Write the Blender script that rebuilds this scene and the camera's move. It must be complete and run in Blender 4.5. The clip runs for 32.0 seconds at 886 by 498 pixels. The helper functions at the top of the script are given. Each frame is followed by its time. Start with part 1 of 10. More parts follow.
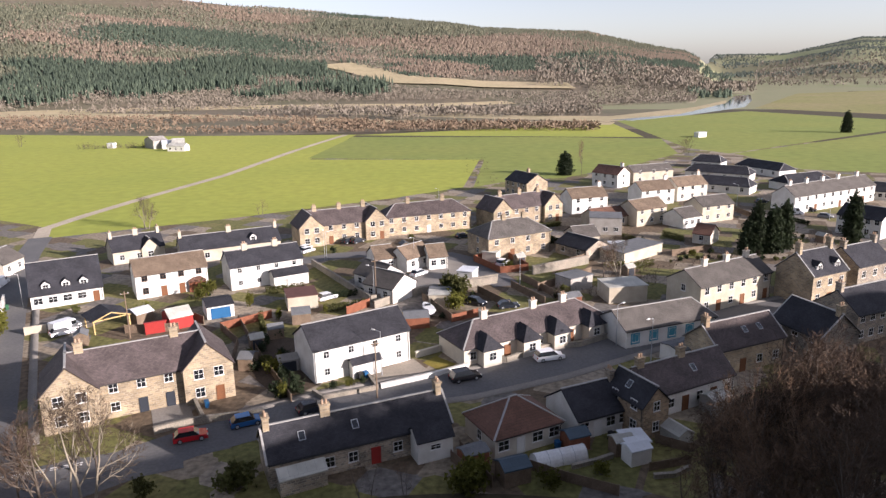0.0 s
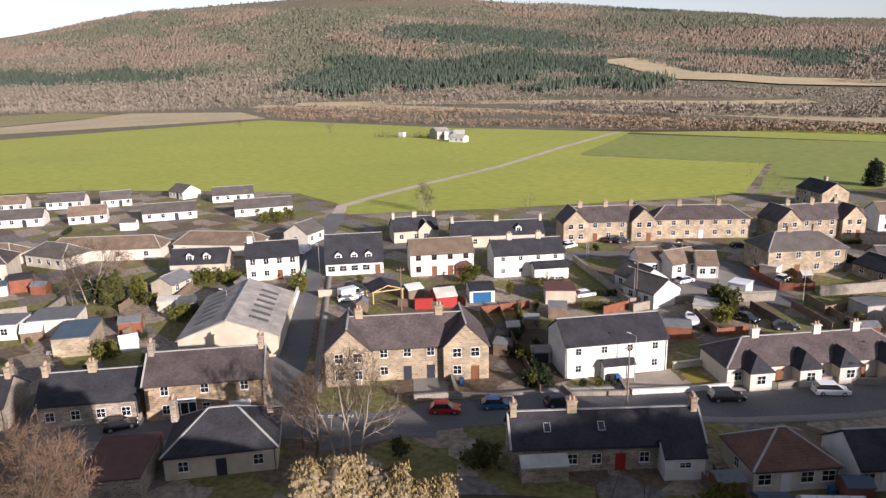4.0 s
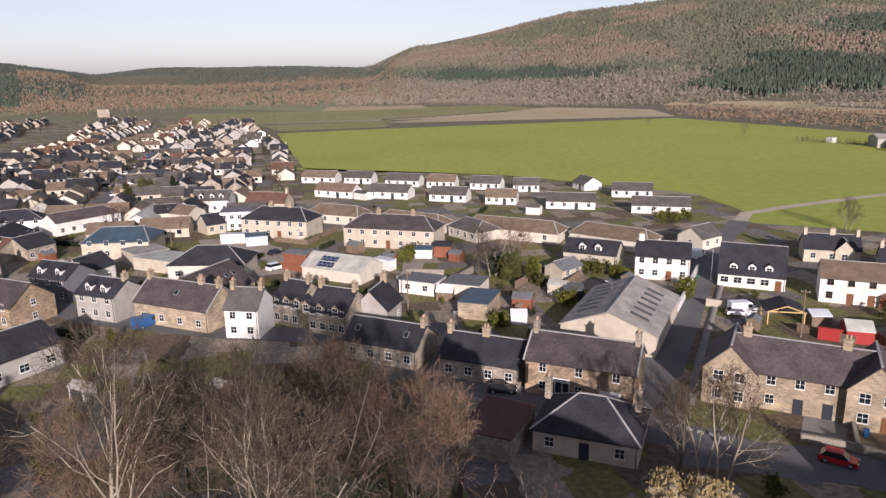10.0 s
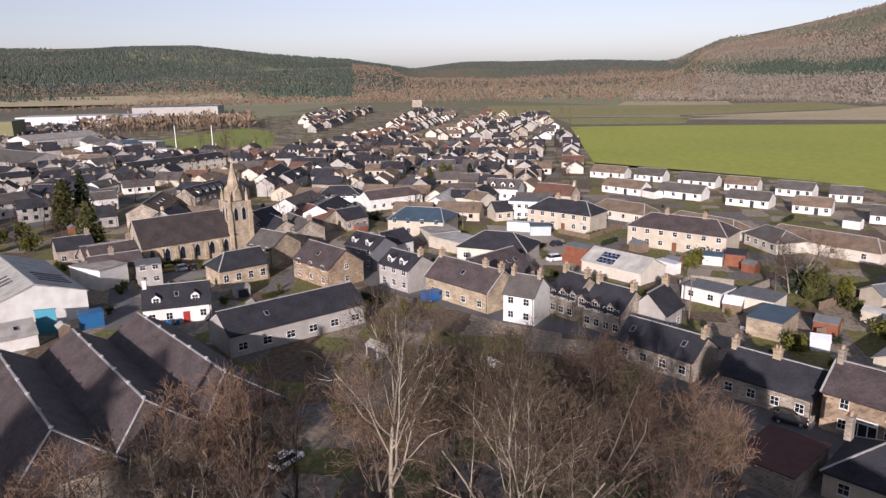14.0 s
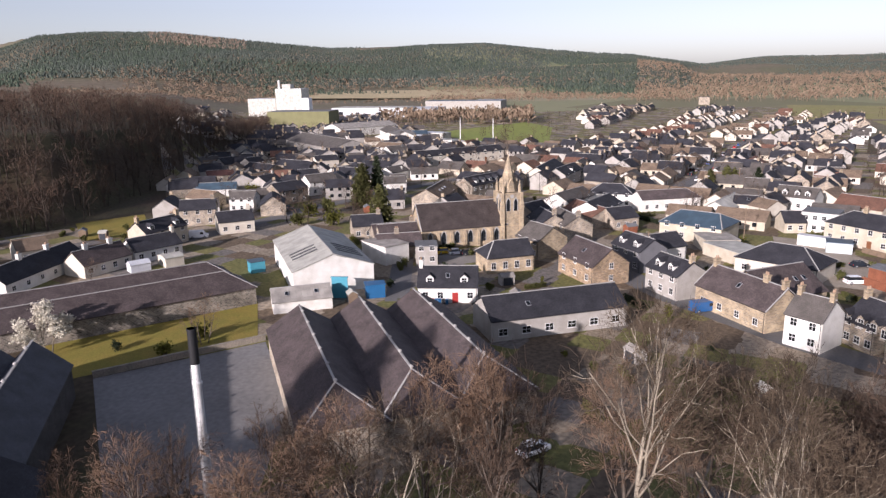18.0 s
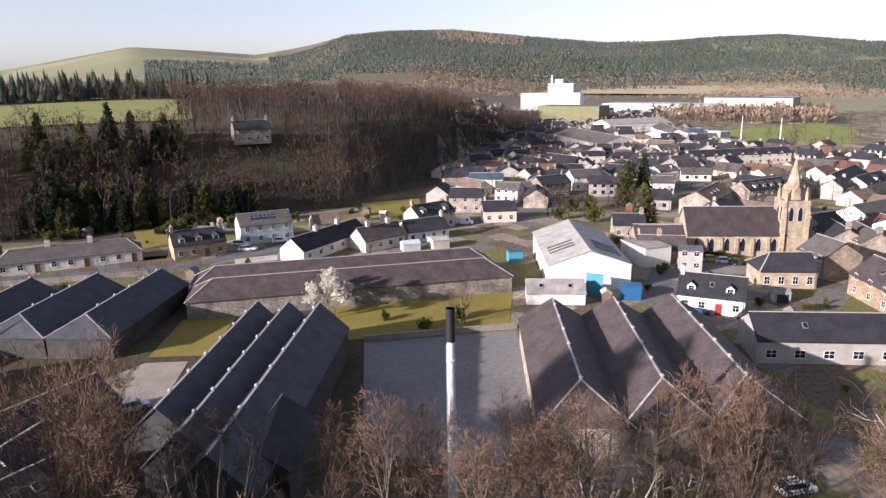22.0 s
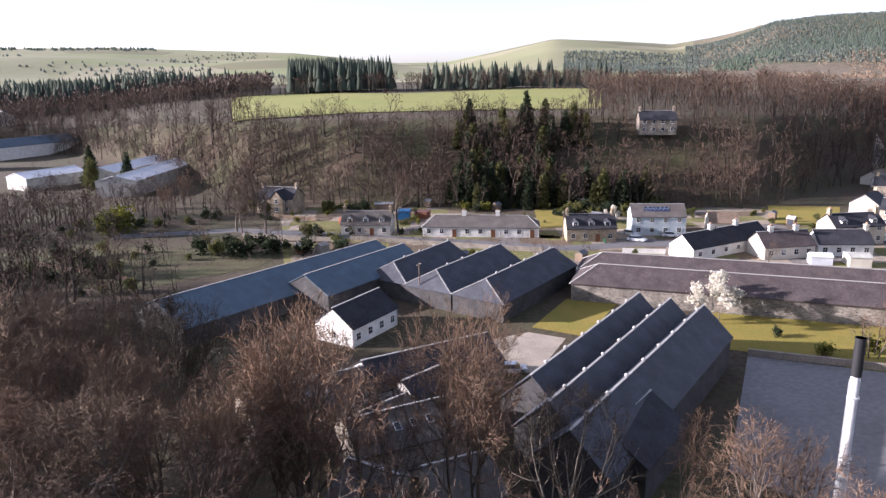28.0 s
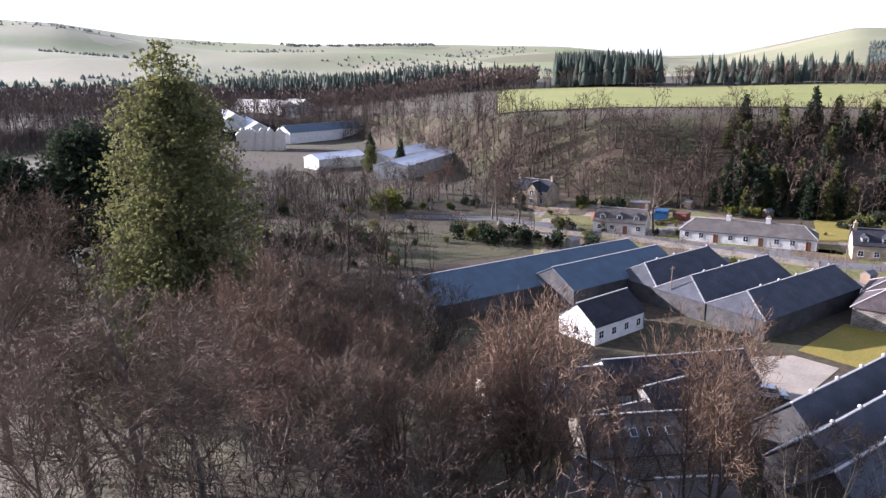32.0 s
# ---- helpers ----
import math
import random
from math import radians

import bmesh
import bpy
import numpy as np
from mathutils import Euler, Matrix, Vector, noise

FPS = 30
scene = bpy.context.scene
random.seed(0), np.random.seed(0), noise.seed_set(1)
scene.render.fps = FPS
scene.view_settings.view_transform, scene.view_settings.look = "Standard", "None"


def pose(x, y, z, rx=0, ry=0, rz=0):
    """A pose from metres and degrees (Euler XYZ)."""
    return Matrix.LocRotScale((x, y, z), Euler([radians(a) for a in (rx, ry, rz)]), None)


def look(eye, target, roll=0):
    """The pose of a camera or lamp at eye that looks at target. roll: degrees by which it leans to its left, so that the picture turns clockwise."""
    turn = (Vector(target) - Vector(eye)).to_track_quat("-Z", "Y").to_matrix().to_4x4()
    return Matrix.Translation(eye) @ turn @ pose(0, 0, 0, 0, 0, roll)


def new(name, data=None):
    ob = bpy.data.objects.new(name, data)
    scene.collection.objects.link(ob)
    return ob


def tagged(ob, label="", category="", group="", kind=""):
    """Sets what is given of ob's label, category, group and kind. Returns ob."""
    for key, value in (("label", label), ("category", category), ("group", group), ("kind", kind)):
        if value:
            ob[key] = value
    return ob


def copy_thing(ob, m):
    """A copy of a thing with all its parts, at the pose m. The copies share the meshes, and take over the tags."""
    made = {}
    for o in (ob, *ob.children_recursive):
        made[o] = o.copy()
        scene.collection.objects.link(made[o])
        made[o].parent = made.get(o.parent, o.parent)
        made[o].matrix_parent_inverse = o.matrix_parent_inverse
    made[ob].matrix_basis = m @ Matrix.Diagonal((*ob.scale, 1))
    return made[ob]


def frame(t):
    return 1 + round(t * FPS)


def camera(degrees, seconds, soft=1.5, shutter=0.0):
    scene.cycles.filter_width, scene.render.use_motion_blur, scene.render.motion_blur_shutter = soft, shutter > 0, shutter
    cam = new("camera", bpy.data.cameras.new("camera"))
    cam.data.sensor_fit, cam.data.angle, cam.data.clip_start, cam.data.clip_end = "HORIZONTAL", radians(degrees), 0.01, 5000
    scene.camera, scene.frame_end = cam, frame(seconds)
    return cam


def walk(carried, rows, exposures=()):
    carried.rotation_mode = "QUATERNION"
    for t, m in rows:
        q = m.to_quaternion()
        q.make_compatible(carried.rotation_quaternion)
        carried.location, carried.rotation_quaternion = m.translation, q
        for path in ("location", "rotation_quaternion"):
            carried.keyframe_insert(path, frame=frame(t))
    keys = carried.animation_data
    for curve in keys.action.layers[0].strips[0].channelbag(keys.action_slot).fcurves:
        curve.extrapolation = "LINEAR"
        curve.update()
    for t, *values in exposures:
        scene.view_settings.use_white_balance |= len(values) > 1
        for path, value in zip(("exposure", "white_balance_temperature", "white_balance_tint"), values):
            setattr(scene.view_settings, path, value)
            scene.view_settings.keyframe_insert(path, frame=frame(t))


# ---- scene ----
cam = camera(64.67, 32.0, soft=1.4)
H = 44.0
PATH = (
    (0, pose(0.0, 0.0, H, 75.59, 1.05, -0.59)),
    (0.5, pose(0.0, 0.0, H, 75.59, 1.00, 2.01)),
    (1, pose(0.0, 0.0, H, 75.58, 0.99, 4.64)),
    (1.5, pose(0.0, 0.0, H, 75.58, 1.07, 7.27)),
    (2, pose(0.0, 0.0, H, 75.61, 0.98, 9.96)),
    (2.5, pose(0.0, 0.0, H, 75.58, 1.06, 12.65)),
    (4.5, pose(0.0, 0.0, H, 75.71, 1.06, 24.31)),
    (5, pose(0.0, 0.0, H, 75.74, 0.96, 27.35)),
    (5.5, pose(0.0, 0.0, H, 75.77, 0.96, 30.33)),
    (6, pose(0.0, 0.0, H, 75.83, 0.98, 33.32)),
    (6.5, pose(0.0, 0.0, H, 75.88, 1.00, 36.31)),
    (7, pose(0.0, 0.0, H, 75.96, 1.02, 39.00)),
    (7.5, pose(0.0, 0.0, H, 75.98, 1.02, 41.34)),
    (8, pose(0.0, 0.0, H, 75.98, 1.03, 43.76)),
    (8.5, pose(0.0, 0.0, H, 76.01, 1.01, 46.17)),
    (9, pose(0.0, 0.0, H, 76.02, 0.96, 48.35)),
    (9.5, pose(0.0, 0.0, H, 76.02, 0.95, 50.84)),
    (10, pose(0.0, 0.0, H, 76.03, 1.02, 53.46)),
    (10.5, pose(0.0, 0.0, H, 76.03, 1.05, 56.12)),
    (11, pose(0.0, 0.0, H, 76.03, 1.07, 59.62)),
    (11.5, pose(0.0, 0.0, H, 76.03, 1.09, 62.57)),
    (12, pose(0.0, 0.0, H, 76.02, 1.01, 65.41)),
    (12.5, pose(0.0, 0.0, H, 75.99, 1.00, 68.36)),
    (13, pose(0.0, 0.0, H, 75.96, 0.97, 71.31)),
    (13.5, pose(0.0, 0.0, H, 75.94, 0.96, 74.11)),
    (14, pose(0.0, 0.0, H, 75.95, 0.97, 76.88)),
    (14.5, pose(0.0, 0.0, H, 75.95, 0.98, 79.73)),
    (16.5, pose(0.0, 0.0, H, 75.99, 0.97, 90.94)),
    (17, pose(0.0, 0.0, H, 75.99, 0.99, 93.82)),
    (17.5, pose(0.0, 0.0, H, 75.99, 0.99, 96.51)),
    (18, pose(0.0, 0.0, H, 76.00, 0.97, 99.04)),
    (18.5, pose(0.0, 0.0, H, 76.02, 0.98, 101.61)),
    (19, pose(0.0, 0.0, H, 76.02, 0.99, 104.12)),
    (19.5, pose(0.0, 0.0, H, 76.01, 0.96, 106.86)),
    (20, pose(0.0, 0.0, H, 76.00, 0.98, 109.63)),
    (20.5, pose(0.0, 0.0, H, 76.00, 0.99, 112.36)),
    (21, pose(0.0, 0.0, H, 75.98, 0.99, 115.11)),
    (21.5, pose(0.0, 0.0, H, 75.99, 0.98, 117.82)),
    (22, pose(0.0, 0.0, H, 75.97, 0.99, 120.52)),
    (22.5, pose(0.0, 0.0, H, 75.96, 1.00, 123.15)),
    (23, pose(0.0, 0.0, H, 75.95, 1.00, 125.86)),
    (23.5, pose(0.0, 0.0, H, 75.93, 1.01, 128.51)),
    (24, pose(0.0, 0.0, H, 75.90, 1.02, 131.19)),
    (24.5, pose(0.0, 0.0, H, 75.87, 0.98, 133.93)),
    (25, pose(0.0, 0.0, H, 75.86, 0.99, 136.70)),
    (25.5, pose(0.0, 0.0, H, 75.85, 0.99, 139.40)),
    (27.5, pose(0.0, 0.0, H, 75.81, 1.00, 149.70)),
    (28, pose(0.0, 0.0, H, 75.77, 1.00, 152.46)),
    (28.5, pose(0.0, 0.0, H, 75.74, 0.98, 155.14)),
    (29, pose(0.0, 0.0, H, 75.74, 1.03, 157.91)),
    (29.5, pose(0.0, 0.0, H, 75.72, 1.00, 160.56)),
    (30, pose(0.0, 0.0, H, 75.73, 1.08, 163.19)),
    (30.5, pose(0.0, 0.0, H, 75.71, 0.99, 165.77)),
    (31, pose(0.0, 0.0, H, 75.69, 1.07, 168.33)),
    (31.5, pose(0.0, 0.0, H, 75.68, 1.02, 170.80)),
    (32, pose(0.0, 0.0, H, 75.64, 1.00, 173.34)),
)
EXPOSURES = ((0, 1.1, 6150, 22), (6, 0.65, 6150, 22), (13, 0.42, 6000, 25), (19, 0.78, 5950, 25), (23, 1.2, 5950, 25), (28, 1.64, 5750, 26), (32, 1.86, 5500, 26))
walk(cam, PATH, EXPOSURES)

# ---- light ----
SUN_AZ, SUN_EL = 242.0, 16.5          # anticlockwise from +y, and height, in degrees
sun_dir = Vector((-math.sin(radians(SUN_AZ)) * math.cos(radians(SUN_EL)),
                  math.cos(radians(SUN_AZ)) * math.cos(radians(SUN_EL)), math.sin(radians(SUN_EL))))
world = bpy.data.worlds.new("sky")
scene.world = world
world.use_nodes = True
wn = world.node_tree.nodes
wl = world.node_tree.links
sky = wn.new("ShaderNodeTexSky")
sky.sky_type = 'NISHITA'
sky.sun_disc = False
sky.sun_elevation = radians(SUN_EL)
sky.sun_rotation = radians(-SUN_AZ)
sky.air_density, sky.dust_density, sky.ozone_density = 0.9, 0.9, 1.2
wn["Background"].inputs["Strength"].default_value = 0.09
pale = wn.new("ShaderNodeHueSaturation")          # a thin veil of cloud greys the blue
pale.inputs["Saturation"].default_value = 0.5
wl.new(sky.outputs[0], pale.inputs["Color"])
wl.new(pale.outputs[0], wn["Background"].inputs["Color"])
sun = new("sun", bpy.data.lights.new("sun", "SUN"))
sun.data.energy, sun.data.angle, sun.data.color = 5.0, radians(0.6), (1.0, 0.91, 0.79)
sun.matrix_world = look(sun_dir * 100, (0, 0, 0))

# ---- materials ----
def mat(name, color, rough=0.85, var=0.25, scale=0.6, fine=8.0, bump=0.0, metal=0.0, spec=0.3, tint=None, coords="Object", rand=0.0):
    """Plain surface: two scales of noise round a base colour, with a second tint for stains."""
    m = bpy.data.materials.new(name)
    m.use_nodes = True
    nt = m.node_tree
    n, l = nt.nodes, nt.links
    p = n["Principled BSDF"]
    p.inputs["Roughness"].default_value = rough
    p.inputs["Metallic"].default_value = metal
    p.inputs["Specular IOR Level"].default_value = spec
    tc = n.new("ShaderNodeTexCoord")
    big, small = n.new("ShaderNodeTexNoise"), n.new("ShaderNodeTexNoise")
    big.inputs["Scale"].default_value, small.inputs["Scale"].default_value = scale, fine
    big.inputs["Detail"].default_value = 4
    for t in (big, small):
        l.new(tc.outputs[coords], t.inputs["Vector"])
    c = Vector(color)
    t2 = Vector(tint) if tint else c * (1 - var)
    mix1 = n.new("ShaderNodeMix")
    mix1.data_type = 'RGBA'
    ramp = n.new("ShaderNodeValToRGB")
    ramp.color_ramp.elements[0].position, ramp.color_ramp.elements[1].position = 0.38, 0.66
    l.new(big.outputs["Fac"], ramp.inputs[0])
    l.new(ramp.outputs[0], mix1.inputs["Factor"])
    mix1.inputs["A"].default_value = (*c, 1)
    mix1.inputs["B"].default_value = (*t2, 1)
    mul = n.new("ShaderNodeMix")
    mul.data_type, mul.blend_type = 'RGBA', 'MULTIPLY'
    mul.inputs["Factor"].default_value = 1.0
    mr = n.new("ShaderNodeMapRange")
    mr.inputs["From Min"].default_value, mr.inputs["From Max"].default_value = 0.3, 0.7
    mr.inputs["To Min"].default_value, mr.inputs["To Max"].default_value = 1 - var, 1 + var * 0.6
    l.new(small.outputs["Fac"], mr.inputs["Value"])
    l.new(mix1.outputs["Result"], mul.inputs["A"])
    l.new(mr.outputs[0], mul.inputs["B"])
    out = mul.outputs["Result"]
    if rand:
        oi = n.new("ShaderNodeObjectInfo")
        m2 = n.new("ShaderNodeMapRange")
        m2.inputs["To Min"].default_value, m2.inputs["To Max"].default_value = 1 - rand, 1 + rand
        l.new(oi.outputs["Random"], m2.inputs["Value"])
        x = n.new("ShaderNodeMix")
        x.data_type, x.blend_type = 'RGBA', 'MULTIPLY'
        x.inputs["Factor"].default_value = 1.0
        l.new(out, x.inputs["A"])
        l.new(m2.outputs[0], x.inputs["B"])
        out = x.outputs["Result"]
    l.new(out, p.inputs["Base Color"])
    if bump:
        b = n.new("ShaderNodeBump")
        b.inputs["Strength"].default_value = bump
        b.inputs["Distance"].default_value = 0.05
        l.new(small.outputs["Fac"], b.inputs["Height"])
        l.new(b.outputs[0], p.inputs["Normal"])
    return m


def coursed(name, c1, c2, joint, w, h, mortar=0.012, rough=0.85, bump=0.4, stain=0.3, spec=0.3, rand=0.12):
    """Courses laid in the mesh's own metres: stone blocks, slates, tiles, sheeting."""
    m = mat(name, c1, rough, 0.2, 0.35, 3.0, 0, 0, spec)
    n, l = m.node_tree.nodes, m.node_tree.links
    p = n["Principled BSDF"]
    uv = n.new("ShaderNodeUVMap")
    br = n.new("ShaderNodeTexBrick")
    br.inputs["Scale"].default_value = 1.0
    br.inputs["Brick Width"].default_value, br.inputs["Row Height"].default_value = w, h
    br.inputs["Mortar Size"].default_value = mortar
    br.inputs["Color1"].default_value, br.inputs["Color2"].default_value, br.inputs["Mortar"].default_value = (*c1, 1), (*c2, 1), (*joint, 1)
    l.new(uv.outputs[0], br.inputs["Vector"])
    ns = n.new("ShaderNodeTexNoise")
    ns.inputs["Scale"].default_value, ns.inputs["Detail"].default_value = 0.35, 6
    l.new(uv.outputs[0], ns.inputs["Vector"])
    oi = n.new("ShaderNodeObjectInfo")
    ad = n.new("ShaderNodeMath")
    ad.operation = 'MULTIPLY_ADD'
    ad.inputs[1].default_value, ad.inputs[2].default_value = 2 * rand, 1 - rand
    l.new(oi.outputs["Random"], ad.inputs[0])
    mr = n.new("ShaderNodeMapRange")
    mr.inputs["From Min"].default_value, mr.inputs["From Max"].default_value = 0.3, 0.7
    mr.inputs["To Min"].default_value, mr.inputs["To Max"].default_value = 1 - stain, 1 + stain
    l.new(ns.outputs["Fac"], mr.inputs["Value"])
    mm = n.new("ShaderNodeMath")
    mm.operation = 'MULTIPLY'
    l.new(mr.outputs[0], mm.inputs[0])
    l.new(ad.outputs[0], mm.inputs[1])
    mul = n.new("ShaderNodeMix")
    mul.data_type, mul.blend_type = 'RGBA', 'MULTIPLY'
    mul.inputs["Factor"].default_value = 1.0
    l.new(br.outputs["Color"], mul.inputs["A"])
    l.new(mm.outputs[0], mul.inputs["B"])
    l.new(mul.outputs["Result"], p.inputs["Base Color"])
    b = n.new("ShaderNodeBump")
    b.inputs["Strength"].default_value, b.inputs["Distance"].default_value = bump, 0.03
    b.invert = True
    l.new(br.outputs["Fac"], b.inputs["Height"])
    l.new(b.outputs[0], p.inputs["Normal"])
    return m


M = {}
# walls
M["white"] = mat("white_harling", (0.66, 0.645, 0.60), 0.9, 0.1, 0.5, 12, 0.3, tint=(0.55, 0.53, 0.48))
M["cream"] = mat("cream_harling", (0.56, 0.515, 0.43), 0.9, 0.1, 0.5, 12, 0.3, tint=(0.48, 0.435, 0.36))
M["grey"] = mat("grey_harling", (0.36, 0.34, 0.31), 0.92, 0.15, 0.5, 12, 0.3, tint=(0.29, 0.27, 0.24))
M["beige"] = mat("beige_harling", (0.47, 0.42, 0.33), 0.92, 0.12, 0.5, 12, 0.3, tint=(0.39, 0.34, 0.26))
M["dkgrey"] = mat("dark_grey_harling", (0.15, 0.15, 0.16), 0.9, 0.12, 0.5, 12, 0.3)
M["blackwall"] = coursed("blackened_stone", (0.055, 0.052, 0.050), (0.035, 0.034, 0.034), (0.06, 0.058, 0.055), 0.5, 0.28, 0.02, stain=0.4)
M["blue"] = mat("pale_blue_render", (0.42, 0.47, 0.48), 0.85, 0.1, 0.5, 9)
M["stone"] = coursed("sandstone_blocks", (0.38, 0.295, 0.185), (0.225, 0.18, 0.125), (0.36, 0.31, 0.24), 0.62, 0.30, 0.025, stain=0.38)
M["stone2"] = coursed("rubble_stone", (0.33, 0.265, 0.19), (0.15, 0.13, 0.11), (0.34, 0.305, 0.25), 0.48, 0.27, 0.03, stain=0.45)
M["stone3"] = coursed("brown_stone", (0.36, 0.255, 0.155), (0.17, 0.125, 0.085), (0.32, 0.26, 0.19), 0.5, 0.27, 0.02, stain=0.35)
M["darkrubble"] = coursed("dark_rubble", (0.23, 0.20, 0.16), (0.07, 0.064, 0.055), (0.26, 0.235, 0.20), 0.5, 0.27, 0.035, stain=0.55)
M["brick"] = coursed("red_brick", (0.32, 0.13, 0.08), (0.25, 0.10, 0.06), (0.30, 0.25, 0.20), 0.225, 0.075, 0.01)
# roofs
M["slate"] = coursed("dark_slate", (0.040, 0.040, 0.046), (0.029, 0.029, 0.034), (0.02, 0.02, 0.024), 0.3, 0.22, 0.012, 0.75, 0.5, 0.3, 0.15)
# dark slate with the sky's blue reflection put into its colour
M["blueslate"] = coursed("blue_grey_slate", (0.056, 0.060, 0.072), (0.043, 0.046, 0.056), (0.028, 0.03, 0.038), 0.3, 0.22, 0.012, 0.7, 0.5, 0.3, 0.3)
M["purple"] = coursed("purple_slate", (0.098, 0.078, 0.074), (0.066, 0.053, 0.052), (0.045, 0.036, 0.037), 0.3, 0.22, 0.012, 0.7, 0.5, 0.3, 0.18)
M["churchslate"] = coursed("brown_slate", (0.062, 0.050, 0.046), (0.044, 0.036, 0.034), (0.028, 0.024, 0.023), 0.3, 0.22, 0.012, 0.75, 0.5, 0.3, 0.15)
M["tile"] = coursed("grey_concrete_tile", (0.105, 0.093, 0.083), (0.085, 0.076, 0.068), (0.05, 0.046, 0.042), 0.33, 0.34, 0.016, 0.85, 0.6, 0.25)
M["btile"] = coursed("brown_concrete_tile", (0.175, 0.130, 0.092), (0.145, 0.105, 0.072), (0.08, 0.06, 0.045), 0.33, 0.34, 0.016, 0.88, 0.6, 0.25)
M["rtile"] = coursed("red_brown_tile", (0.165, 0.085, 0.058), (0.13, 0.068, 0.048), (0.07, 0.04, 0.03), 0.33, 0.34, 0.016, 0.85, 0.6, 0.25)
M["sheet"] = coursed("fibre_cement_sheet", (0.29, 0.27, 0.24), (0.25, 0.23, 0.205), (0.2, 0.19, 0.17), 1.1, 2.2, 0.02, 0.9, 0.3, 0.3)
M["palesheet"] = coursed("pale_sheet_roof", (0.42, 0.41, 0.36), (0.36, 0.35, 0.31), (0.3, 0.3, 0.28), 1.0, 3.0, 0.02, 0.6, 0.3, 0.25)
M["whitesheet"] = coursed("white_sheet_roof", (0.58, 0.60, 0.62), (0.54, 0.55, 0.57), (0.5, 0.5, 0.5), 1.0, 4.0, 0.02, 0.5, 0.3, 0.12)
M["bluesheet"] = coursed("blue_grey_sheet_roof", (0.052, 0.084, 0.112), (0.044, 0.072, 0.098), (0.03, 0.055, 0.075), 1.0, 5.0, 0.02, 0.5, 0.3, 0.2, 0.5)
M["felt"] = mat("grey_felt_roof", (0.15, 0.155, 0.16), 0.9, 0.2, 0.7, 7)
# red taken down to hold the shade on the street outbuilding's roof
M["redfelt"] = mat("red_felt_roof", (0.12, 0.058, 0.048), 0.9, 0.2, 0.7, 7)
# fittings
M["frame"] = mat("white_frame", (0.66, 0.65, 0.62), 0.5, 0.06)
M["brownframe"] = mat("brown_frame", (0.13, 0.075, 0.045), 0.6, 0.1)
M["pane"] = mat("window_glass", (0.015, 0.018, 0.022), 0.06, 0.1, spec=0.7)
M["lead"] = mat("pale_ridge", (0.36, 0.35, 0.33), 0.7, 0.15)
M["pot"] = mat("clay_pot", (0.36, 0.25, 0.17), 0.85, 0.15)
M["doorred"] = mat("red_door", (0.30, 0.03, 0.025), 0.5, 0.1)
M["doorbrown"] = mat("brown_door", (0.17, 0.07, 0.03), 0.6, 0.15)
M["doordark"] = mat("dark_door", (0.03, 0.035, 0.045), 0.5, 0.1)
M["bluepaint"] = mat("blue_paint", (0.018, 0.10, 0.23), 0.5, 0.08)
M["teal"] = mat("teal_paint", (0.06, 0.26, 0.34), 0.5, 0.08)
M["redpaint"] = mat("red_paint", (0.32, 0.03, 0.025), 0.6, 0.12)
M["rooflight"] = mat("dull_rooflight", (0.085, 0.088, 0.09), 0.6, 0.2, 0.8, 5)
M["solar"] = coursed("solar_panel", (0.012, 0.022, 0.06), (0.012, 0.024, 0.066), (0.35, 0.37, 0.4), 1.0, 1.65, 0.04, 0.15, 0.1, 0.1, 0.6, 0.02)
M["metal"] = mat("galvanised_metal", (0.45, 0.46, 0.47), 0.45, 0.12, metal=0.6)
M["black"] = mat("black_metal", (0.02, 0.02, 0.022), 0.6, 0.1)
M["whitemetal"] = mat("white_metal", (0.75, 0.75, 0.74), 0.5, 0.1, 0.4, 5, tint=(0.6, 0.58, 0.55))
M["timber"] = mat("weathered_timber", (0.20, 0.145, 0.10), 0.85, 0.25, 0.8, 9)
M["redtimber"] = mat("red_brown_timber", (0.23, 0.085, 0.045), 0.8, 0.25, 0.8, 9)
M["yellowtimber"] = mat("pale_timber", (0.55, 0.38, 0.16), 0.75, 0.2, 0.8, 9)
M["wallstone"] = mat("garden_wall", (0.30, 0.26, 0.21), 0.92, 0.3, 0.6, 5, 0.4, tint=(0.22, 0.20, 0.16))
# ground
M["asphalt"] = mat("asphalt", (0.115, 0.113, 0.115), 0.9, 0.15, 0.12, 2.5, 0.15, tint=(0.145, 0.14, 0.135))
M["yard"] = mat("worn_yard", (0.215, 0.208, 0.20), 0.9, 0.18, 0.09, 1.2, 0.15, tint=(0.165, 0.16, 0.155))
# olive darkened to put the trees' shade over the glen into the colour
M["rough"] = mat("rough_grass", (0.072, 0.074, 0.028), 0.95, 0.35, 0.12, 2, 0.3, tint=(0.082, 0.066, 0.034))
M["pave"] = mat("pavement", (0.24, 0.22, 0.195), 0.92, 0.15, 0.2, 4, 0.15)
M["gravel"] = mat("gravel", (0.34, 0.295, 0.235), 0.95, 0.25, 0.25, 6, 0.3, tint=(0.27, 0.235, 0.19))
M["track"] = mat("farm_track", (0.46, 0.39, 0.30), 0.95, 0.2, 0.1, 2)
M["lawn"] = mat("lawn", (0.195, 0.168, 0.03), 0.95, 0.25, 0.25, 4, 0.3, tint=(0.235, 0.178, 0.036))
M["soil"] = mat("garden_soil", (0.085, 0.06, 0.04), 0.95, 0.3, 0.3, 3, 0.4)
M["rock"] = mat("ruin_stone", (0.21, 0.172, 0.120), 0.95, 0.4, 0.9, 6, 0.6, tint=(0.24, 0.185, 0.10))
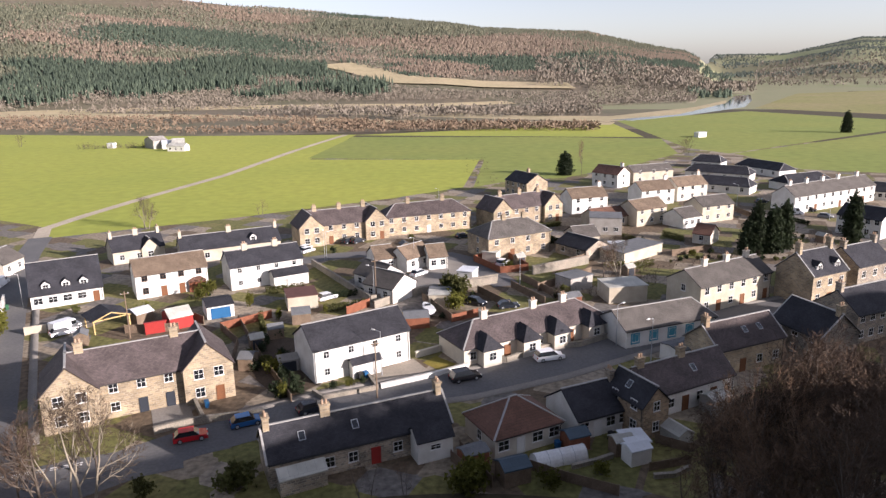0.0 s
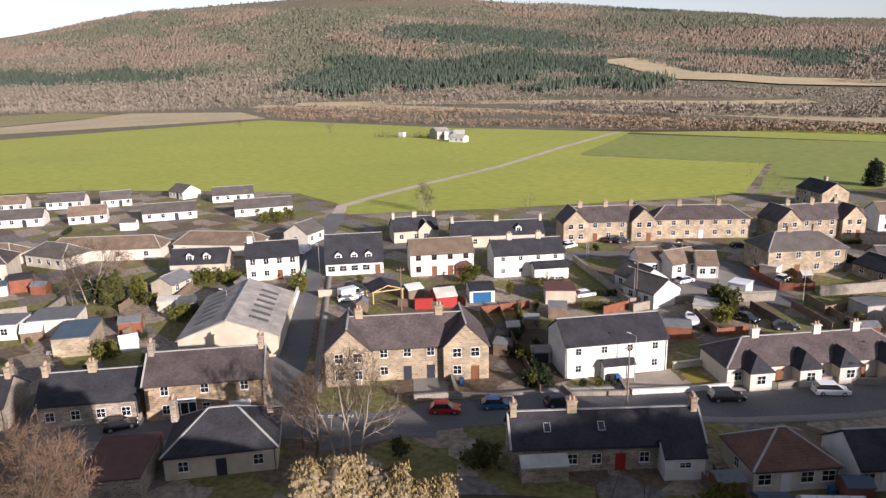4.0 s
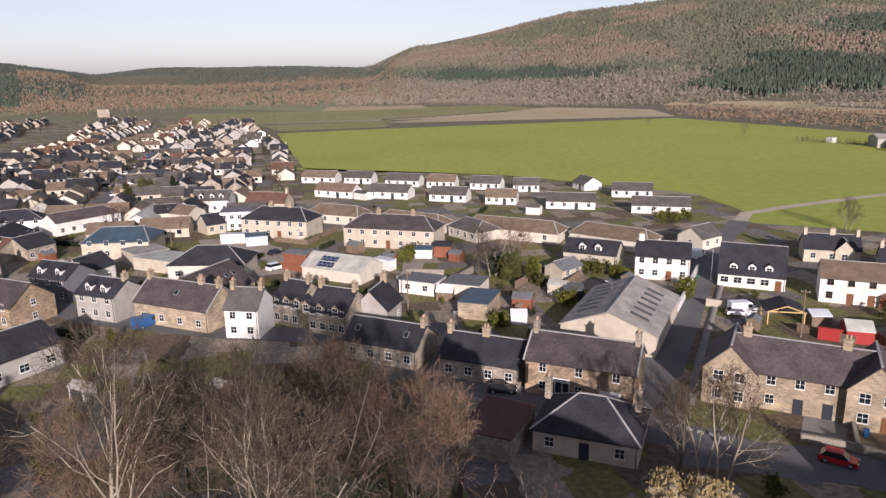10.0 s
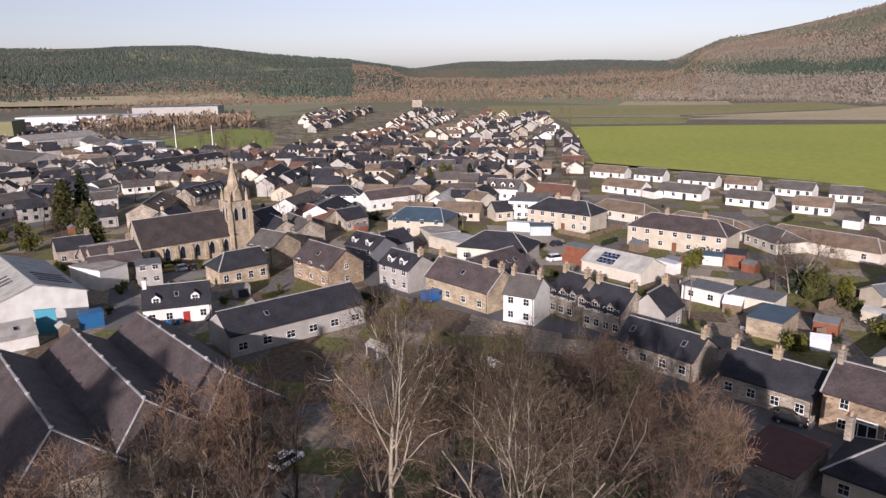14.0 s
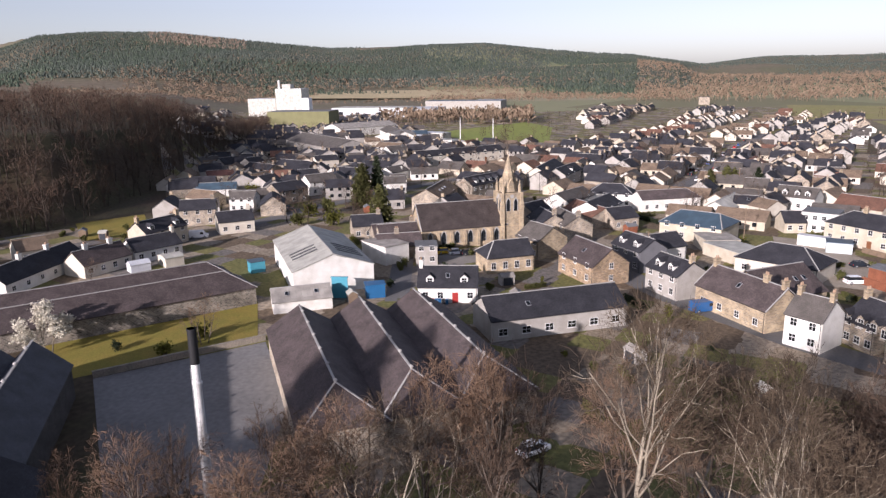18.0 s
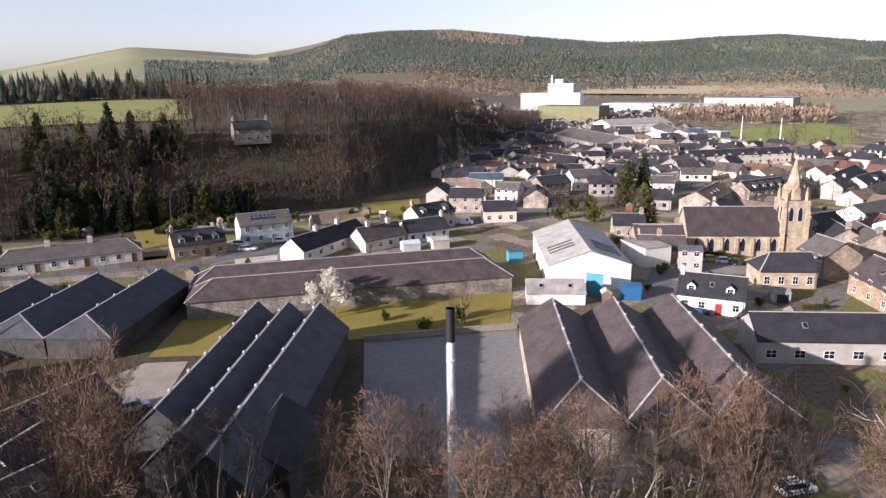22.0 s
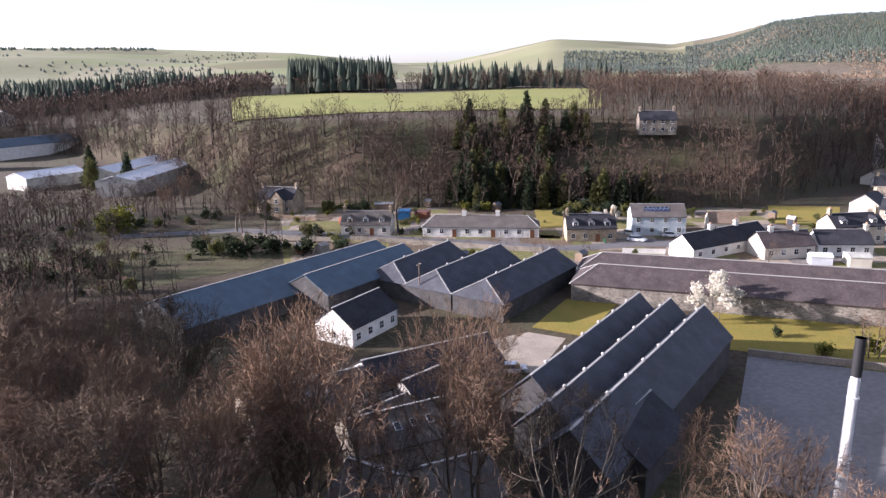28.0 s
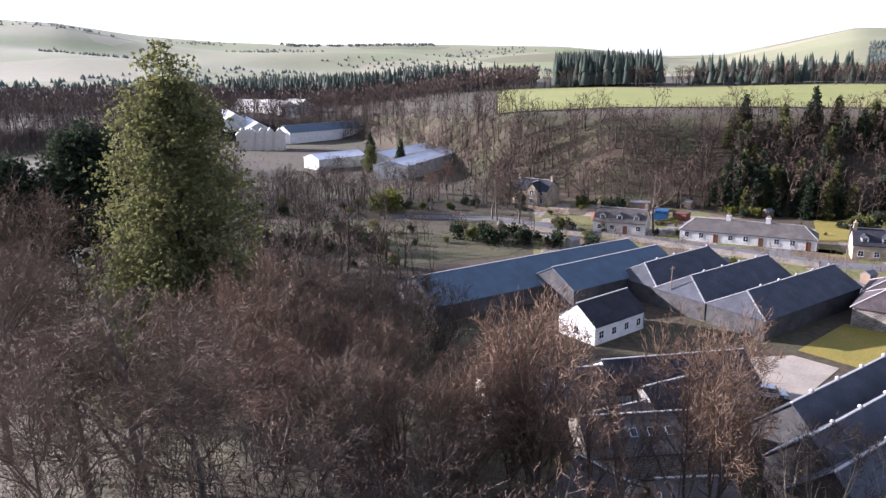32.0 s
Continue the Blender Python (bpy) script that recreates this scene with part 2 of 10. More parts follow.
M["moss"] = mat("dry_grass", (0.27, 0.205, 0.095), 0.97, 0.35, 0.7, 9, 0.5, tint=(0.20, 0.15, 0.065))
M["bark"] = mat("grey_bark", (0.12, 0.098, 0.078), 0.95, 0.3, 0.8, 9, 0.4)
M["palebark"] = mat("pale_bark", (0.30, 0.258, 0.195), 0.95, 0.3, 0.8, 9, 0.4)
# brown darkened to hold the shade inside the crowns
M["twig"] = mat("brown_twigs", (0.080, 0.053, 0.036), 0.95, 0.2, 0.25, 1.5, rand=0.25)
M["redtwig"] = mat("red_brown_twigs", (0.175, 0.112, 0.071), 0.95, 0.2, 0.25, 1.5, rand=0.2)
# lighter tan copy of the twig brown, with side sunlight put into it
M["tantwig"] = mat("tan_twigs", (0.155, 0.108, 0.070), 0.95, 0.2, 0.25, 1.5, rand=0.2)
# twigs of the pale-limbed trees, darkened for the crown's inner shade
M["paletwig"] = mat("pale_twigs", (0.076, 0.055, 0.036), 0.95, 0.2, 0.25, 1.5, rand=0.2)
# bark darkened to put the woods' inner shade into its colour
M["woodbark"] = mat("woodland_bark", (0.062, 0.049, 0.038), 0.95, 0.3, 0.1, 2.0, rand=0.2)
M["blossom"] = mat("white_blossom", (0.62, 0.58, 0.48), 0.9, 0.15, 1.0, 5)
M["leaf"] = mat("dark_evergreen", (0.042, 0.058, 0.028), 0.9, 0.35, 0.5, 4, rand=0.25)
M["redwood"] = mat("redwood_foliage", (0.19, 0.185, 0.07), 0.9, 0.4, 0.4, 4, tint=(0.13, 0.14, 0.05))
M["leaf2"] = mat("olive_evergreen", (0.135, 0.138, 0.045), 0.9, 0.35, 0.5, 4, rand=0.25)
M["shrub"] = mat("yellow_green_shrub", (0.15, 0.15, 0.028), 0.9, 0.35, 0.8, 5, rand=0.3)
M["water"] = mat("river_water", (0.030, 0.048, 0.060), 0.08, 0.1, 0.02, 0.3, spec=0.6)


def thin_leaf(m, share=0.4):
    """Lets light through the leaves as well."""
    n, l = m.node_tree.nodes, m.node_tree.links
    p, out = n["Principled BSDF"], n["Material Output"]
    t, x = n.new("ShaderNodeBsdfTranslucent"), n.new("ShaderNodeMixShader")
    l.new(p.inputs["Base Color"].links[0].from_socket, t.inputs["Color"])
    x.inputs[0].default_value = share
    l.new(p.outputs[0], x.inputs[1])
    l.new(t.outputs[0], x.inputs[2])
    l.new(x.outputs[0], out.inputs["Surface"])


for k in ("leaf", "leaf2", "redwood", "shrub"):
    thin_leaf(M[k])
# twig brown taken darker: the wooded bank's shade is put into the colour
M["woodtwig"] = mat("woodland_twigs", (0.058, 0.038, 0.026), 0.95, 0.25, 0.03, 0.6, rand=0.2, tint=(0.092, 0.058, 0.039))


def mat_village():
    """Garden ground: straight-edged plots of lawn, soil, paving and gravel."""
    m = mat("garden_plots", (0.12, 0.10, 0.07), 0.95, 0.25, 0.25, 3, 0.2)
    n, l = m.node_tree.nodes, m.node_tree.links
    tc = n.new("ShaderNodeTexCoord")
    mp = n.new("ShaderNodeMapping")
    mp.inputs["Rotation"].default_value = (0, 0, 0.42)
    l.new(tc.outputs["Object"], mp.inputs["Vector"])
    v = n.new("ShaderNodeTexVoronoi")
    v.distance = 'CHEBYCHEV'
    v.inputs["Scale"].default_value = 0.17
    v.inputs["Randomness"].default_value = 0.45
    l.new(mp.outputs[0], v.inputs["Vector"])
    s = n.new("ShaderNodeSeparateColor")
    l.new(v.outputs["Color"], s.inputs[0])
    r = n.new("ShaderNodeValToRGB")
    r.color_ramp.interpolation = 'CONSTANT'
    cols = ((0.0, (0.135, 0.13, 0.042)), (0.2, (0.125, 0.092, 0.060)), (0.42, (0.24, 0.195, 0.14)), (0.58, (0.16, 0.145, 0.05)), (0.72, (0.15, 0.135, 0.12)), (0.86, (0.27, 0.225, 0.17)))
    e = r.color_ramp.elements
    e[0].position, e[0].color = 0.0, (*cols[0][1], 1)
    e[1].position, e[1].color = cols[1][0], (*cols[1][1], 1)
    for p, c in cols[2:]:
        e.new(p).color = (*c, 1)
    l.new(s.outputs[0], r.inputs[0])
    ns = n.new("ShaderNodeTexNoise")
    ns.inputs["Scale"].default_value, ns.inputs["Detail"].default_value = 1.2, 6
    l.new(tc.outputs["Object"], ns.inputs["Vector"])
    mr = n.new("ShaderNodeMapRange")
    mr.inputs["From Min"].default_value, mr.inputs["From Max"].default_value, mr.inputs["To Min"].default_value, mr.inputs["To Max"].default_value = 0.3, 0.7, 0.6, 1.35
    l.new(ns.outputs["Fac"], mr.inputs["Value"])
    x = n.new("ShaderNodeMix")
    x.data_type, x.blend_type = 'RGBA', 'MULTIPLY'
    x.inputs["Factor"].default_value = 1.0
    l.new(r.outputs[0], x.inputs["A"])
    l.new(mr.outputs[0], x.inputs["B"])
    l.new(x.outputs["Result"], n["Principled BSDF"].inputs["Base Color"])
    return m

# ---- mesh helpers ----
class Bag:
    """Collects corners and faces, with metres along each face as its texture place."""

    def __init__(self):
        self.v, self.f, self.uv = [], [], []

    def poly(self, pts, uvs=None):
        k = len(self.v)
        pts = [Vector(p) for p in pts]
        self.v += pts
        self.f.append(tuple(range(k, k + len(pts))))
        if uvs is None:
            nrm = (pts[1] - pts[0]).cross(pts[-1] - pts[0])
            if nrm.length == 0:
                nrm = Vector((0, 0, 1))
            nrm.normalize()
            a = Vector((1, 0, 0)) if abs(nrm.z) > 0.999 else Vector((0, 0, 1)).cross(nrm).normalized()
            b = nrm.cross(a)
            uvs = [(p.dot(a), p.dot(b)) for p in pts]
        self.uv += uvs
        return self

    def box(self, x0, y0, z0, x1, y1, z1, m=None):
        c = [Vector((x, y, z)) for z in (z0, z1) for y in (y0, y1) for x in (x0, x1)]
        if m is not None:
            c = [m @ p for p in c]
        for q in ((0, 2, 3, 1), (4, 5, 7, 6), (0, 1, 5, 4), (2, 6, 7, 3), (0, 4, 6, 2), (1, 3, 7, 5)):
            self.poly([c[i] for i in q])
        return self

    def ring(self, pts0, pts1):
        n = len(pts0)
        for i in range(n):
            self.poly([pts0[i], pts0[(i + 1) % n], pts1[(i + 1) % n], pts1[i]])
        return self

    def tube(self, p0, p1, r0, r1, n=8, cap=True):
        p0, p1 = Vector(p0), Vector(p1)
        d = (p1 - p0).normalized()
        a = d.orthogonal().normalized()
        b = d.cross(a)
        ring = [a * math.cos(2 * math.pi * i / n) + b * math.sin(2 * math.pi * i / n) for i in range(n)]
        r_a, r_b = [p0 + q * r0 for q in ring], [p1 + q * r1 for q in ring]
        self.ring(r_a, r_b)
        if cap:
            self.poly(r_b)
            self.poly(r_a[::-1])
        return self

    def slab(self, pts, t):
        """A sheet of thickness t hanging under the points."""
        low = [Vector(p) - Vector((0, 0, t)) for p in pts]
        self.poly(pts)
        self.poly(low[::-1])
        self.ring(low, [Vector(p) for p in pts])
        return self

    def mesh(self, name):
        me = bpy.data.meshes.new(name)
        me.from_pydata(self.v, [], self.f)
        lay = me.uv_layers.new(name="UVMap")
        lay.data.foreach_set("uv", np.array(self.uv, dtype=np.float32).ravel())
        return me


def part(name, bag, material, parent=None, label="", m=None):
    """One mesh object under a thing or a part, from a Bag or a mesh."""
    me = bag.mesh(name) if isinstance(bag, Bag) else bag
    if not me.materials:
        me.materials.append(material)
    ob = new(name, me)
    ob.parent = parent
    if m is not None:
        ob.matrix_basis = m
    if label:
        ob["label"] = label
    return ob


def raw_mesh(name, verts, tris, material):
    """A mesh from arrays of corners and of triangles (or quads)."""
    me = bpy.data.meshes.new(name)
    verts, tris = np.asarray(verts, dtype=np.float32), np.asarray(tris, dtype=np.int32)
    k = tris.shape[1]
    me.vertices.add(len(verts))
    me.vertices.foreach_set("co", verts.ravel())
    me.loops.add(tris.size)
    me.loops.foreach_set("vertex_index", tris.ravel())
    me.polygons.add(len(tris))
    me.polygons.foreach_set("loop_start", np.arange(0, tris.size, k, dtype=np.int32))
    me.polygons.foreach_set("loop_total", np.full(len(tris), k, dtype=np.int32))
    me.update(calc_edges=True)
    me.materials.append(material)
    return me


def thing(name, x, y, rot, label, category, group="", z=None):
    """The Empty at a thing's base; rot in degrees anticlockwise."""
    e = new(name)
    e.matrix_basis = pose(x, y, height(x, y) if z is None else z, 0, 0, rot)
    e.empty_display_size = 0.5
    return tagged(e, label, category, group)


def polar(az, r):
    return -math.sin(radians(az)) * r, math.cos(radians(az)) * r


# ---- the lie of the land ----
def lerp_table(table, a):
    return np.interp(a, [p[0] for p in table], [p[1] for p in table])


# azimuth: height of the skyline in degrees, distance of the ridge, distance of its foot
SKY = ((-60, 1.5), (-32, 1.5), (-30.6, 1.6), (-27.6, 1.0), (-25.8, 0.6), (-21.2, 0.6), (-20.6, 0.1), (-19.1, 0.9), (-16.5, 1.4), (-11.8, 2.5), (-3.6, 3.0), (-1.4, 3.4), (11.6, 4.6), (15.7, 4.9),
       (19.6, 5.3), (30, 5.6), (37, 5.1), (43.9, 4.4), (49.8, 3.2), (55.8, 2.1), (58.9, 0.8), (59.8, 0.7), (63.9, 0.8), (70.6, 0.9), (75.1, 0.8), (78.6, 0.45), (79.5, 0.4),
       (84.6, 1.2), (90.7, 1.7), (95.7, 2.25), (102.6, 2.2), (107.8, 2.1), (113.9, 2.7), (119.8, 3.3), (124.6, 3.3))
SKY2 = ((128.4, 3.0), (131.5, 2.2), (135, 1.7), (138.7, 2.0), (143.8, 2.3), (149, 1.3), (152.2, 0.7), (156, 0.7), (164, 1.6), (170, 1.8), (177, 2.1), (184, 2.0), (190, 2.3), (196, 2.8), (201, 3.6), (206, 3.9), (230, 4.2), (300, 1.5))
RIDGE = ((-60, 4300), (-21.4, 4300), (-20.7, 2300), (-10, 2500), (57, 2700), (59, 4300), (79, 4300), (81, 2900), (128, 2900), (133, 3800), (300, 4300))
FOOT = ((-60, 1800), (-21.4, 1500), (-20, 1000), (0, 850), (40, 1000), (57, 1250), (60, 1600), (79, 1700), (84, 1500), (110, 1350), (128, 1300), (140, 1200), (300, 1200))
BANK = ((100, 900), (112, 620), (116, 420), (120, 330), (128, 245), (140, 228), (160, 232), (168, 262), (174, 330), (180, 470), (190, 520), (206, 470), (230, 300), (290, 200), (300, 200))


def height_of(x, y):
    """The ground's height at arrays x, y."""
    x, y = np.asarray(x, dtype=float), np.asarray(y, dtype=float)
    r = np.hypot(x, y)
    az = np.degrees(np.arctan2(-x, y))
    az = np.where(az < -60, az + 360, az)
    top_e = lerp_table(SKY + SKY2, az)
    rr, rf = lerp_table(RIDGE, az), lerp_table(FOOT, az)
    ztop = 44 + rr * np.tan(np.radians(top_e))
    u = np.clip((r - rf) / (rr - rf), 0, 1)
    hill = ztop * (0.65 * u + 0.35 * u * u * (3 - 2 * u))
    hill = np.where(r > rr, ztop - (r - rr) * 0.06, hill)
    rb = lerp_table(BANK, az)
    w = np.clip((az - 112) / 10, 0, 1)
    w = w * w * (3 - 2 * w)
    ub = np.clip((r - rb) / 52, 0, 1)
    bank = w * np.clip(44 - 0.057 * (rb + 80), 8, 27) * (ub * ub * (3 - 2 * ub))
    base = np.maximum(hill, 0) + bank * np.clip(1 - u * 1.5, 0, 1)
    # the castle mound under the camera
    wide = 42 + 46 * np.clip((az - 176) / 16, 0, 1)
    k = np.clip(1 - (r - 21) / wide, 0, 1)
    mound = 23.5 * k * k * (3 - 2 * k)
    # unseen higher ground towards the sun, raised to shade the foreground
    db = (az - 258 + 180) % 360 - 180
    db = np.where(db > 0, db * 2.2, -db)
    wb = np.clip((32 - db) / 12, 0, 1)
    kb = np.clip((r - 26) / 62, 0, 1)
    mound = np.maximum(mound, 47 * wb * wb * (3 - 2 * wb) * kb * kb * (3 - 2 * kb))
    # an unseen spur of it, added to cast shade over the street's end
    ax, ay, bx, by = 46.0, 25.0, 163.0, 58.0
    q = np.clip(((x - ax) * (bx - ax) + (y - ay) * (by - ay)) / ((bx - ax) ** 2 + (by - ay) ** 2), 0, 1)
    far = np.hypot(x - ax - q * (bx - ax), y - ay - q * (by - ay))
    ks = np.clip(1 - far / 36, 0, 1)
    mound = np.maximum(mound, (29 + 10 * q) * ks * ks * (3 - 2 * ks))
    lump = 0.35 * np.sin(x * 0.31 + 1) * np.sin(y * 0.27) * np.clip(mound / 6, 0, 1)
    rough = np.clip((r - 1200) / 800, 0, 1) * 9 * (np.sin(x * 0.006 + 1.3 * np.sin(y * 0.004)) + np.sin(y * 0.007 + x * 0.003)) * np.clip(u * 3, 0, 1) * np.clip((1 - u) * 3, 0, 1)
    return np.maximum(base + rough, 0) + mound + lump


def height(x, y):
    return float(height_of(np.array([x]), np.array([y]))[0])

# ---- houses ----
WIN = {}


def window_meshes(w, h, fm):
    """Frame with a cross bar and the glass behind it, shared by all windows of one size; it faces -y."""
    key = (round(w, 2), round(h, 2), fm)
    if key not in WIN:
        b = Bag()
        e = 0.06
        b.box(-w / 2, -0.07, 0, -w / 2 + e, 0.02, h)
        b.box(w / 2 - e, -0.07, 0, w / 2, 0.02, h)
        b.box(-w / 2 + e, -0.07, 0, w / 2 - e, 0.02, e)
        b.box(-w / 2 + e, -0.07, h - e, w / 2 - e, 0.02, h)
        b.box(-0.022, -0.06, e, 0.022, 0.02, h - e)
        b.box(-w / 2 + e, -0.055, h * 0.52, w / 2 - e, 0.015, h * 0.52 + 0.045)
        b.box(-w / 2 - 0.06, -0.13, -0.06, w / 2 + 0.06, 0.02, 0.0)
        g = Bag().box(-w / 2 + e, -0.025, e, w / 2 - e, 0.01, h - e)
        a, c = b.mesh("window"), g.mesh("pane")
        a.materials.append(M[fm])
        c.materials.append(M["pane"])
        WIN[key] = (a, c)
    return WIN[key]


def window(parent, m, w=1.1, h=1.3, fm="frame"):
    a, c = window_meshes(w, h, fm)
    f = part("window", a, None, parent, m=m)
    part("pane", c, None, f)


def door(parent, m, material="doorbrown", w=0.95, h=2.05):
    key = ("door", material, w, h)
    if key not in WIN:
        b = Bag().box(-w / 2, -0.05, 0, w / 2, 0.02, h)
        b.box(-w / 2 - 0.1, -0.09, 0, -w / 2, 0.02, h + 0.1).box(w / 2, -0.09, 0, w / 2 + 0.1, 0.02, h + 0.1).box(-w / 2, -0.09, h, w / 2, 0.02, h + 0.1)
        b.box(w * 0.3, -0.1, 0.95, w * 0.38, -0.05, 1.1)
        me = b.mesh("door")
        me.materials.append(M[material])
        WIN[key] = me
    part("door", WIN[key], None, parent, m=m)


def chimney_meshes(h, w):
    key = ("chimney", round(h, 1), round(w, 1))
    if key not in WIN:
        b = Bag().box(-w / 2, -0.35, -1.0, w / 2, 0.35, h).box(-w / 2 - 0.1, -0.45, h, w / 2 + 0.1, 0.45, h + 0.18)
        p = Bag().tube((0, 0, 0), (0, 0, 0.5), 0.17, 0.13, 8)
        WIN[key] = (b.mesh("chimney"), p.mesh("chimney_pot"))
        WIN[key][1].materials.append(M["pot"])
    return WIN[key]


def chimney(parent, x, y, z, wall, h=1.2, w=1.1, turned=False):
    a, p = chimney_meshes(h, w)
    k = ("chimney", round(h, 1), round(w, 1), wall)
    if k not in WIN:
        WIN[k] = a.copy()
        WIN[k].materials.append(M[wall])
    c = part("chimney", WIN[k], None, parent, m=pose(x, y, z, 0, 0, 90 if turned else 0))
    for i in range(2 if w < 1.3 else 3):
        part("chimney_pot", p, None, c, m=pose((i - (0.5 if w < 1.3 else 1)) * 0.45, 0, h + 0.18))


def block(parent, L, W, ze, zr, wall, roof, hip=(0, 0), m=None, z0=-0.5, over=0.3, skews=False, ridge=True):
    """Walls and roof of one range, ridge along x; hip: how far each end of the ridge is drawn in, in metres."""
    m = m or Matrix()
    h, w = L / 2, W / 2
    b = Bag()
    eb = [m @ Vector(p) for p in ((-h, -w, z0), (h, -w, z0), (h, w, z0), (-h, w, z0))]
    et = [m @ Vector(p) for p in ((-h, -w, ze), (h, -w, ze), (h, w, ze), (-h, w, ze))]
    b.ring(eb, et)
    drop = 0.12
    for s, k in ((-1, 0), (1, 1)):
        if not hip[k]:
            q = [m @ Vector((s * h, -s * -w, ze)), m @ Vector((s * h, -s * w, ze)), m @ Vector((s * h, 0, zr - drop))]
            b.poly(q if s > 0 else q)
    part("wall", b, M[wall], parent)
    r = Bag()
    slope = (zr - ze) / w
    ox = [over * 0.6 if not k else over for k in hip]
    xl, xr = -h + hip[0] - (0 if hip[0] else ox[0]), h - hip[1] + (0 if hip[1] else ox[1])
    zl = ze - slope * over
    c0, c1, c2, c3 = (Vector((-h - ox[0], -w - over, zl)), Vector((h + ox[1], -w - over, zl)), Vector((h + ox[1], w + over, zl)), Vector((-h - ox[0], w + over, zl)))
    ra, rb = Vector((xl, 0, zr)), Vector((xr, 0, zr))
    up = Vector((0, 0, 0.16))
    f = [[c0, c1, rb, ra], [c2, c3, ra, rb]]
    if hip[0]:
        f.append([c3, c0, ra])
    if hip[1]:
        f.append([c1, c2, rb])
    for q in f:
        r.slab([m @ (p + up) for p in q], 0.15)
    ro = part("roof", r, M[roof], parent)
    if ridge:
        k = Bag()
        k.box(xl, -0.14, zr + 0.14, xr, 0.14, zr + 0.25, m)
        for s, j, e in ((-1, 0, (c0, c3)), (1, 1, (c1, c2))):
            apex = ra if s < 0 else rb
            if hip[j] or skews:
                for q in e:
                    d = (q - apex)
                    a = apex + Vector((0, 0, 0.2))
                    z = q + Vector((0, 0, 0.2))
                    side = d.cross(Vector((0, 0, 1))).normalized() * 0.12
                    k.slab([m @ p for p in (a - side, z - side, z + side, a + side)], 0.12)
        part("ridge", k, M["lead"], ro)
    return ro


def dormer(parent, x, y, z, w=1.5, d=2.6, h=1.25, wall="frame", roof="slate", m=None):
    """A gabled roof window; its front stands at y, facing -y."""
    k = m or Matrix()
    b = Bag()
    t = w * 0.42
    for s in (-1, 1):
        b.poly([k @ Vector(p) for p in ((x + s * w / 2, y, z), (x + s * w / 2, y + d, z), (x + s * w / 2, y + d, z + h), (x + s * w / 2, y, z + h))])
    b.poly([k @ Vector(p) for p in ((x - w / 2, y, z - 0.3), (x + w / 2, y, z - 0.3), (x + w / 2, y, z + h), (x, y, z + h + t), (x - w / 2, y, z + h))])
    dm = part("dormer", b, M[wall], parent)
    r = Bag()
    o = 0.18
    for s in (-1, 1):
        q = [(x + s * (w / 2 + o), y - o, z + h - o * 0.84), (x + s * (w / 2 + o), y + d, z + h - o * 0.84), (x, y + d, z + h + t), (x, y - o, z + h + t)]
        r.slab([k @ (Vector(p) + Vector((0, 0, 0.1))) for p in (q if s < 0 else q[::-1])], 0.09)
    part("dormer_roof", r, M[roof], dm)
    a, c = window_meshes(w * 0.72, h * 0.9, "frame")
    f = part("dormer_window", a, None, dm, m=k @ pose(x, y - 0.02, z + 0.1))
    part("pane", c, None, f)


def skylight(parent, x, W, ze, zr, u=0.5, w=0.8, h=1.1, side=-1):
    """A roof window lying on the slope at the share u of its height."""
    a = math.atan2(zr - ze, W / 2)
    y = side * W / 2 * (1 - u)
    z = ze + (zr - ze) * u + 0.17
    m = pose(x, y, z, math.degrees(a) if side < 0 else -math.degrees(a))
    b = Bag().box(-w / 2, -h / 2, 0, w / 2, h / 2, 0.1)
    s = part("skylight", b, M["rooflight" if h > 2 else "metal"], parent, m=m)
    part("pane", Bag().box(-w / 2 + 0.08, -h / 2 + 0.08, 0.1, w / 2 - 0.08, h / 2 - 0.08, 0.115), M["rooflight" if h > 2 else "pane"], s)


def row_of_windows(parent, L, W, ze, n=0, doors=(), fm="frame", storeys=0, back=0, big=1.0, ends=(), dm="doorbrown", wh=1.3):
    storeys = storeys or (2 if ze > 4.3 else 1)
    n = n or max(2, round(L / 3.4))
    for s in range(storeys):
        z = 0.95 + s * 2.65
        for i in range(n):
            x = (i + 0.5) / n * L - L / 2
            if s == 0 and i in doors:
                door(parent, pose(x, -W / 2, 0), dm)
                continue
            window(parent, pose(x, -W / 2, z), 1.15 * big, wh, fm)
        for e in ends:
            window(parent, pose(e * L / 2, 0, z, 0, 0, 90 * e), 1.0, wh, fm)


PLOTS = []


def ridge_vent(e, m):
    if "vent" not in WIN:
        b = Bag().tube((0, 0, -0.1), (0, 0, 0.35), 0.16, 0.16, 8).tube((0, 0, 0.35), (0, 0, 0.5), 0.30, 0.24, 8).tube((0, 0, 0.5), (0, 0, 0.62), 0.24, 0.06, 8)
        WIN["vent"] = b.mesh("vent")
        WIN["vent"].materials.append(M["lead"])
    part("vent", WIN["vent"], None, e, m=m)


def gutters(e, L, W, ze, zr):
    """A front eaves gutter with its downpipe at the end."""
    z = ze - (zr - ze) / (W / 2) * 0.3
    b = Bag()
    b.tube((-L / 2, -W / 2 - 0.34, z), (L / 2, -W / 2 - 0.34, z), 0.06, 0.06, 5)
    b.tube((L / 2 - 0.25, -W / 2 - 0.34, z), (L / 2 - 0.25, -W / 2 - 0.07, z - 0.35), 0.045, 0.045, 5)
    b.tube((L / 2 - 0.25, -W / 2 - 0.07, z - 0.35), (L / 2 - 0.25, -W / 2 - 0.07, 0), 0.045, 0.045, 5)
    part("gutter", b, M["black"], e)


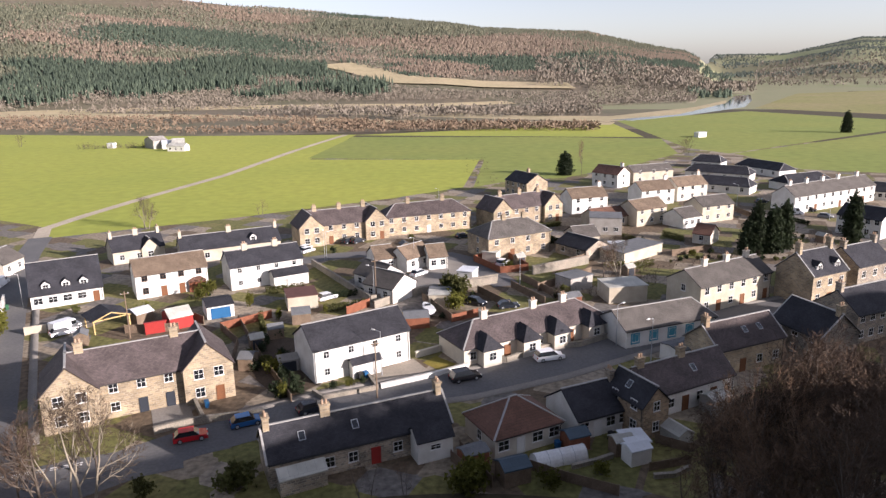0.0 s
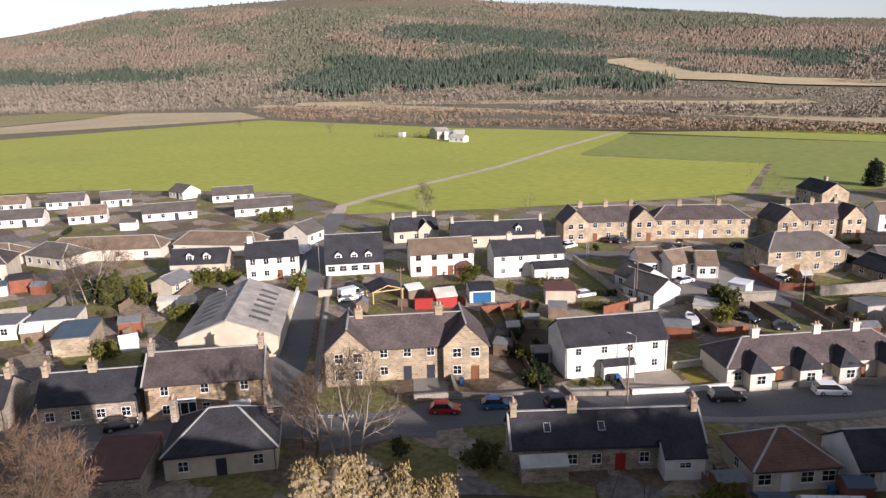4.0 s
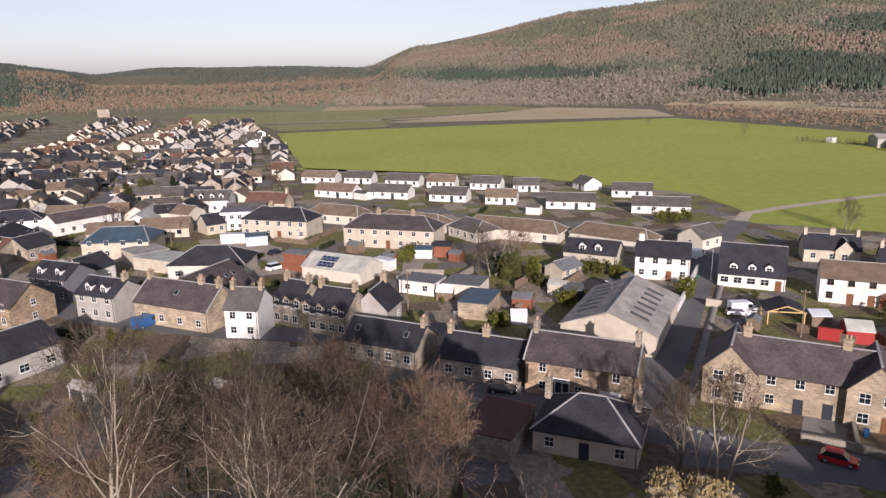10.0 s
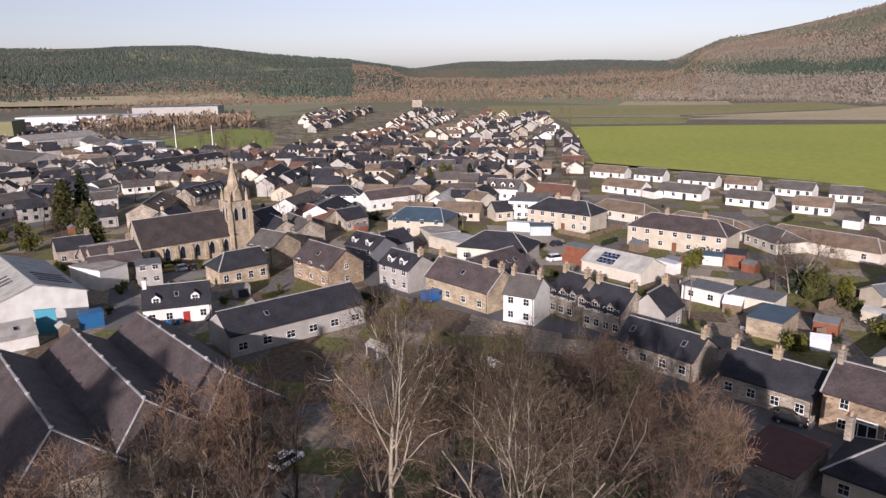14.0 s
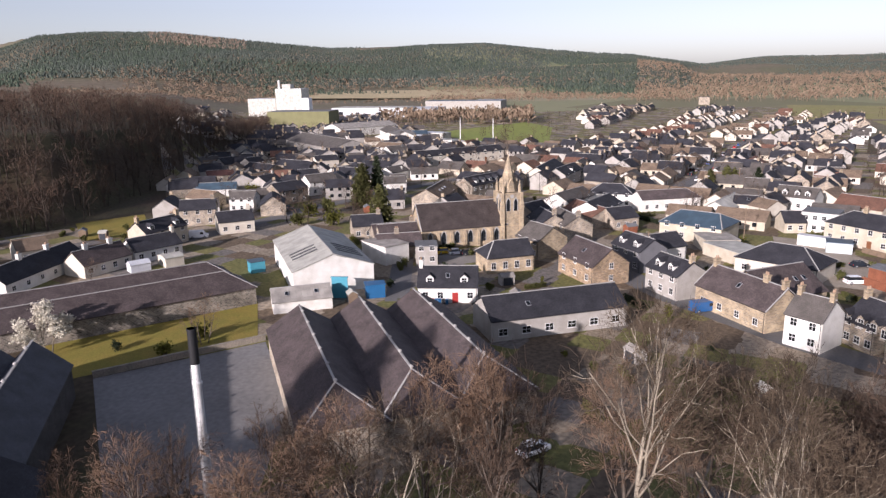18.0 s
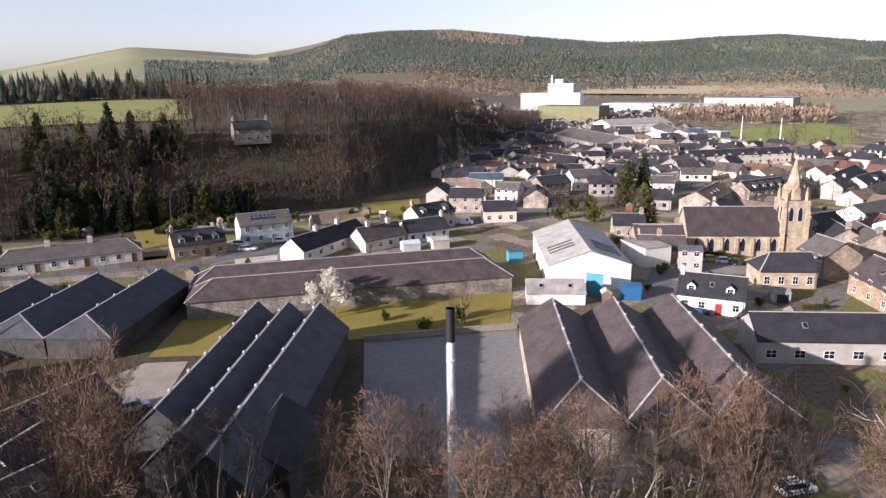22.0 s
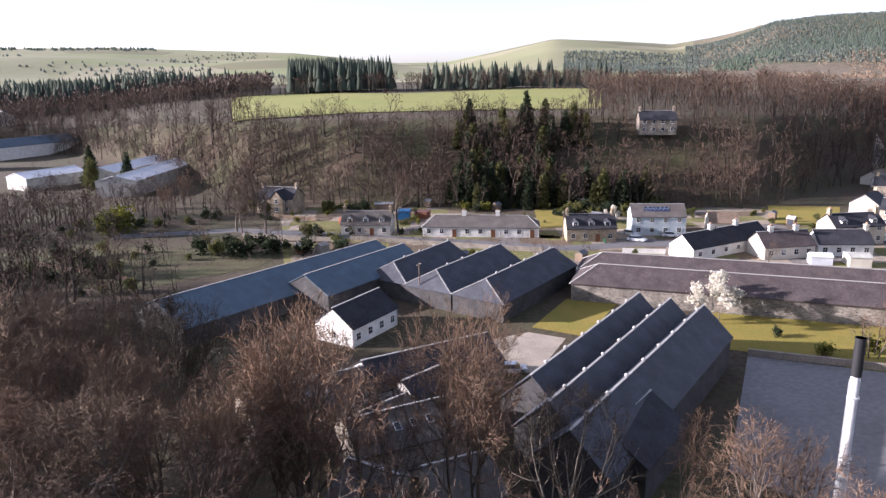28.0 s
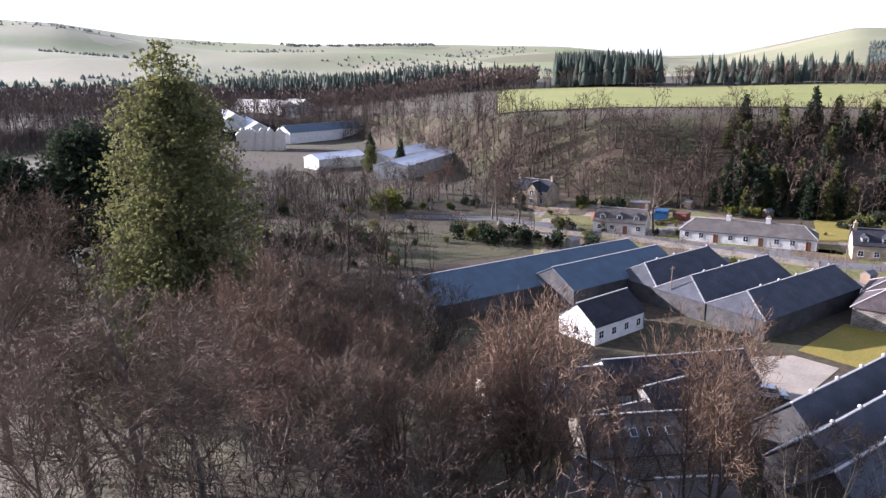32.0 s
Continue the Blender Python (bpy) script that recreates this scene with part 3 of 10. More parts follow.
def house(x, y, rot, L, W, ze, zr, wall="white", roof="slate", hip=(0, 0), chim=(), n=0, doors=(), fm="frame", ends=(), dorm=(), sky=(), label="", group="",
          name="house", cat="house", chw="", storeys=0, dm="doorbrown", skews=False, ch=1.2, z=None, wins=True, wh=1.3, big=1.0):
    """A house whose front (-y) has windows in even bays. chim, dorm, sky: places along the ridge, as shares of half the length."""
    e = thing(name, x, y, rot, label or NAMES[wall] + " " + cat + " with a " + NAMES[roof] + " roof", cat, group, z)
    block(e, L, W, ze, zr, wall, roof, hip, skews=skews)
    PLOTS.append((x, y, 0.42 * math.hypot(L, W)))
    if wins and math.hypot(x, y) < 175:
        gutters(e, L, W, ze, zr)
    if "three-bay" in group:
        for i in range(int(L / 5.5)):
            ridge_vent(e, pose((i + 0.7) * 5.5 - L / 2 + hip[0], 0, zr))
    for u in chim:
        chimney(e, u * (L / 2 - 0.45), 0, zr, chw or wall, ch, 1.1, turned=abs(u) > 0.9)
    if wins:
        row_of_windows(e, L, W, ze, n, doors, fm, storeys, ends=ends, dm=dm, wh=wh, big=big)
    for u in dorm:
        dormer(e, u * L / 2, -W / 2 + 0.7, ze + 0.35, roof=roof)
    for u in sky:
        skylight(e, u * L / 2, W, ze, zr)
    return e


NAMES = dict(darkrubble="dark rubble-stone", blackwall="black-walled", white="white-harled", cream="cream-harled", grey="grey-harled", beige="beige-harled", dkgrey="dark grey", green="grey-green clad", blue="pale blue-grey", stone="sandstone",
             stone2="grey rubble-stone", stone3="brown stone", brick="red-brick", slate="dark slate", purple="purple slate", tile="grey tile", btile="brown tile", rtile="red-brown tile", sheet="grey sheeted",
             palesheet="pale sheeted", whitesheet="white sheeted", bluesheet="blue-grey sheeted", felt="flat felt", redfelt="red felt", timber="timber", redtimber="red timber", redpaint="red-painted",
             yellowtimber="pale timber", bluepaint="blue-painted", teal="teal")


def wing(e, x, W0, W, d, ze, zr, wall, roof, n=1, proud=1.2, storeys=2, door_at=None):
    """A cross range on a house's front at x, with its gable proud of the front."""
    L = W0 / 2 + proud + d
    m = pose(x, -W0 / 2 - proud + L / 2, 0, 0, 0, -90)
    block(e, L, W, ze, zr, wall, roof, (0, 0), m)
    for s in range(storeys):
        for i in range(n):
            u = (i + 0.5) / n * W * 0.8 - W * 0.4
            if s == 0 and door_at is not None and i == door_at:
                door(e, pose(x + u, -W0 / 2 - proud, 0), "doorbrown")
            else:
                window(e, pose(x + u, -W0 / 2 - proud, 0.95 + 2.65 * s), 1.3, 1.4)


def shed(x, y, rot, L, W, ze, zr, wall="timber", roof="felt", label="", doorm="", hip=(0, 0), cat="shed", name="shed", z=None):
    PLOTS.append((x, y, 0.45 * math.hypot(L, W)))
    e = thing(name, x, y, rot, label or NAMES.get(wall, wall) + " shed with a " + NAMES.get(roof, roof) + " roof", cat, "", z)
    block(e, L, W, ze, zr, wall, roof, hip, over=0.15, ridge=False)
    if doorm:
        part("door", Bag().box(-L * 0.36, -W / 2 - 0.05, 0, L * 0.36, -W / 2 + 0.01, min(2.1, ze * 0.88)), M[doorm], e)
    return e


def flat_block(x, y, rot, L, W, h, wall, roof, label="", name="outbuilding", cat="outbuilding", wins=0, storeys=1, par=0.15):
    """A flat-roofed box with a raised edge."""
    PLOTS.append((x, y, 0.42 * math.hypot(L, W)))
    e = thing(name, x, y, rot, label or NAMES.get(wall, wall) + " flat-roofed " + cat + " among the houses", cat)
    part("wall", Bag().box(-L / 2, -W / 2, -0.5, L / 2, W / 2, h), M[wall], e)
    part("roof", Bag().box(-L / 2 - 0.15, -W / 2 - 0.15, h, L / 2 + 0.15, W / 2 + 0.15, h + par), M[roof], e)
    for s in range(storeys if wins else 0):
        for i in range(wins):
            window(e, pose((i + 0.5) / wins * L - L / 2, -W / 2, 0.95 + 2.65 * s), 1.2, 1.2)
    return e

# ---- trees ----
def tubes(seg, sides=3):
    """Tapered tubes for segments (ax, ay, az, bx, by, bz, ra, rb)."""
    s = np.asarray(seg, dtype=float)
    p, q = s[:, :3], s[:, 3:6]
    d = q - p
    d /= np.linalg.norm(d, axis=1)[:, None] + 1e-9
    ref = np.where(np.abs(d[:, 2:3]) > 0.8, np.array([[1.0, 0, 0]]), np.array([[0, 0, 1.0]]))
    a = np.cross(d, ref)
    a /= np.linalg.norm(a, axis=1)[:, None] + 1e-9
    b = np.cross(d, a)
    v = np.zeros((len(s), 2 * sides, 3))
    for i in range(sides):
        t = 2 * math.pi * i / sides
        o = a * math.cos(t) + b * math.sin(t)
        v[:, i] = p + o * s[:, 6:7]
        v[:, sides + i] = q + o * s[:, 7:8]
    base = np.arange(len(s))[:, None] * 2 * sides
    f = []
    for i in range(sides):
        j = (i + 1) % sides
        f.append(base + np.array([[i, j, sides + j, sides + i]]))
    return v.reshape(-1, 3), np.concatenate(f)


def bare_tree(seed, H=18.0, spread=0.45, stems=1, fork=0.2, per=(9, 8, 8, 7), twig=0.016, lean=0.0):
    """Thick and thin segments of a leafless broadleaf tree: trunk, limbs, boughs, branches and twigs inside a lumpy domed crown."""
    g = np.random.default_rng(seed)
    wide, mid, tall = H * spread, H * 0.56, H * 0.46
    ph = g.uniform(0, 6.28, 4)

    def outside(p, edge):
        a = np.arctan2(p[:, 1], p[:, 0])
        lump = 1 + 0.10 * np.sin(3 * a + ph[0] + p[:, 2] * 0.35) + 0.07 * np.sin(5 * a + ph[1]) + 0.05 * np.sin(p[:, 2] * 1.1 + ph[2])
        e = (np.hypot(p[:, 0], p[:, 1]) / wide) ** 2 + (np.abs(p[:, 2] - mid) / tall) ** 2.2
        return (e > (lump * edge) ** 2) & (p[:, 2] > H * 0.3)

    def run(p, d, length, r, n, wob, up, taper, edge):
        """Grows every branch of one level together; a branch stops at the crown's edge."""
        pts, rad, live, seg = [p], [r], np.ones(len(p), bool), []
        for i in range(n):
            d = d + g.normal(0, wob, d.shape) + np.array([0, 0, up])
            d /= np.linalg.norm(d, axis=1)[:, None]
            q = p + d * (length / n)[:, None]
            live = live & ~outside(q, edge)
            q = np.where(live[:, None], q, p)
            r2 = np.maximum(r * (1 - taper * (i + 1) / n), twig * 0.45)
            seg.append(np.concatenate([p, q, rad[-1][:, None], r2[:, None]], 1)[live])
            p = q
            pts.append(p)
            rad.append(r2)
        return np.stack(pts, 1), np.stack(rad, 1), np.concatenate(seg)

    def sprout(pts, rad, length, k, u0, ang, ratio, droop):
        """k side branches along every branch."""
        n, m = len(pts), pts.shape[1] - 1
        u = u0 + (1 - u0) * (np.arange(k)[None] + g.uniform(0, 1, (n, k))) / k
        f = np.clip(u * m, 0, m - 1e-3)
        i = f.astype(int)
        w = (f - i)[..., None]
        row = np.arange(n)[:, None]
        A, B = pts[row, i], pts[row, i + 1]
        t = B - A
        ln = np.linalg.norm(t, axis=2)
        t = t / (ln[..., None] + 1e-9)
        side = np.cross(t, g.normal(0, 1, (n, k, 3)))
        side /= np.linalg.norm(side, axis=2)[..., None] + 1e-9
        th = g.uniform(ang[0], ang[1], (n, k))[..., None]
        d = t * np.cos(th) + side * np.sin(th)
        d[..., 2] += droop
        d /= np.linalg.norm(d, axis=2)[..., None]
        keep = (ln > 1e-6).ravel()
        L = (length[:, None] * ratio * (1.2 - 0.55 * u) * g.uniform(0.65, 1.3, (n, k))).ravel()
        R = np.maximum((rad[row, i] * (1 - w[..., 0]) + rad[row, i + 1] * w[..., 0]) * g.uniform(0.45, 0.7, (n, k)), twig * 0.8).ravel()
        return (A * (1 - w) + B * w).reshape(-1, 3)[keep], d.reshape(-1, 3)[keep], L[keep], R[keep]

    ang = 2 * math.pi * np.arange(stems) / stems + ph[3]
    off = np.stack([np.cos(ang), np.sin(ang), 0 * ang], 1) * (0.45 if stems > 1 else 0.0)
    base = off + np.array([0, 0, -0.6])
    d = off * 0.75 + np.array([lean, 0, 1.0]) + g.normal(0, 0.05, (stems, 3)) * np.array([1, 1, 0])
    d /= np.linalg.norm(d, axis=1)[:, None]
    R = (H * 0.016 + 0.05) / math.sqrt(stems)
    length = np.full(stems, H * 0.86)
    pts, rad, trunk = run(base, d, length, np.full(stems, R), 9, 0.07, 0.02, 0.86, 0.8)
    thick, thin = [trunk], []
    p, dd, L, r = sprout(pts, rad, length, per[0], fork, (0.55, 1.05), 0.62, 0.12)
    last = len(per) - 1
    for lv in range(len(per)):
        n = (6, 5, 3, 2)[lv] if last == 3 else (5, 3, 2)[lv]
        pts, rad, seg = run(p, dd, L, r, n, (0.13, 0.17, 0.2, 0.2)[lv], (0.10, 0.04, 0.02, 0.03)[lv], 0.8, 1.04 - 0.09 * (last - lv))
        (thick if lv < max(last - 1, 1) else thin).append(seg)
        if lv < last:
            p, dd, L, r = sprout(pts, rad, L, per[lv + 1], 0.12, (0.45, 1.0), (0.50, 0.48, 0.62)[lv] if last == 3 else (0.5, 0.5)[lv], 0.05)
    return np.concatenate(thick), np.concatenate(thin)


def ribbons(seg, rng):
    """Twigs as single narrow strips, each turned at random."""
    s = np.asarray(seg, dtype=float)
    p, q = s[:, :3], s[:, 3:6]
    d = q - p
    a = np.cross(d, rng.normal(0, 1, (len(s), 3)))
    a /= np.linalg.norm(a, axis=1)[:, None] + 1e-9
    v = np.stack([p - a * s[:, 6:7], p + a * s[:, 6:7], q + a * s[:, 7:8], q - a * s[:, 7:8]], 1).reshape(-1, 3)
    return v, np.arange(4 * len(s)).reshape(-1, 4)


def tree_meshes(name, seed, bark="bark", twigs="twig", stout=0.045, **k):
    th, tn = bare_tree(seed, **k)
    big = th[:, 6] > stout
    v, f = tubes(th[big], 4 if stout < 0.1 else 3)
    v2, f2 = ribbons(th[~big], np.random.default_rng(seed + 1))
    a = raw_mesh("trunk", np.concatenate([v, v2]), np.concatenate([f, f2 + len(v)]), M[bark])
    v, f = ribbons(tn, np.random.default_rng(seed))
    return a, raw_mesh("crown", v, f, M[twigs])


def plant(name, meshes, x, y, rot, s, label, cat="tree", group="", z=None, sz=None):
    e = thing(name, x, y, rot, label, cat, group, z)
    e.scale = (s, s, sz or s)
    for nm, me in zip(("trunk", "crown", "blossom"), meshes):
        part(nm, me, None, e)
    return e


def leaf_cloud(centres, size, rng, flat=0.6):
    """Two crossed small triangles at each centre."""
    c = np.repeat(np.asarray(centres), 2, axis=0)
    n = len(c)
    a = rng.normal(0, 1, (n, 3))
    a /= np.linalg.norm(a, axis=1)[:, None]
    b = np.cross(a, rng.normal(0, 1, (n, 3)))
    b /= np.linalg.norm(b, axis=1)[:, None] + 1e-9
    s = size * rng.uniform(0.6, 1.4, (n, 1))
    v = np.stack([c + a * s, c - a * s * 0.5 + b * s * flat, c - a * s * 0.5 - b * s * flat], 1).reshape(-1, 3)
    return v, np.arange(3 * n).reshape(-1, 3)


def conifer_meshes(seed, H=20.0, R=4.0, n=5000, leaf="leaf", size=0.4, base=0.08, droop=0.25, power=0.8, ragged=0.3, spray=14.0):
    """An evergreen: straight trunk, whorled branches and sprays of small leaves along them."""
    rng = np.random.default_rng(seed)
    seg = [(0, 0, -0.5, 0, 0, H * 0.5, H * 0.018 + 0.05, H * 0.010), (0, 0, H * 0.5, 0, 0, H * 0.98, H * 0.010, 0.03)]
    pts = []
    whorls = max(10, int(H * 1.6))
    per = max(6, n // (whorls * 9))
    for i in range(whorls):
        u = (i + rng.uniform(0, 0.6)) / whorls
        z = H * (base + (1 - base) * u)
        for k in range(per if u < 0.9 else 5):
            a = rng.uniform(0, 2 * math.pi)
            r = R * (1 - u) ** power * rng.uniform(1 - ragged, 1 + ragged * 0.5) * (1 if u > 0.12 else 0.8) + 0.15
            tip = np.array([math.cos(a) * r, math.sin(a) * r, z - droop * r + 0.1 * r * rng.normal()])
            seg.append((0, 0, z, *tip, 0.05, 0.015))
            m = max(3, int(spray * r / R))
            t = rng.uniform(0.25, 1.05, m)[:, None]
            pts.append(np.array([0, 0, z]) * (1 - t) + tip * t + rng.normal(0, 1, (m, 3)) * (0.22 * size / 0.4 + 0.05 * r * (0.3 + t)))
    v, f = tubes(np.array(seg), 4)
    a = raw_mesh("trunk", v, f, M["bark"])
    v, f = leaf_cloud(np.concatenate(pts), size, rng)
    return a, raw_mesh("crown", v, f, M[leaf])


def bush_meshes(seed, R=1.2, H=1.6, n=330, leaf="shrub", size=0.2):
    """A shrub: short stems and a loose, uneven mass of leaves."""
    rng = np.random.default_rng(seed)
    seg, lobes = [], []
    for i in range(7):
        a, r = rng.uniform(0, 2 * math.pi), R * rng.uniform(0.1, 0.7)
        tip = np.array([math.cos(a) * r, math.sin(a) * r, H * rng.uniform(0.45, 0.85)])
        seg.append((0, 0, -0.2, *tip, 0.05, 0.02))
        lobes.append(tip)
    lobes = np.array(lobes)
    c = lobes[rng.integers(0, 7, n)] + rng.normal(0, 1, (n, 3)) * np.array([R, R, H]) * 0.22
    c[:, 2] = np.maximum(c[:, 2], 0.05)
    v, f = tubes(np.array(seg), 4)
    a = raw_mesh("stem", v, f, M["bark"])
    v, f = leaf_cloud(c, size, rng)
    return a, raw_mesh("crown", v, f, M[leaf])


def joined(meshes_and_places, name, label, cat="woodland"):
    """Many far trees as one thing that nobody could count; its bark and twigs are two parts."""
    e = new(name)
    tagged(e, label, cat, kind="stuff")
    made = {}
    for a, places in meshes_and_places:
        for nm, me in zip(("trunks", "crowns"), a):
            key = (nm, me.materials[0].name)
            nv = len(me.vertices)
            co = np.zeros(nv * 3, dtype=np.float32)
            me.vertices.foreach_get("co", co)
            co = co.reshape(-1, 3)
            k = me.polygons[0].loop_total
            fi = np.zeros(len(me.loops), dtype=np.int32)
            me.loops.foreach_get("vertex_index", fi)
            fi = fi.reshape(-1, k)
            if k == 3:
                fi = np.concatenate([fi, fi[:, 2:3]], 1)[:, :3]
            P = np.asarray(places)
            c, s = np.cos(P[:, 3]), np.sin(P[:, 3])
            x = co[None, :, 0] * c[:, None] - co[None, :, 1] * s[:, None]
            y = co[None, :, 0] * s[:, None] + co[None, :, 1] * c[:, None]
            v = np.stack([x * P[:, 4:5] + P[:, 0:1], y * P[:, 4:5] + P[:, 1:2], co[None, :, 2] * P[:, 5:6] + P[:, 2:3]], -1).reshape(-1, 3)
            f = (fi[None] + (np.arange(len(P)) * nv)[:, None, None]).reshape(-1, k)
            made.setdefault((key, k), []).append((v, f, me.materials[0]))
    for (key, k), lst in made.items():
        off, V, F = 0, [], []
        for v, f, m in lst:
            V.append(v)
            F.append(f + off)
            off += len(v)
        o = new(key[0], raw_mesh(key[0], np.concatenate(V), np.concatenate(F), lst[0][2]))
        o.parent = e
    return e

# ---- cars, walls, fences, lamps ----
def car_proto(name, paint, L, W, hgt, kind):
    """A car built from cross sections: body, glass band, roof, wheels with rims, lamps. It heads along +x."""
    e = new(name)
    h = L / 2
    low, belt = 0.22, hgt * 0.58
    b = Bag()
    if kind == "van":
        side = [(-h, low), (h, low), (h, 0.75), (h - 0.12, 1.0), (h - 0.75, 1.12), (h - 1.35, hgt - 0.08), (h - 1.7, hgt), (-h + 0.06, hgt), (-h, hgt - 0.2)]
    else:
        side = [(-h, low), (h, low), (h + 0.02, 0.55), (h - 0.12, 0.72), (h - L * 0.24, belt), (-h + 0.1, belt), (-h, belt - 0.2)]
    w = W / 2
    n = len(side)
    for s in (-1, 1):
        q = [Vector((x, s * w, z)) for x, z in side]
        b.poly(q if s < 0 else q[::-1])
    b.ring([Vector((x, w, z)) for x, z in side], [Vector((x, -w, z)) for x, z in side])
    part("body", b, paint, e)
    if kind == "van":
        part("windscreen", Bag().poly([(h - 0.78, -w + 0.1, 1.13), (h - 0.78, w - 0.1, 1.13), (h - 1.33, w - 0.15, hgt - 0.12), (h - 1.33, -w + 0.15, hgt - 0.12)]), M["pane"], e)
        for s in (-1, 1):
            part("side_window", Bag().box(h - 2.1, s * (w + 0.005) - 0.01, 1.15, h - 1.25, s * (w + 0.005) + 0.01, hgt - 0.3), M["pane"], e)
    else:
        g0, g1 = (-h + 0.15, h - L * 0.24), (-h + (0.5 if kind == "suv" else 0.75), h - L * 0.40)
        lo = [Vector(p) for p in ((g0[0], -w + 0.04, belt), (g0[1], -w + 0.04, belt), (g0[1], w - 0.04, belt), (g0[0], w - 0.04, belt))]
        hi = [Vector(p) for p in ((g1[0], -w + 0.22, hgt - 0.05), (g1[1], -w + 0.22, hgt - 0.05), (g1[1], w - 0.22, hgt - 0.05), (g1[0], w - 0.22, hgt - 0.05))]
        part("glass", Bag().ring(lo, hi), M["pane"], e)
        part("roof", Bag().box(g1[0] - 0.06, -w + 0.2, hgt - 0.05, g1[1] + 0.06, w - 0.2, hgt), paint, e)
    k = ("wheel", 0)
    if k not in WIN:
        t = Bag().tube((0, -0.1, 0), (0, 0.1, 0), 0.32, 0.32, 14)
        r = Bag().tube((0, -0.115, 0), (0, 0.115, 0), 0.2, 0.2, 10)
        WIN[k] = (t.mesh("wheel"), r.mesh("rim"))
        WIN[k][0].materials.append(M["black"])
        WIN[k][1].materials.append(M["metal"])
    for sx in (-1, 1):
        for sy in (-1, 1):
            wh = part("wheel", WIN[k][0], None, e, m=pose(sx * L * 0.31, sy * (w - 0.08), 0.32))
            part("rim", WIN[k][1], None, wh)
    for sy in (-1, 1):
        part("headlight", Bag().box(h - 0.1, sy * w * 0.72 - 0.18, 0.58, h + 0.03, sy * w * 0.72 + 0.18, 0.72), M["frame"], e)
        part("tail_light", Bag().box(-h - 0.02, sy * w * 0.78 - 0.12, 0.62, -h + 0.05, sy * w * 0.78 + 0.12, 0.86), M["redpaint"], e)
    return e


def paint(name, c):
    return mat(name, c, 0.25, 0.05, 0.5, 4, spec=0.6)


PAINT = dict(white=paint("white_car_paint", (0.75, 0.76, 0.77)), red=paint("red_car_paint", (0.42, 0.015, 0.02)), blue=paint("blue_car_paint", (0.02, 0.09, 0.24)), dark=paint("dark_car_paint", (0.018, 0.022, 0.03)),
             grey=paint("grey_car_paint", (0.2, 0.21, 0.22)), yellow=paint("yellow_car_paint", (0.65, 0.42, 0.02)), black=paint("black_car_paint", (0.012, 0.012, 0.014)))
CARS = {}


def car(x, y, rot, colour="white", kind="hatch"):
    size = dict(hatch=(4.1, 1.75, 1.46), suv=(4.6, 1.86, 1.68), van=(5.2, 1.95, 2.1))[kind]
    word = dict(hatch="car", suv="estate car", van="van")[kind]
    label = f"{colour} {word} parked on the ground"
    m = pose(x, y, height(x, y) + 0.08, 0, 0, rot)
    if (colour, kind) not in CARS:
        e = car_proto("van" if kind == "van" else "car", PAINT[colour], *size, kind)
        tagged(e, label, "van" if kind == "van" else "car", "parked vehicles")
        e.matrix_basis = m
        CARS[colour, kind] = e
    else:
        copy_thing(CARS[colour, kind], m)


def garden_wall(pts, h=1.2, material="wallstone", t=0.35, label="low stone garden wall with a flat cope", name="garden_wall"):
    e = new(name)
    tagged(e, label, "wall")
    for a, b in zip(pts, pts[1:]):
        a, b = Vector(a), Vector(b)
        d = b - a
        L = d.length
        m = pose(a.x, a.y, height((a.x + b.x) / 2, (a.y + b.y) / 2), 0, 0, math.degrees(math.atan2(d.y, d.x)))
        part("wall", Bag().box(0, -t / 2, -0.4, L, t / 2, h), M[material], e, m=m)
        part("cope", Bag().box(-0.05, -t / 2 - 0.06, h, L + 0.05, t / 2 + 0.06, h + 0.1), M[material], e, m=m)
    return e


FENCE = {}


def fence(pts, h=1.7, material="timber", label="weathered board fence with square posts", gap=2.4):
    """Posts with a boarded panel between each two."""
    e = new("fence")
    tagged(e, label, "fence")
    k = (h, material)
    if k not in FENCE:
        p = Bag().box(-0.06, -0.06, -0.3, 0.06, 0.06, h + 0.1).mesh("post")
        prof = []
        for i in range(12):
            o = 0.025 * (i % 2)
            prof += [(0.06 + i * 0.19, -0.02 - o), (0.06 + (i + 1) * 0.19, -0.02 - o)]
        prof += [(2.34, 0.03), (0.06, 0.03)]
        q = Bag()
        lo, hi = [Vector((x, y, 0.05)) for x, y in prof], [Vector((x, y, h)) for x, y in prof]
        q.ring(lo, hi)
        q.poly(hi)
        q = q.mesh("panel")
        p.materials.append(M[material])
        q.materials.append(M[material])
        FENCE[k] = (p, q)
    p, q = FENCE[k]
    for a, b in zip(pts, pts[1:]):
        a, b = Vector(a), Vector(b)
        d = b - a
        n = max(1, round(d.length / gap))
        r = math.degrees(math.atan2(d.y, d.x))
        for i in range(n + 1):
            c = a.lerp(b, i / n)
            m = pose(c.x, c.y, height(c.x, c.y), 0, 0, r)
            part("post", p, None, e, m=m)
            if i < n:
                part("panel", q, None, e, m=m @ Matrix.Diagonal((d.length / n / 2.4, 1, 1, 1)))
    return e


LAMPS = []


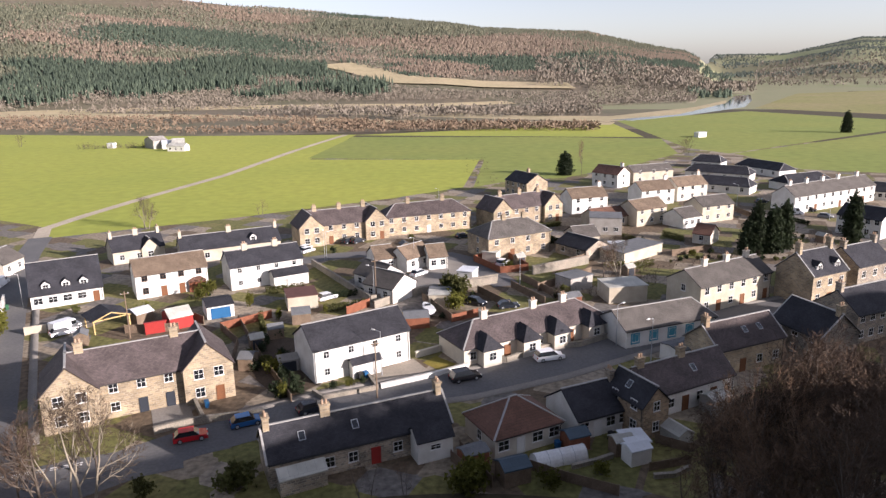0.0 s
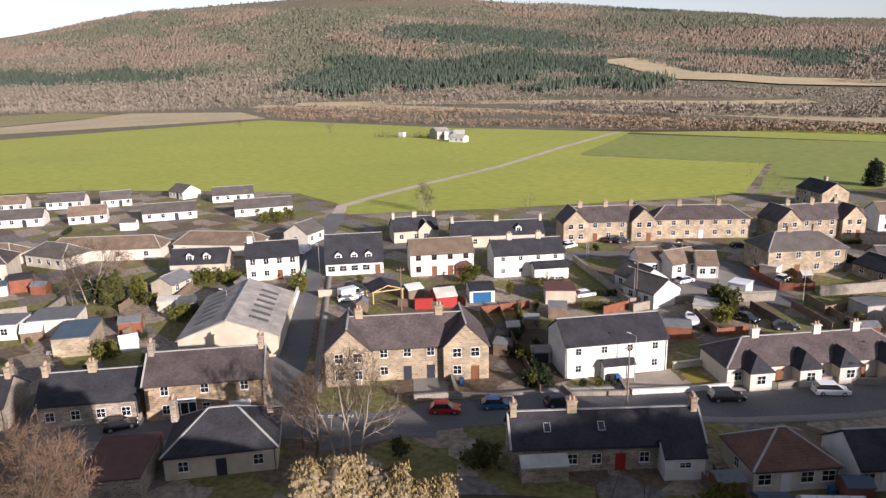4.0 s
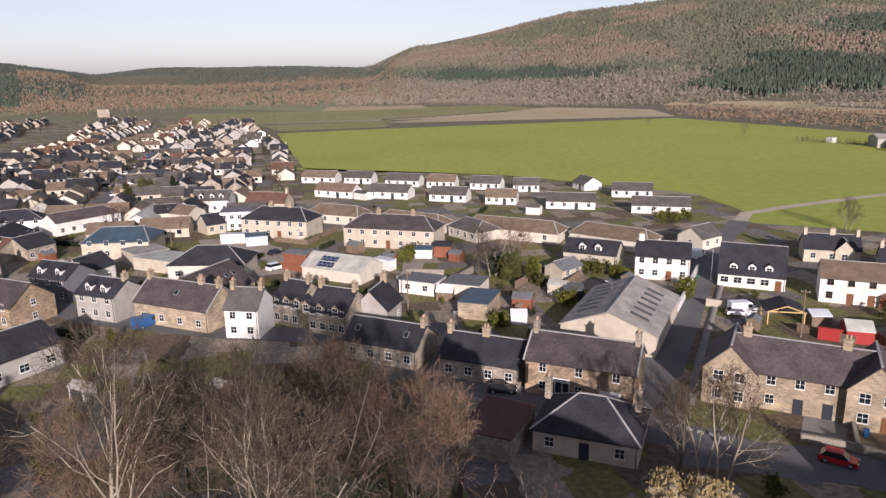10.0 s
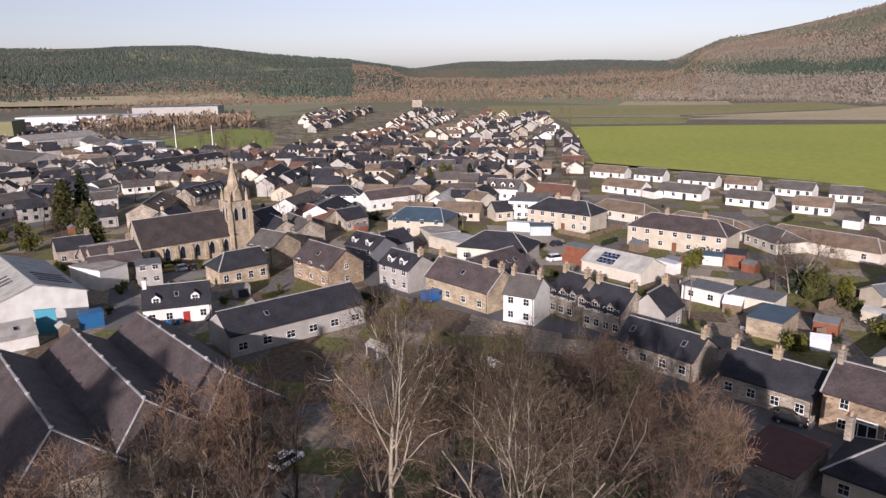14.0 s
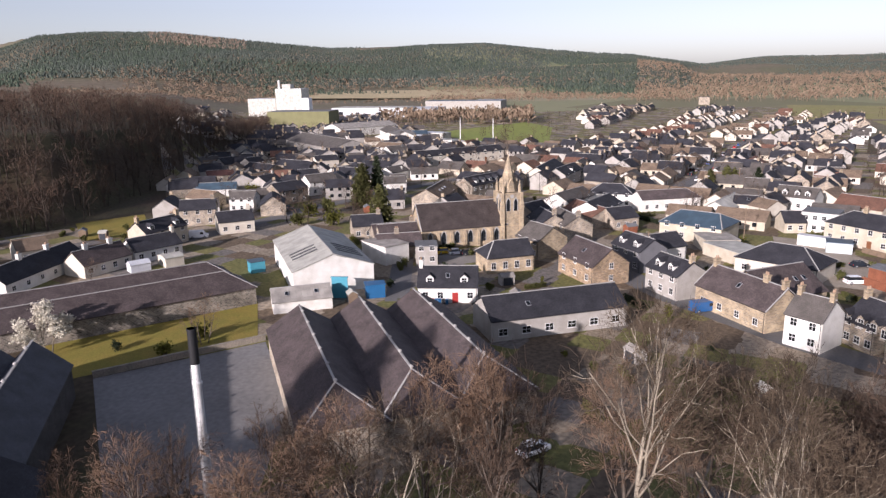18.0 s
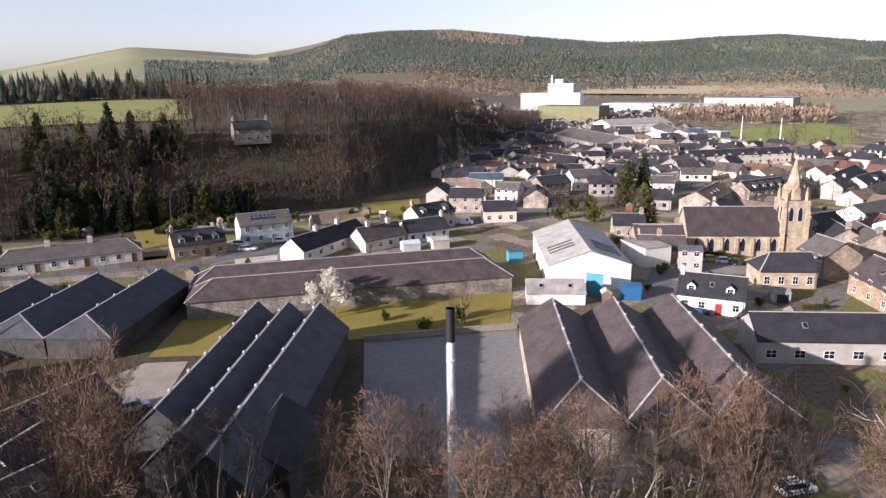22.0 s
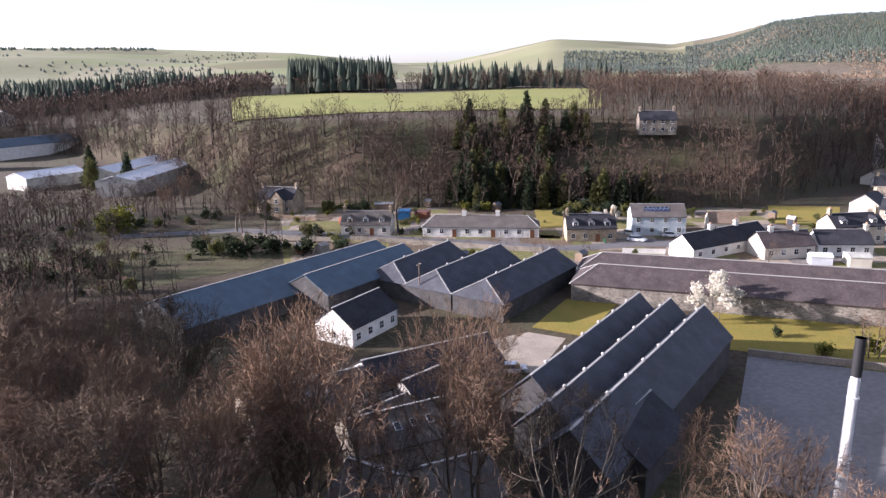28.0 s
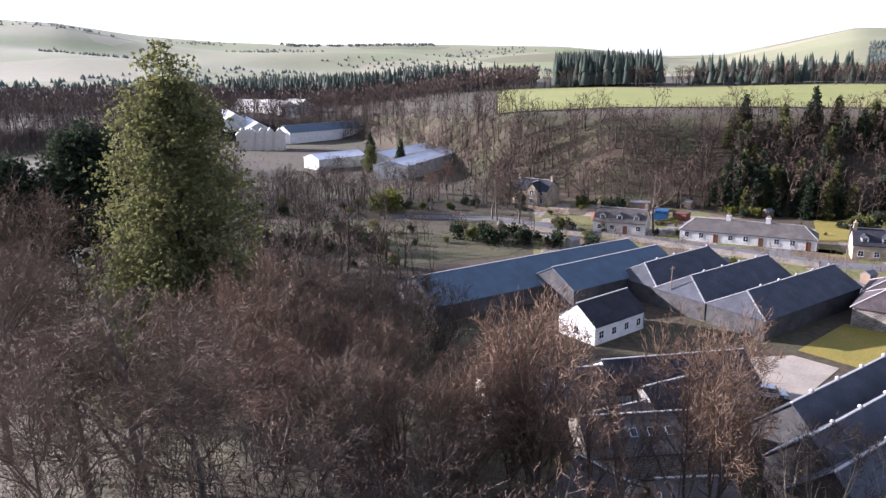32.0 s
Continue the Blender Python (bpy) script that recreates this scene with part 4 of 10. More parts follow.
def street_lamp(x, y, rot=0.0, h=7.0):
    m = pose(x, y, height(x, y), 0, 0, rot)
    if LAMPS:
        o = copy_thing(LAMPS[0], m)
        o.scale = (1, 1, h / 7.0)
        return
    e = new("street_lamp")
    tagged(e, "grey steel street lamp on a slim pole", "street lamp", "street lamps")
    e.matrix_basis = m
    part("pole", Bag().tube((0, 0, -0.2), (0, 0, 1.2), 0.1, 0.1, 8).tube((0, 0, 1.2), (0, 0, 7.0), 0.065, 0.045, 8), M["metal"], e)
    part("arm", Bag().tube((0, 0, 6.95), (1.1, 0, 7.15), 0.035, 0.03, 6), M["metal"], e)
    part("lantern", Bag().box(0.9, -0.11, 7.1, 1.5, 0.11, 7.22), M["frame"], e)
    LAMPS.append(e)


def pole(x, y, h=8.5):
    e = thing("telegraph_pole", x, y, 30, "brown wooden telegraph pole with a short crossarm", "pole", "telegraph poles")
    part("post", Bag().tube((0, 0, -0.4), (0, 0, h), 0.13, 0.09, 8), M["timber"], e)
    part("crossarm", Bag().box(-0.7, -0.05, h - 0.5, 0.7, 0.05, h - 0.38), M["timber"], e)
    part("insulator", Bag().tube((0.6, 0, h - 0.38), (0.6, 0, h - 0.22), 0.05, 0.04, 6), M["frame"], e)
    part("insulator", Bag().tube((-0.6, 0, h - 0.38), (-0.6, 0, h - 0.22), 0.05, 0.04, 6), M["frame"], e)


def carport(x, y, rot, L, W):
    e = thing("carport", x, y, rot, "open carport with pale timber frame and dark roof", "carport")
    for sx in (-1, 1):
        for sy in (-1, 1):
            part("post", Bag().box(-0.09, -0.09, -0.3, 0.09, 0.09, 2.3), M["yellowtimber"], e, m=pose(sx * (L / 2 - 0.2), sy * (W / 2 - 0.2), 0))
    for sy in (-1, 1):
        part("beam", Bag().box(-L / 2, -0.09, 2.3, L / 2, 0.09, 2.5), M["yellowtimber"], e, m=pose(0, sy * (W / 2 - 0.2), 0))
        b = Bag()
        for s in (-1, 1):
            b.slab([(0, sy * W / 2 - 0.06, 3.6), (s * L / 2, sy * W / 2 - 0.06, 2.5), (s * L / 2, sy * W / 2 + 0.06, 2.5), (0, sy * W / 2 + 0.06, 3.6)], 0.2)
        part("truss", b, M["yellowtimber"], e)
    r = Bag()
    for s in (-1, 1):
        q = [(0, -W / 2 - 0.2, 3.75), (s * (L / 2 + 0.3), -W / 2 - 0.2, 2.55), (s * (L / 2 + 0.3), W / 2 + 0.2, 2.55), (0, W / 2 + 0.2, 3.75)]
        r.slab(q if s < 0 else q[::-1], 0.1)
    part("roof", r, M["slate"], e)


def tunnel(x, y, rot, L, W, h=2.2):
    """A small arched plastic greenhouse with hoops."""
    e = thing("polytunnel", x, y, rot, "white plastic polytunnel with arched hoops", "greenhouse")
    n = 10
    arc = [(-W / 2 * math.cos(math.pi * i / n), h * math.sin(math.pi * i / n)) for i in range(n + 1)]
    b = Bag()
    for (a, c), (d, f) in zip(arc, arc[1:]):
        b.poly([(-L / 2, a, c), (L / 2, a, c), (L / 2, d, f), (-L / 2, d, f)])
    for s in (-1, 1):
        q = [(s * L / 2, a, c) for a, c in arc]
        b.poly(q if s > 0 else q[::-1])
    part("cover", b, M["whitemetal"], e)
    for i in range(5):
        k = Bag()
        u = -L / 2 + L * i / 4
        for (a, c), (d, f) in zip(arc, arc[1:]):
            k.tube((u, a * 1.01, c * 1.01), (u, d * 1.01, f * 1.01), 0.03, 0.03, 5, False)
        part("hoop", k, M["metal"], e)


def boat(x, y, rot):
    e = thing("boat", x, y, rot, "small white boat on a trailer", "boat")
    b = Bag()
    sec = [(-2.6, 0.85, 0.5), (-0.5, 1.0, 0.45), (1.4, 0.8, 0.5), (2.7, 0.12, 0.9)]
    ring = [[Vector((x0, -w, 1.35)), Vector((x0, -w * 0.7, z + 0.2)), Vector((x0, 0, z)), Vector((x0, w * 0.7, z + 0.2)), Vector((x0, w, 1.35))] for x0, w, z in sec]
    for a, c in zip(ring, ring[1:]):
        for i in range(4):
            b.poly([a[i], a[i + 1], c[i + 1], c[i]])
        b.poly([a[4], a[0], c[0], c[4]])
    b.poly(ring[0])
    part("hull", b, M["whitemetal"], e)
    part("windshield", Bag().box(0.2, -0.6, 1.35, 0.3, 0.6, 1.75), M["pane"], e)
    part("trailer", Bag().box(-2.2, -0.5, 0.35, 3.2, -0.4, 0.45).box(-2.2, 0.4, 0.35, 3.2, 0.5, 0.45).box(-0.8, -0.9, 0.3, -0.6, 0.9, 0.42), M["metal"], e)
    for s in (-1, 1):
        part("wheel", Bag().tube((-0.7, s * 0.85, 0.28), (-0.7, s * 1.0, 0.28), 0.28, 0.28, 12), M["black"], e)

# ---- landmark builders ----
M["shrubwall"] = mat("olive_cladding", (0.17, 0.165, 0.075), 0.7, 0.12, 0.2, 3)
NAMES["shrubwall"] = "olive clad"


def lancet(parent, m, w=1.1, h=3.4):
    """A pointed church window: stone surround and dark glass."""
    k = ("lancet", w, h)
    if k not in WIN:
        def arch(w, h, y):
            return [(-w / 2, y, 0), (w / 2, y, 0), (w / 2, y, h * 0.7), (w * 0.32, y, h * 0.86), (0, y, h), (-w * 0.32, y, h * 0.86), (-w / 2, y, h * 0.7)]
        o = Bag()
        a, b = arch(w + 0.4, h + 0.3, -0.08), arch(w, h, -0.08)
        o.ring([Vector(p) for p in b], [Vector(p) for p in a])
        o.ring([Vector(p) for p in a], [Vector((p[0], 0.02, p[2])) for p in a])
        g = Bag().poly(arch(w, h, -0.03))
        WIN[k] = (o.mesh("lancet_window"), g.mesh("pane"))
        WIN[k][0].materials.append(M["lead"])
        WIN[k][1].materials.append(M["pane"])
    f = part("lancet_window", WIN[k][0], None, parent, m=m)
    part("pane", WIN[k][1], None, f)


def church(x, y, rot, L):
    e = thing("church", x, y, rot, "sandstone church with dark slate roof, tower and spire", "church")
    W, ze, zr = 11.0, 5.2, 11.0
    block(e, L, W, ze, zr, "stone", "churchslate", skews=True)
    for i in range(6):
        lancet(e, pose(-L / 2 + (i + 0.6) * L / 6.4, -W / 2, 1.2), 1.1, 3.2)
        b = Bag().box(-0.35, -0.7, -0.5, 0.35, 0, 3.6).box(-0.35, -0.4, 3.6, 0.35, 0, 4.4)
        part("buttress", b, M["stone"], e, m=pose(-L / 2 + (i + 0.1) * L / 6.4 + 0.3, -W / 2, 0))
    lancet(e, pose(-L / 2, 0, 2.0, 0, 0, -90), 2.2, 5.5)
    tx, ty, s, h = L / 2 + 1.4, -2.8, 2.7, 13.4
    t = Bag().box(-s, -s, -0.5, s, s, h)
    for z in (4.5, 8.2, 13.0):
        t.box(-s - 0.15, -s - 0.15, z, s + 0.15, s + 0.15, z + 0.3)
    tower = part("tower", t, M["stone"], e, m=pose(tx, ty, 0))
    for sx in (-1, 1):
        for sy in (-1, 1):
            part("corner_buttress", Bag().box(-0.5, -0.5, -0.5, 0.5, 0.5, 11.0).box(-0.35, -0.35, 11.0, 0.35, 0.35, 13.5), M["stone"], tower, m=pose(sx * s, sy * s, 0))
            part("pinnacle", Bag().tube((0, 0, h), (0, 0, h + 1.2), 0.4, 0.4, 6).tube((0, 0, h + 1.2), (0, 0, h + 3.4), 0.45, 0.03, 6), M["stone"], tower, m=pose(sx * (s - 0.4), sy * (s - 0.4), 0))
    for a in (0, 90, 180, 270):
        for u in (-1, 1):
            lancet(tower, pose(0, 0, 0, 0, 0, a) @ pose(u * 1.05, -s, 8.6), 0.95, 3.4)
        part("clock_face", Bag().tube((0, -s - 0.02, 12.5), (0, -s - 0.1, 12.5), 0.55, 0.55, 16), M["lead"], tower, m=pose(0, 0, 0, 0, 0, a))
    sp = Bag()
    n = 8
    ra = [Vector((math.cos(math.pi * (2 * i + 1) / n) * (s - 0.3) * 1.06, math.sin(math.pi * (2 * i + 1) / n) * (s - 0.3) * 1.06, h + 0.2)) for i in range(n)]
    tip = Vector((0, 0, 23.6))
    for i in range(n):
        sp.poly([ra[i], ra[(i + 1) % n], tip])
    sp.tube((0, 0, 23.3), (0, 0, 24.4), 0.06, 0.03, 6)
    part("spire", sp, M["stone"], tower)
    for a in (0, 90, 180, 270):
        lu = Bag().poly([(-0.7, -2.35, h + 1.0), (0.7, -2.35, h + 1.0), (0.7, -2.35, h + 2.4), (0, -2.35, h + 3.6), (-0.7, -2.35, h + 2.4)])
        for q in (-1, 1):
            lu.poly([(q * 0.7, -2.35, h + 1.0), (q * 0.7, -1.2, h + 1.0), (q * 0.7, -1.2, h + 2.4), (q * 0.7, -2.35, h + 2.4)])
            lu.poly([(q * 0.75, -2.45, h + 2.35), (q * 0.75, -0.6, h + 2.35), (0, -0.6, h + 3.7), (0, -2.45, h + 3.7)])
        part("lucarne", lu, M["stone"], tower, m=pose(0, 0, 0, 0, 0, a))


def stack(x, y, top):
    z = height(x, y)
    e = thing("chimney_stack", x, y, 0, "tall white steel chimney stack with black top", "chimney stack")
    h = top - z
    part("shaft", Bag().tube((0, 0, -0.5), (0, 0, h * 0.55), 0.46, 0.42, 20).tube((0, 0, h * 0.55), (0, 0, h - 3.2), 0.38, 0.35, 20), M["whitemetal"], e)
    part("top", Bag().tube((0, 0, h - 3.2), (0, 0, h), 0.40, 0.39, 20).tube((0, 0, h - 0.1), (0, 0, h), 0.43, 0.43, 20), M["black"], e)
    for u in (0.2, 0.55, 0.78):
        part("flange", Bag().tube((0, 0, h * u), (0, 0, h * u + 0.16), 0.55 - 0.12 * u, 0.55 - 0.12 * u, 20), M["whitemetal"], e)
    lad = Bag()
    for s in (-0.2, 0.2):
        lad.tube((0.58, s, 1.5), (0.48, s, h - 3.4), 0.025, 0.025, 4)
    k = 1.6
    while k < h - 3.5:
        lad.tube((0.57 - 0.1 * k / h, -0.2, k), (0.57 - 0.1 * k / h, 0.2, k), 0.018, 0.018, 4, False)
        k += 0.45
    part("ladder", lad, M["metal"], e)


def works_flue(x, y, h):
    e = thing("works_flue", x, y, 0, "slim white works flue above a tower", "flue")
    part("pipe", Bag().tube((0, 0, -0.3), (0, 0, h), 1.4, 1.2, 14), M["whitemetal"], e)
    part("collar", Bag().tube((0, 0, h - 2), (0, 0, h - 1.6), 1.5, 1.5, 14), M["metal"], e)


def mast(x, y, h):
    e = thing("floodlight_mast", x, y, 0, "white floodlight mast beside the playing field", "mast", "floodlight masts")
    part("pole", Bag().tube((0, 0, -0.3), (0, 0, h), 0.35, 0.22, 10), M["whitemetal"], e)
    part("lamp_bar", Bag().box(-1.2, -0.1, h - 0.6, 1.2, 0.1, h - 0.1), M["metal"], e)

# ---- ground ----
def far_land():
    """Far slopes: a patchwork of pasture, stubble and moor with soft edges."""
    m = mat("far_land", (0.20, 0.21, 0.09), 0.95, 0.15, 0.004, 0.05, 0, tint=(0.24, 0.22, 0.12))
    n, l = m.node_tree.nodes, m.node_tree.links
    p = n["Principled BSDF"]
    vo = n.new("ShaderNodeTexVoronoi")
    vo.inputs["Scale"].default_value, vo.inputs["Randomness"].default_value = 0.0026, 0.9
    l.new(n["Texture Coordinate"].outputs["Object"], vo.inputs["Vector"])
    sep = n.new("ShaderNodeSeparateColor")
    l.new(vo.outputs["Color"], sep.inputs[0])
    r = n.new("ShaderNodeValToRGB")
    r.color_ramp.interpolation = 'CONSTANT'
    e = r.color_ramp.elements
    # pasture tones greyed to put the haze of distance into the colour
    e[0].color, e[1].color, e[1].position = (0.215, 0.215, 0.125, 1), (0.29, 0.265, 0.18, 1), 0.45
    k = e.new(0.65)
    k.color = (0.13, 0.12, 0.07, 1)
    k = e.new(0.8)
    k.color = (0.19, 0.215, 0.10, 1)
    l.new(sep.outputs[0], r.inputs[0])
    mx = n.new("ShaderNodeMix")
    mx.data_type = 'RGBA'
    mx.inputs["Factor"].default_value = 0.65
    l.new(p.inputs["Base Color"].links[0].from_socket, mx.inputs["A"])
    l.new(r.outputs[0], mx.inputs["B"])
    l.new(mx.outputs["Result"], p.inputs["Base Color"])
    return m


def build_ground():
    n_az = 480
    rad = np.concatenate([[0.0], np.arange(3, 70, 3.0), 70 * 1.032 ** np.arange(0, 135)])
    rad = rad[rad < 4850]
    az = np.radians(np.arange(n_az) * 360 / n_az)
    rr, aa = np.meshgrid(rad, az, indexing="ij")
    x, y = -np.sin(aa) * rr, np.cos(aa) * rr
    z = height_of(x.ravel(), y.ravel())
    v = np.stack([x.ravel(), y.ravel(), z], 1)
    i, j = np.meshgrid(np.arange(len(rad) - 1), np.arange(n_az), indexing="ij")
    j2 = (j + 1) % n_az
    q = np.stack([i * n_az + j, (i + 1) * n_az + j, (i + 1) * n_az + j2, i * n_az + j2], -1).reshape(-1, 4)[:, ::-1]
    m = mat("rough_ground", (0.068, 0.049, 0.031), 0.97, 0.35, 0.05, 0.9, 0.4, tint=(0.062, 0.060, 0.027))
    me = raw_mesh("ground", v, q, m)
    me.materials.append(far_land())
    me.materials.append(mat("forest_floor", (0.15, 0.122, 0.082), 0.97, 0.25, 0.006, 0.08, 0.2, tint=(0.12, 0.115, 0.065)))
    deg = np.degrees(aa)
    far = ((rr > 1250) & (deg > 133) & (deg < 330)) | ((rr > 700) & (rr < 1900) & (deg > 58) & (deg < 84)) | ((rr > 640) & (deg >= 84) & (deg < 100)) | ((rr > 760) & (deg >= 330) & (deg < 348))
    floor = (rr > 520) & ((deg > 340) | (deg < 133)) & ~far
    me.polygons.foreach_set("material_index", (far * 1 + floor * 2)[:-1].ravel().astype(np.int32))
    me.polygons.foreach_set("use_smooth", np.ones(len(q), dtype=bool))
    tagged(new("ground", me), "rough brown and green ground rising to hills", "ground", kind="structure")


build_ground()


def sheet(name, pts, material, label, z=0.04, cat="ground", kind="structure"):
    """A flat patch of ground through a ring of plan points."""
    bm = bmesh.new()
    vs = [bm.verts.new((x, y, 0)) for x, y in pts]
    bm.faces.new(vs)
    bmesh.ops.triangulate(bm, faces=bm.faces)
    bmesh.ops.recalc_face_normals(bm, faces=bm.faces)
    if sum(f.normal.z for f in bm.faces) < 0:
        bmesh.ops.reverse_faces(bm, faces=bm.faces)
    rise = z
    for v in bm.verts:
        v.co.z = height(v.co.x, v.co.y) + rise
    me = bpy.data.meshes.new(name)
    bm.to_mesh(me)
    bm.free()
    me.materials.append(material)
    return tagged(new(name, me), label, cat, kind=kind)


def strip(name, pts, width, material, label, z=0.06, cat="road", step=12.0):
    """A road or path of even width along plan points."""
    p = [Vector(q) for q in pts]
    fine = []
    for a, b in zip(p, p[1:]):
        n = max(1, int((b - a).length / step))
        fine += [a.lerp(b, i / n) for i in range(n)]
    fine.append(p[-1])
    v = []
    for i, q in enumerate(fine):
        d = (fine[min(i + 1, len(fine) - 1)] - fine[max(i - 1, 0)]).normalized()
        s = Vector((-d.y, d.x)) * width / 2
        for e in (q + s, q - s):
            v.append((e.x, e.y, height(e.x, e.y) + z))
    f = [(2 * i, 2 * i + 1, 2 * i + 3, 2 * i + 2) for i in range(len(fine) - 1)]
    me = raw_mesh(name, v, f, material)
    return tagged(new(name, me), label, cat, kind="structure")

# ---- fields, river, roads and yards ----
BRIGHT = mat("spring_crop", (0.31, 0.325, 0.052), 0.95, 0.12, 0.012, 0.25, 0.2, tint=(0.27, 0.30, 0.048))
MEADOW = mat("meadow_grass", (0.19, 0.225, 0.048), 0.95, 0.15, 0.012, 0.2, 0.2, tint=(0.22, 0.24, 0.052))
STUBBLE = mat("pale_stubble", (0.42, 0.34, 0.205), 0.95, 0.15, 0.02, 0.2, 0.2, tint=(0.35, 0.295, 0.17))
MOWN = mat("mown_pasture", (0.19, 0.205, 0.045), 0.95, 0.12, 0.012, 0.2, 0.2, tint=(0.22, 0.215, 0.06))
PASTURE = mat("winter_pasture", (0.22, 0.21, 0.07), 0.95, 0.2, 0.01, 0.15, 0.2, tint=(0.26, 0.22, 0.10))
sheet("field_1", ((-313.2, 148), (-544.2, 233.5), (-518.4, 322.7), (-414.4, 583.6), (-199.5, 520.5), (-57, 503), (-66, 362), (21, 349), (9.7, 265.6), (-17.1, 244.4), (-66.3, 214.4), (-110.7, 192), (-120.2, 208), (-150.2, 225.5), (-235.3, 207.2), (-329.2, 146.8)), BRIGHT, "bright green spring crop on a flat field", 0.035, "field")
sheet("field_2", ((-113.8, 202.1), (-91.8, 309.7), (-78, 406.1), (-68.4, 362.7), (20.3, 348.8), (9.7, 265.6), (-17.1, 244.4), (-66.3, 214.4), (-110.7, 194)), BRIGHT, "bright green spring crop beside the farm track", 0.05, "field")
sheet("field_3", ((-67.7, 367.4), (-57.5, 485.2), (83, 456), (138.2, 433.3), (123.3, 358), (93.1, 322.7), (52.2, 284.5), (29.7, 279.9), (13.6, 265.1), (23.3, 348.3)), MEADOW, "green meadow field", 0.04, "field")
sheet("field_4", ((-61, 498.7), (11.2, 519.6), (140, 570.5), (131.3, 445.9)), BRIGHT, "green field strip by the woods", 0.03, "field")
sheet("field_5", ((148.8, 587.3), (295.3, 676.4), (347.5, 545.5), (291.3, 455.6), (147.8, 353.9), (136.1, 382.4)), MEADOW, "green meadow by the river", 0.04, "field")
sheet("field_6", ((321.4, 717.1), (527.4, 1042.4), (756.3, 1124.3), (393, 579.5)), PASTURE, "tan winter pasture", 0.04, "field")
sheet("field_7", ((150.4, 353.5), (282.2, 441.1), (295.3, 422.7), (193.3, 273.3), (155, 294.9)), MEADOW, "green meadow at the village edge", 0.05, "field")
sheet("field_8", ((-586.8, 353.4), (-430.9, 606.7), (-532.6, 702.2), (-681.2, 676.8), (-614.4, 509.1)), STUBBLE, "pale stubble field", 0.04, "field")
sheet("field_9", ((-566.9, 245.9), (-535.6, 333.2), (-613.6, 387.9), (-646.3, 262.2)), PASTURE, "pale winter pasture", 0.04, "field")
sheet("field_10", ((-624.5, 388.3), (-528.5, 510.1), (-449.9, 568.2), (-537.5, 677.2), (-638.8, 623.4)), STUBBLE, "pale stubble field", 0.05, "field")
sheet("field_11", ((-681.7, 209.4), (-671.2, 272.4), (-637.6, 403), (-657.6, 641.6), (-800.2, 692), (-867.2, 433.9), (-949.6, 283.9)), PASTURE, "winter pasture beyond the houses", 0.03, "field")
sheet("field_12", ((-864.7, 436.9), (-799, 564.1), (-892.6, 620.2), (-972, 505.1)), STUBBLE, "pale stubble strip", 0.05, "field")
sheet("field_13", ((-1283, -564.6), (-1330.6, -53.3), (-1588.6, -75.9), (-1455.4, -496.7)), STUBBLE, "pale stubble strip at the valley foot", 0.05, "field")
sheet("playing_field", ((-453.3, -52.5), (-435.6, -5.1), (-593.2, -3.3), (-660.4, -28.9), (-549.5, -91.4)), MEADOW, "green playing field", 0.05, "field")
sheet("river", ((143.7, 595.4), (220.7, 647.6), (334.8, 821.4), (421.8, 1007.4), (456, 1034.3), (387.9, 873.7), (321.1, 739.1), (227.5, 637.4), (161.9, 583.7)), M["water"], "blue river with a calm surface", 0.07, "river")
sheet("river_bank", ((-148.6, 885.3), (69.6, 685.7), (157.5, 642.6), (275.3, 755.9), (360.8, 885.8), (330, 809.6), (215.8, 633), (139.3, 576.9), (-128.9, 765.5)), STUBBLE, "pale dry grass along the river", 0.05, "bank")
sheet("bank_grass", ((-472.7, 773.9), (-212, 717.7), (-35.3, 610.1), (-36.8, 637.9), (-229.1, 776.9), (-521.9, 855.7)), STUBBLE, "pale dry grass strip", 0.06, "bank")
strip("street", ((-44.4, 67.1), (-31.5, 77.6), (-24.9, 81.4), (-16.9, 86), (-7.3, 90.2), (3.1, 92.8), (16.2, 98.5), (28.3, 105.5), (42, 113.3), (56.8, 120.3), (75.8, 126.5), (99.5, 135.8)), 7.5, M["asphalt"], "grey asphalt main street", 0.06, "road")
strip("street_north", ((-31.2, 75.4), (-50.2, 68.2), (-60.3, 64.5), (-70.2, 60.5), (-83.1, 57.2), (-84.3, 61.1), (-102.5, 54.2), (-116.3, 40.3), (-139, 23.4), (-162.3, 11.7), (-186.5, 2.4), (-244.8, -8.3)), 7.0, M["asphalt"], "grey asphalt high street", 0.065, "road")
strip("lane", ((-50.2, 68.2), (-59.2, 83.5), (-69.1, 102.1), (-81.4, 125), (-96, 153.2), (-105.1, 174.1), (-112.2, 193)), 6.0, M["asphalt"], "grey asphalt lane between houses", 0.07, "road")
strip("farm_track", ((-112.2, 193), (-117.5, 204.8), (-114.8, 223.9), (-108.4, 254.9), (-94.5, 310.4), (-82.7, 400.9), (-74.4, 451.3), (-64.8, 503.3)), 4.0, M["track"], "pale gravel farm track across the field", 0.09, "road")
strip("avenue", ((-265.4, 41.3), (-314.2, 63.6), (-381.7, 87.9), (-462.3, 117.7), (-536, 146.8)), 8.0, M["asphalt"], "asphalt avenue with parked cars", 0.06, "road")
strip("court_road", ((-33.1, 162), (-25.1, 166.5), (-17, 167.8), (2.3, 164.9), (8.7, 158), (14, 139.2)), 6.0, M["asphalt"], "asphalt court road", 0.06, "road")
strip("glen_road", ((-5.7, -215.5), (-38.4, -205.4), (-61.8, -183.2), (-85.3, -160), (-106.3, -138.6), (-132.2, -129.7), (-161.4, -115.4)), 5.5, M["asphalt"], "narrow asphalt glen road", 0.06, "road")
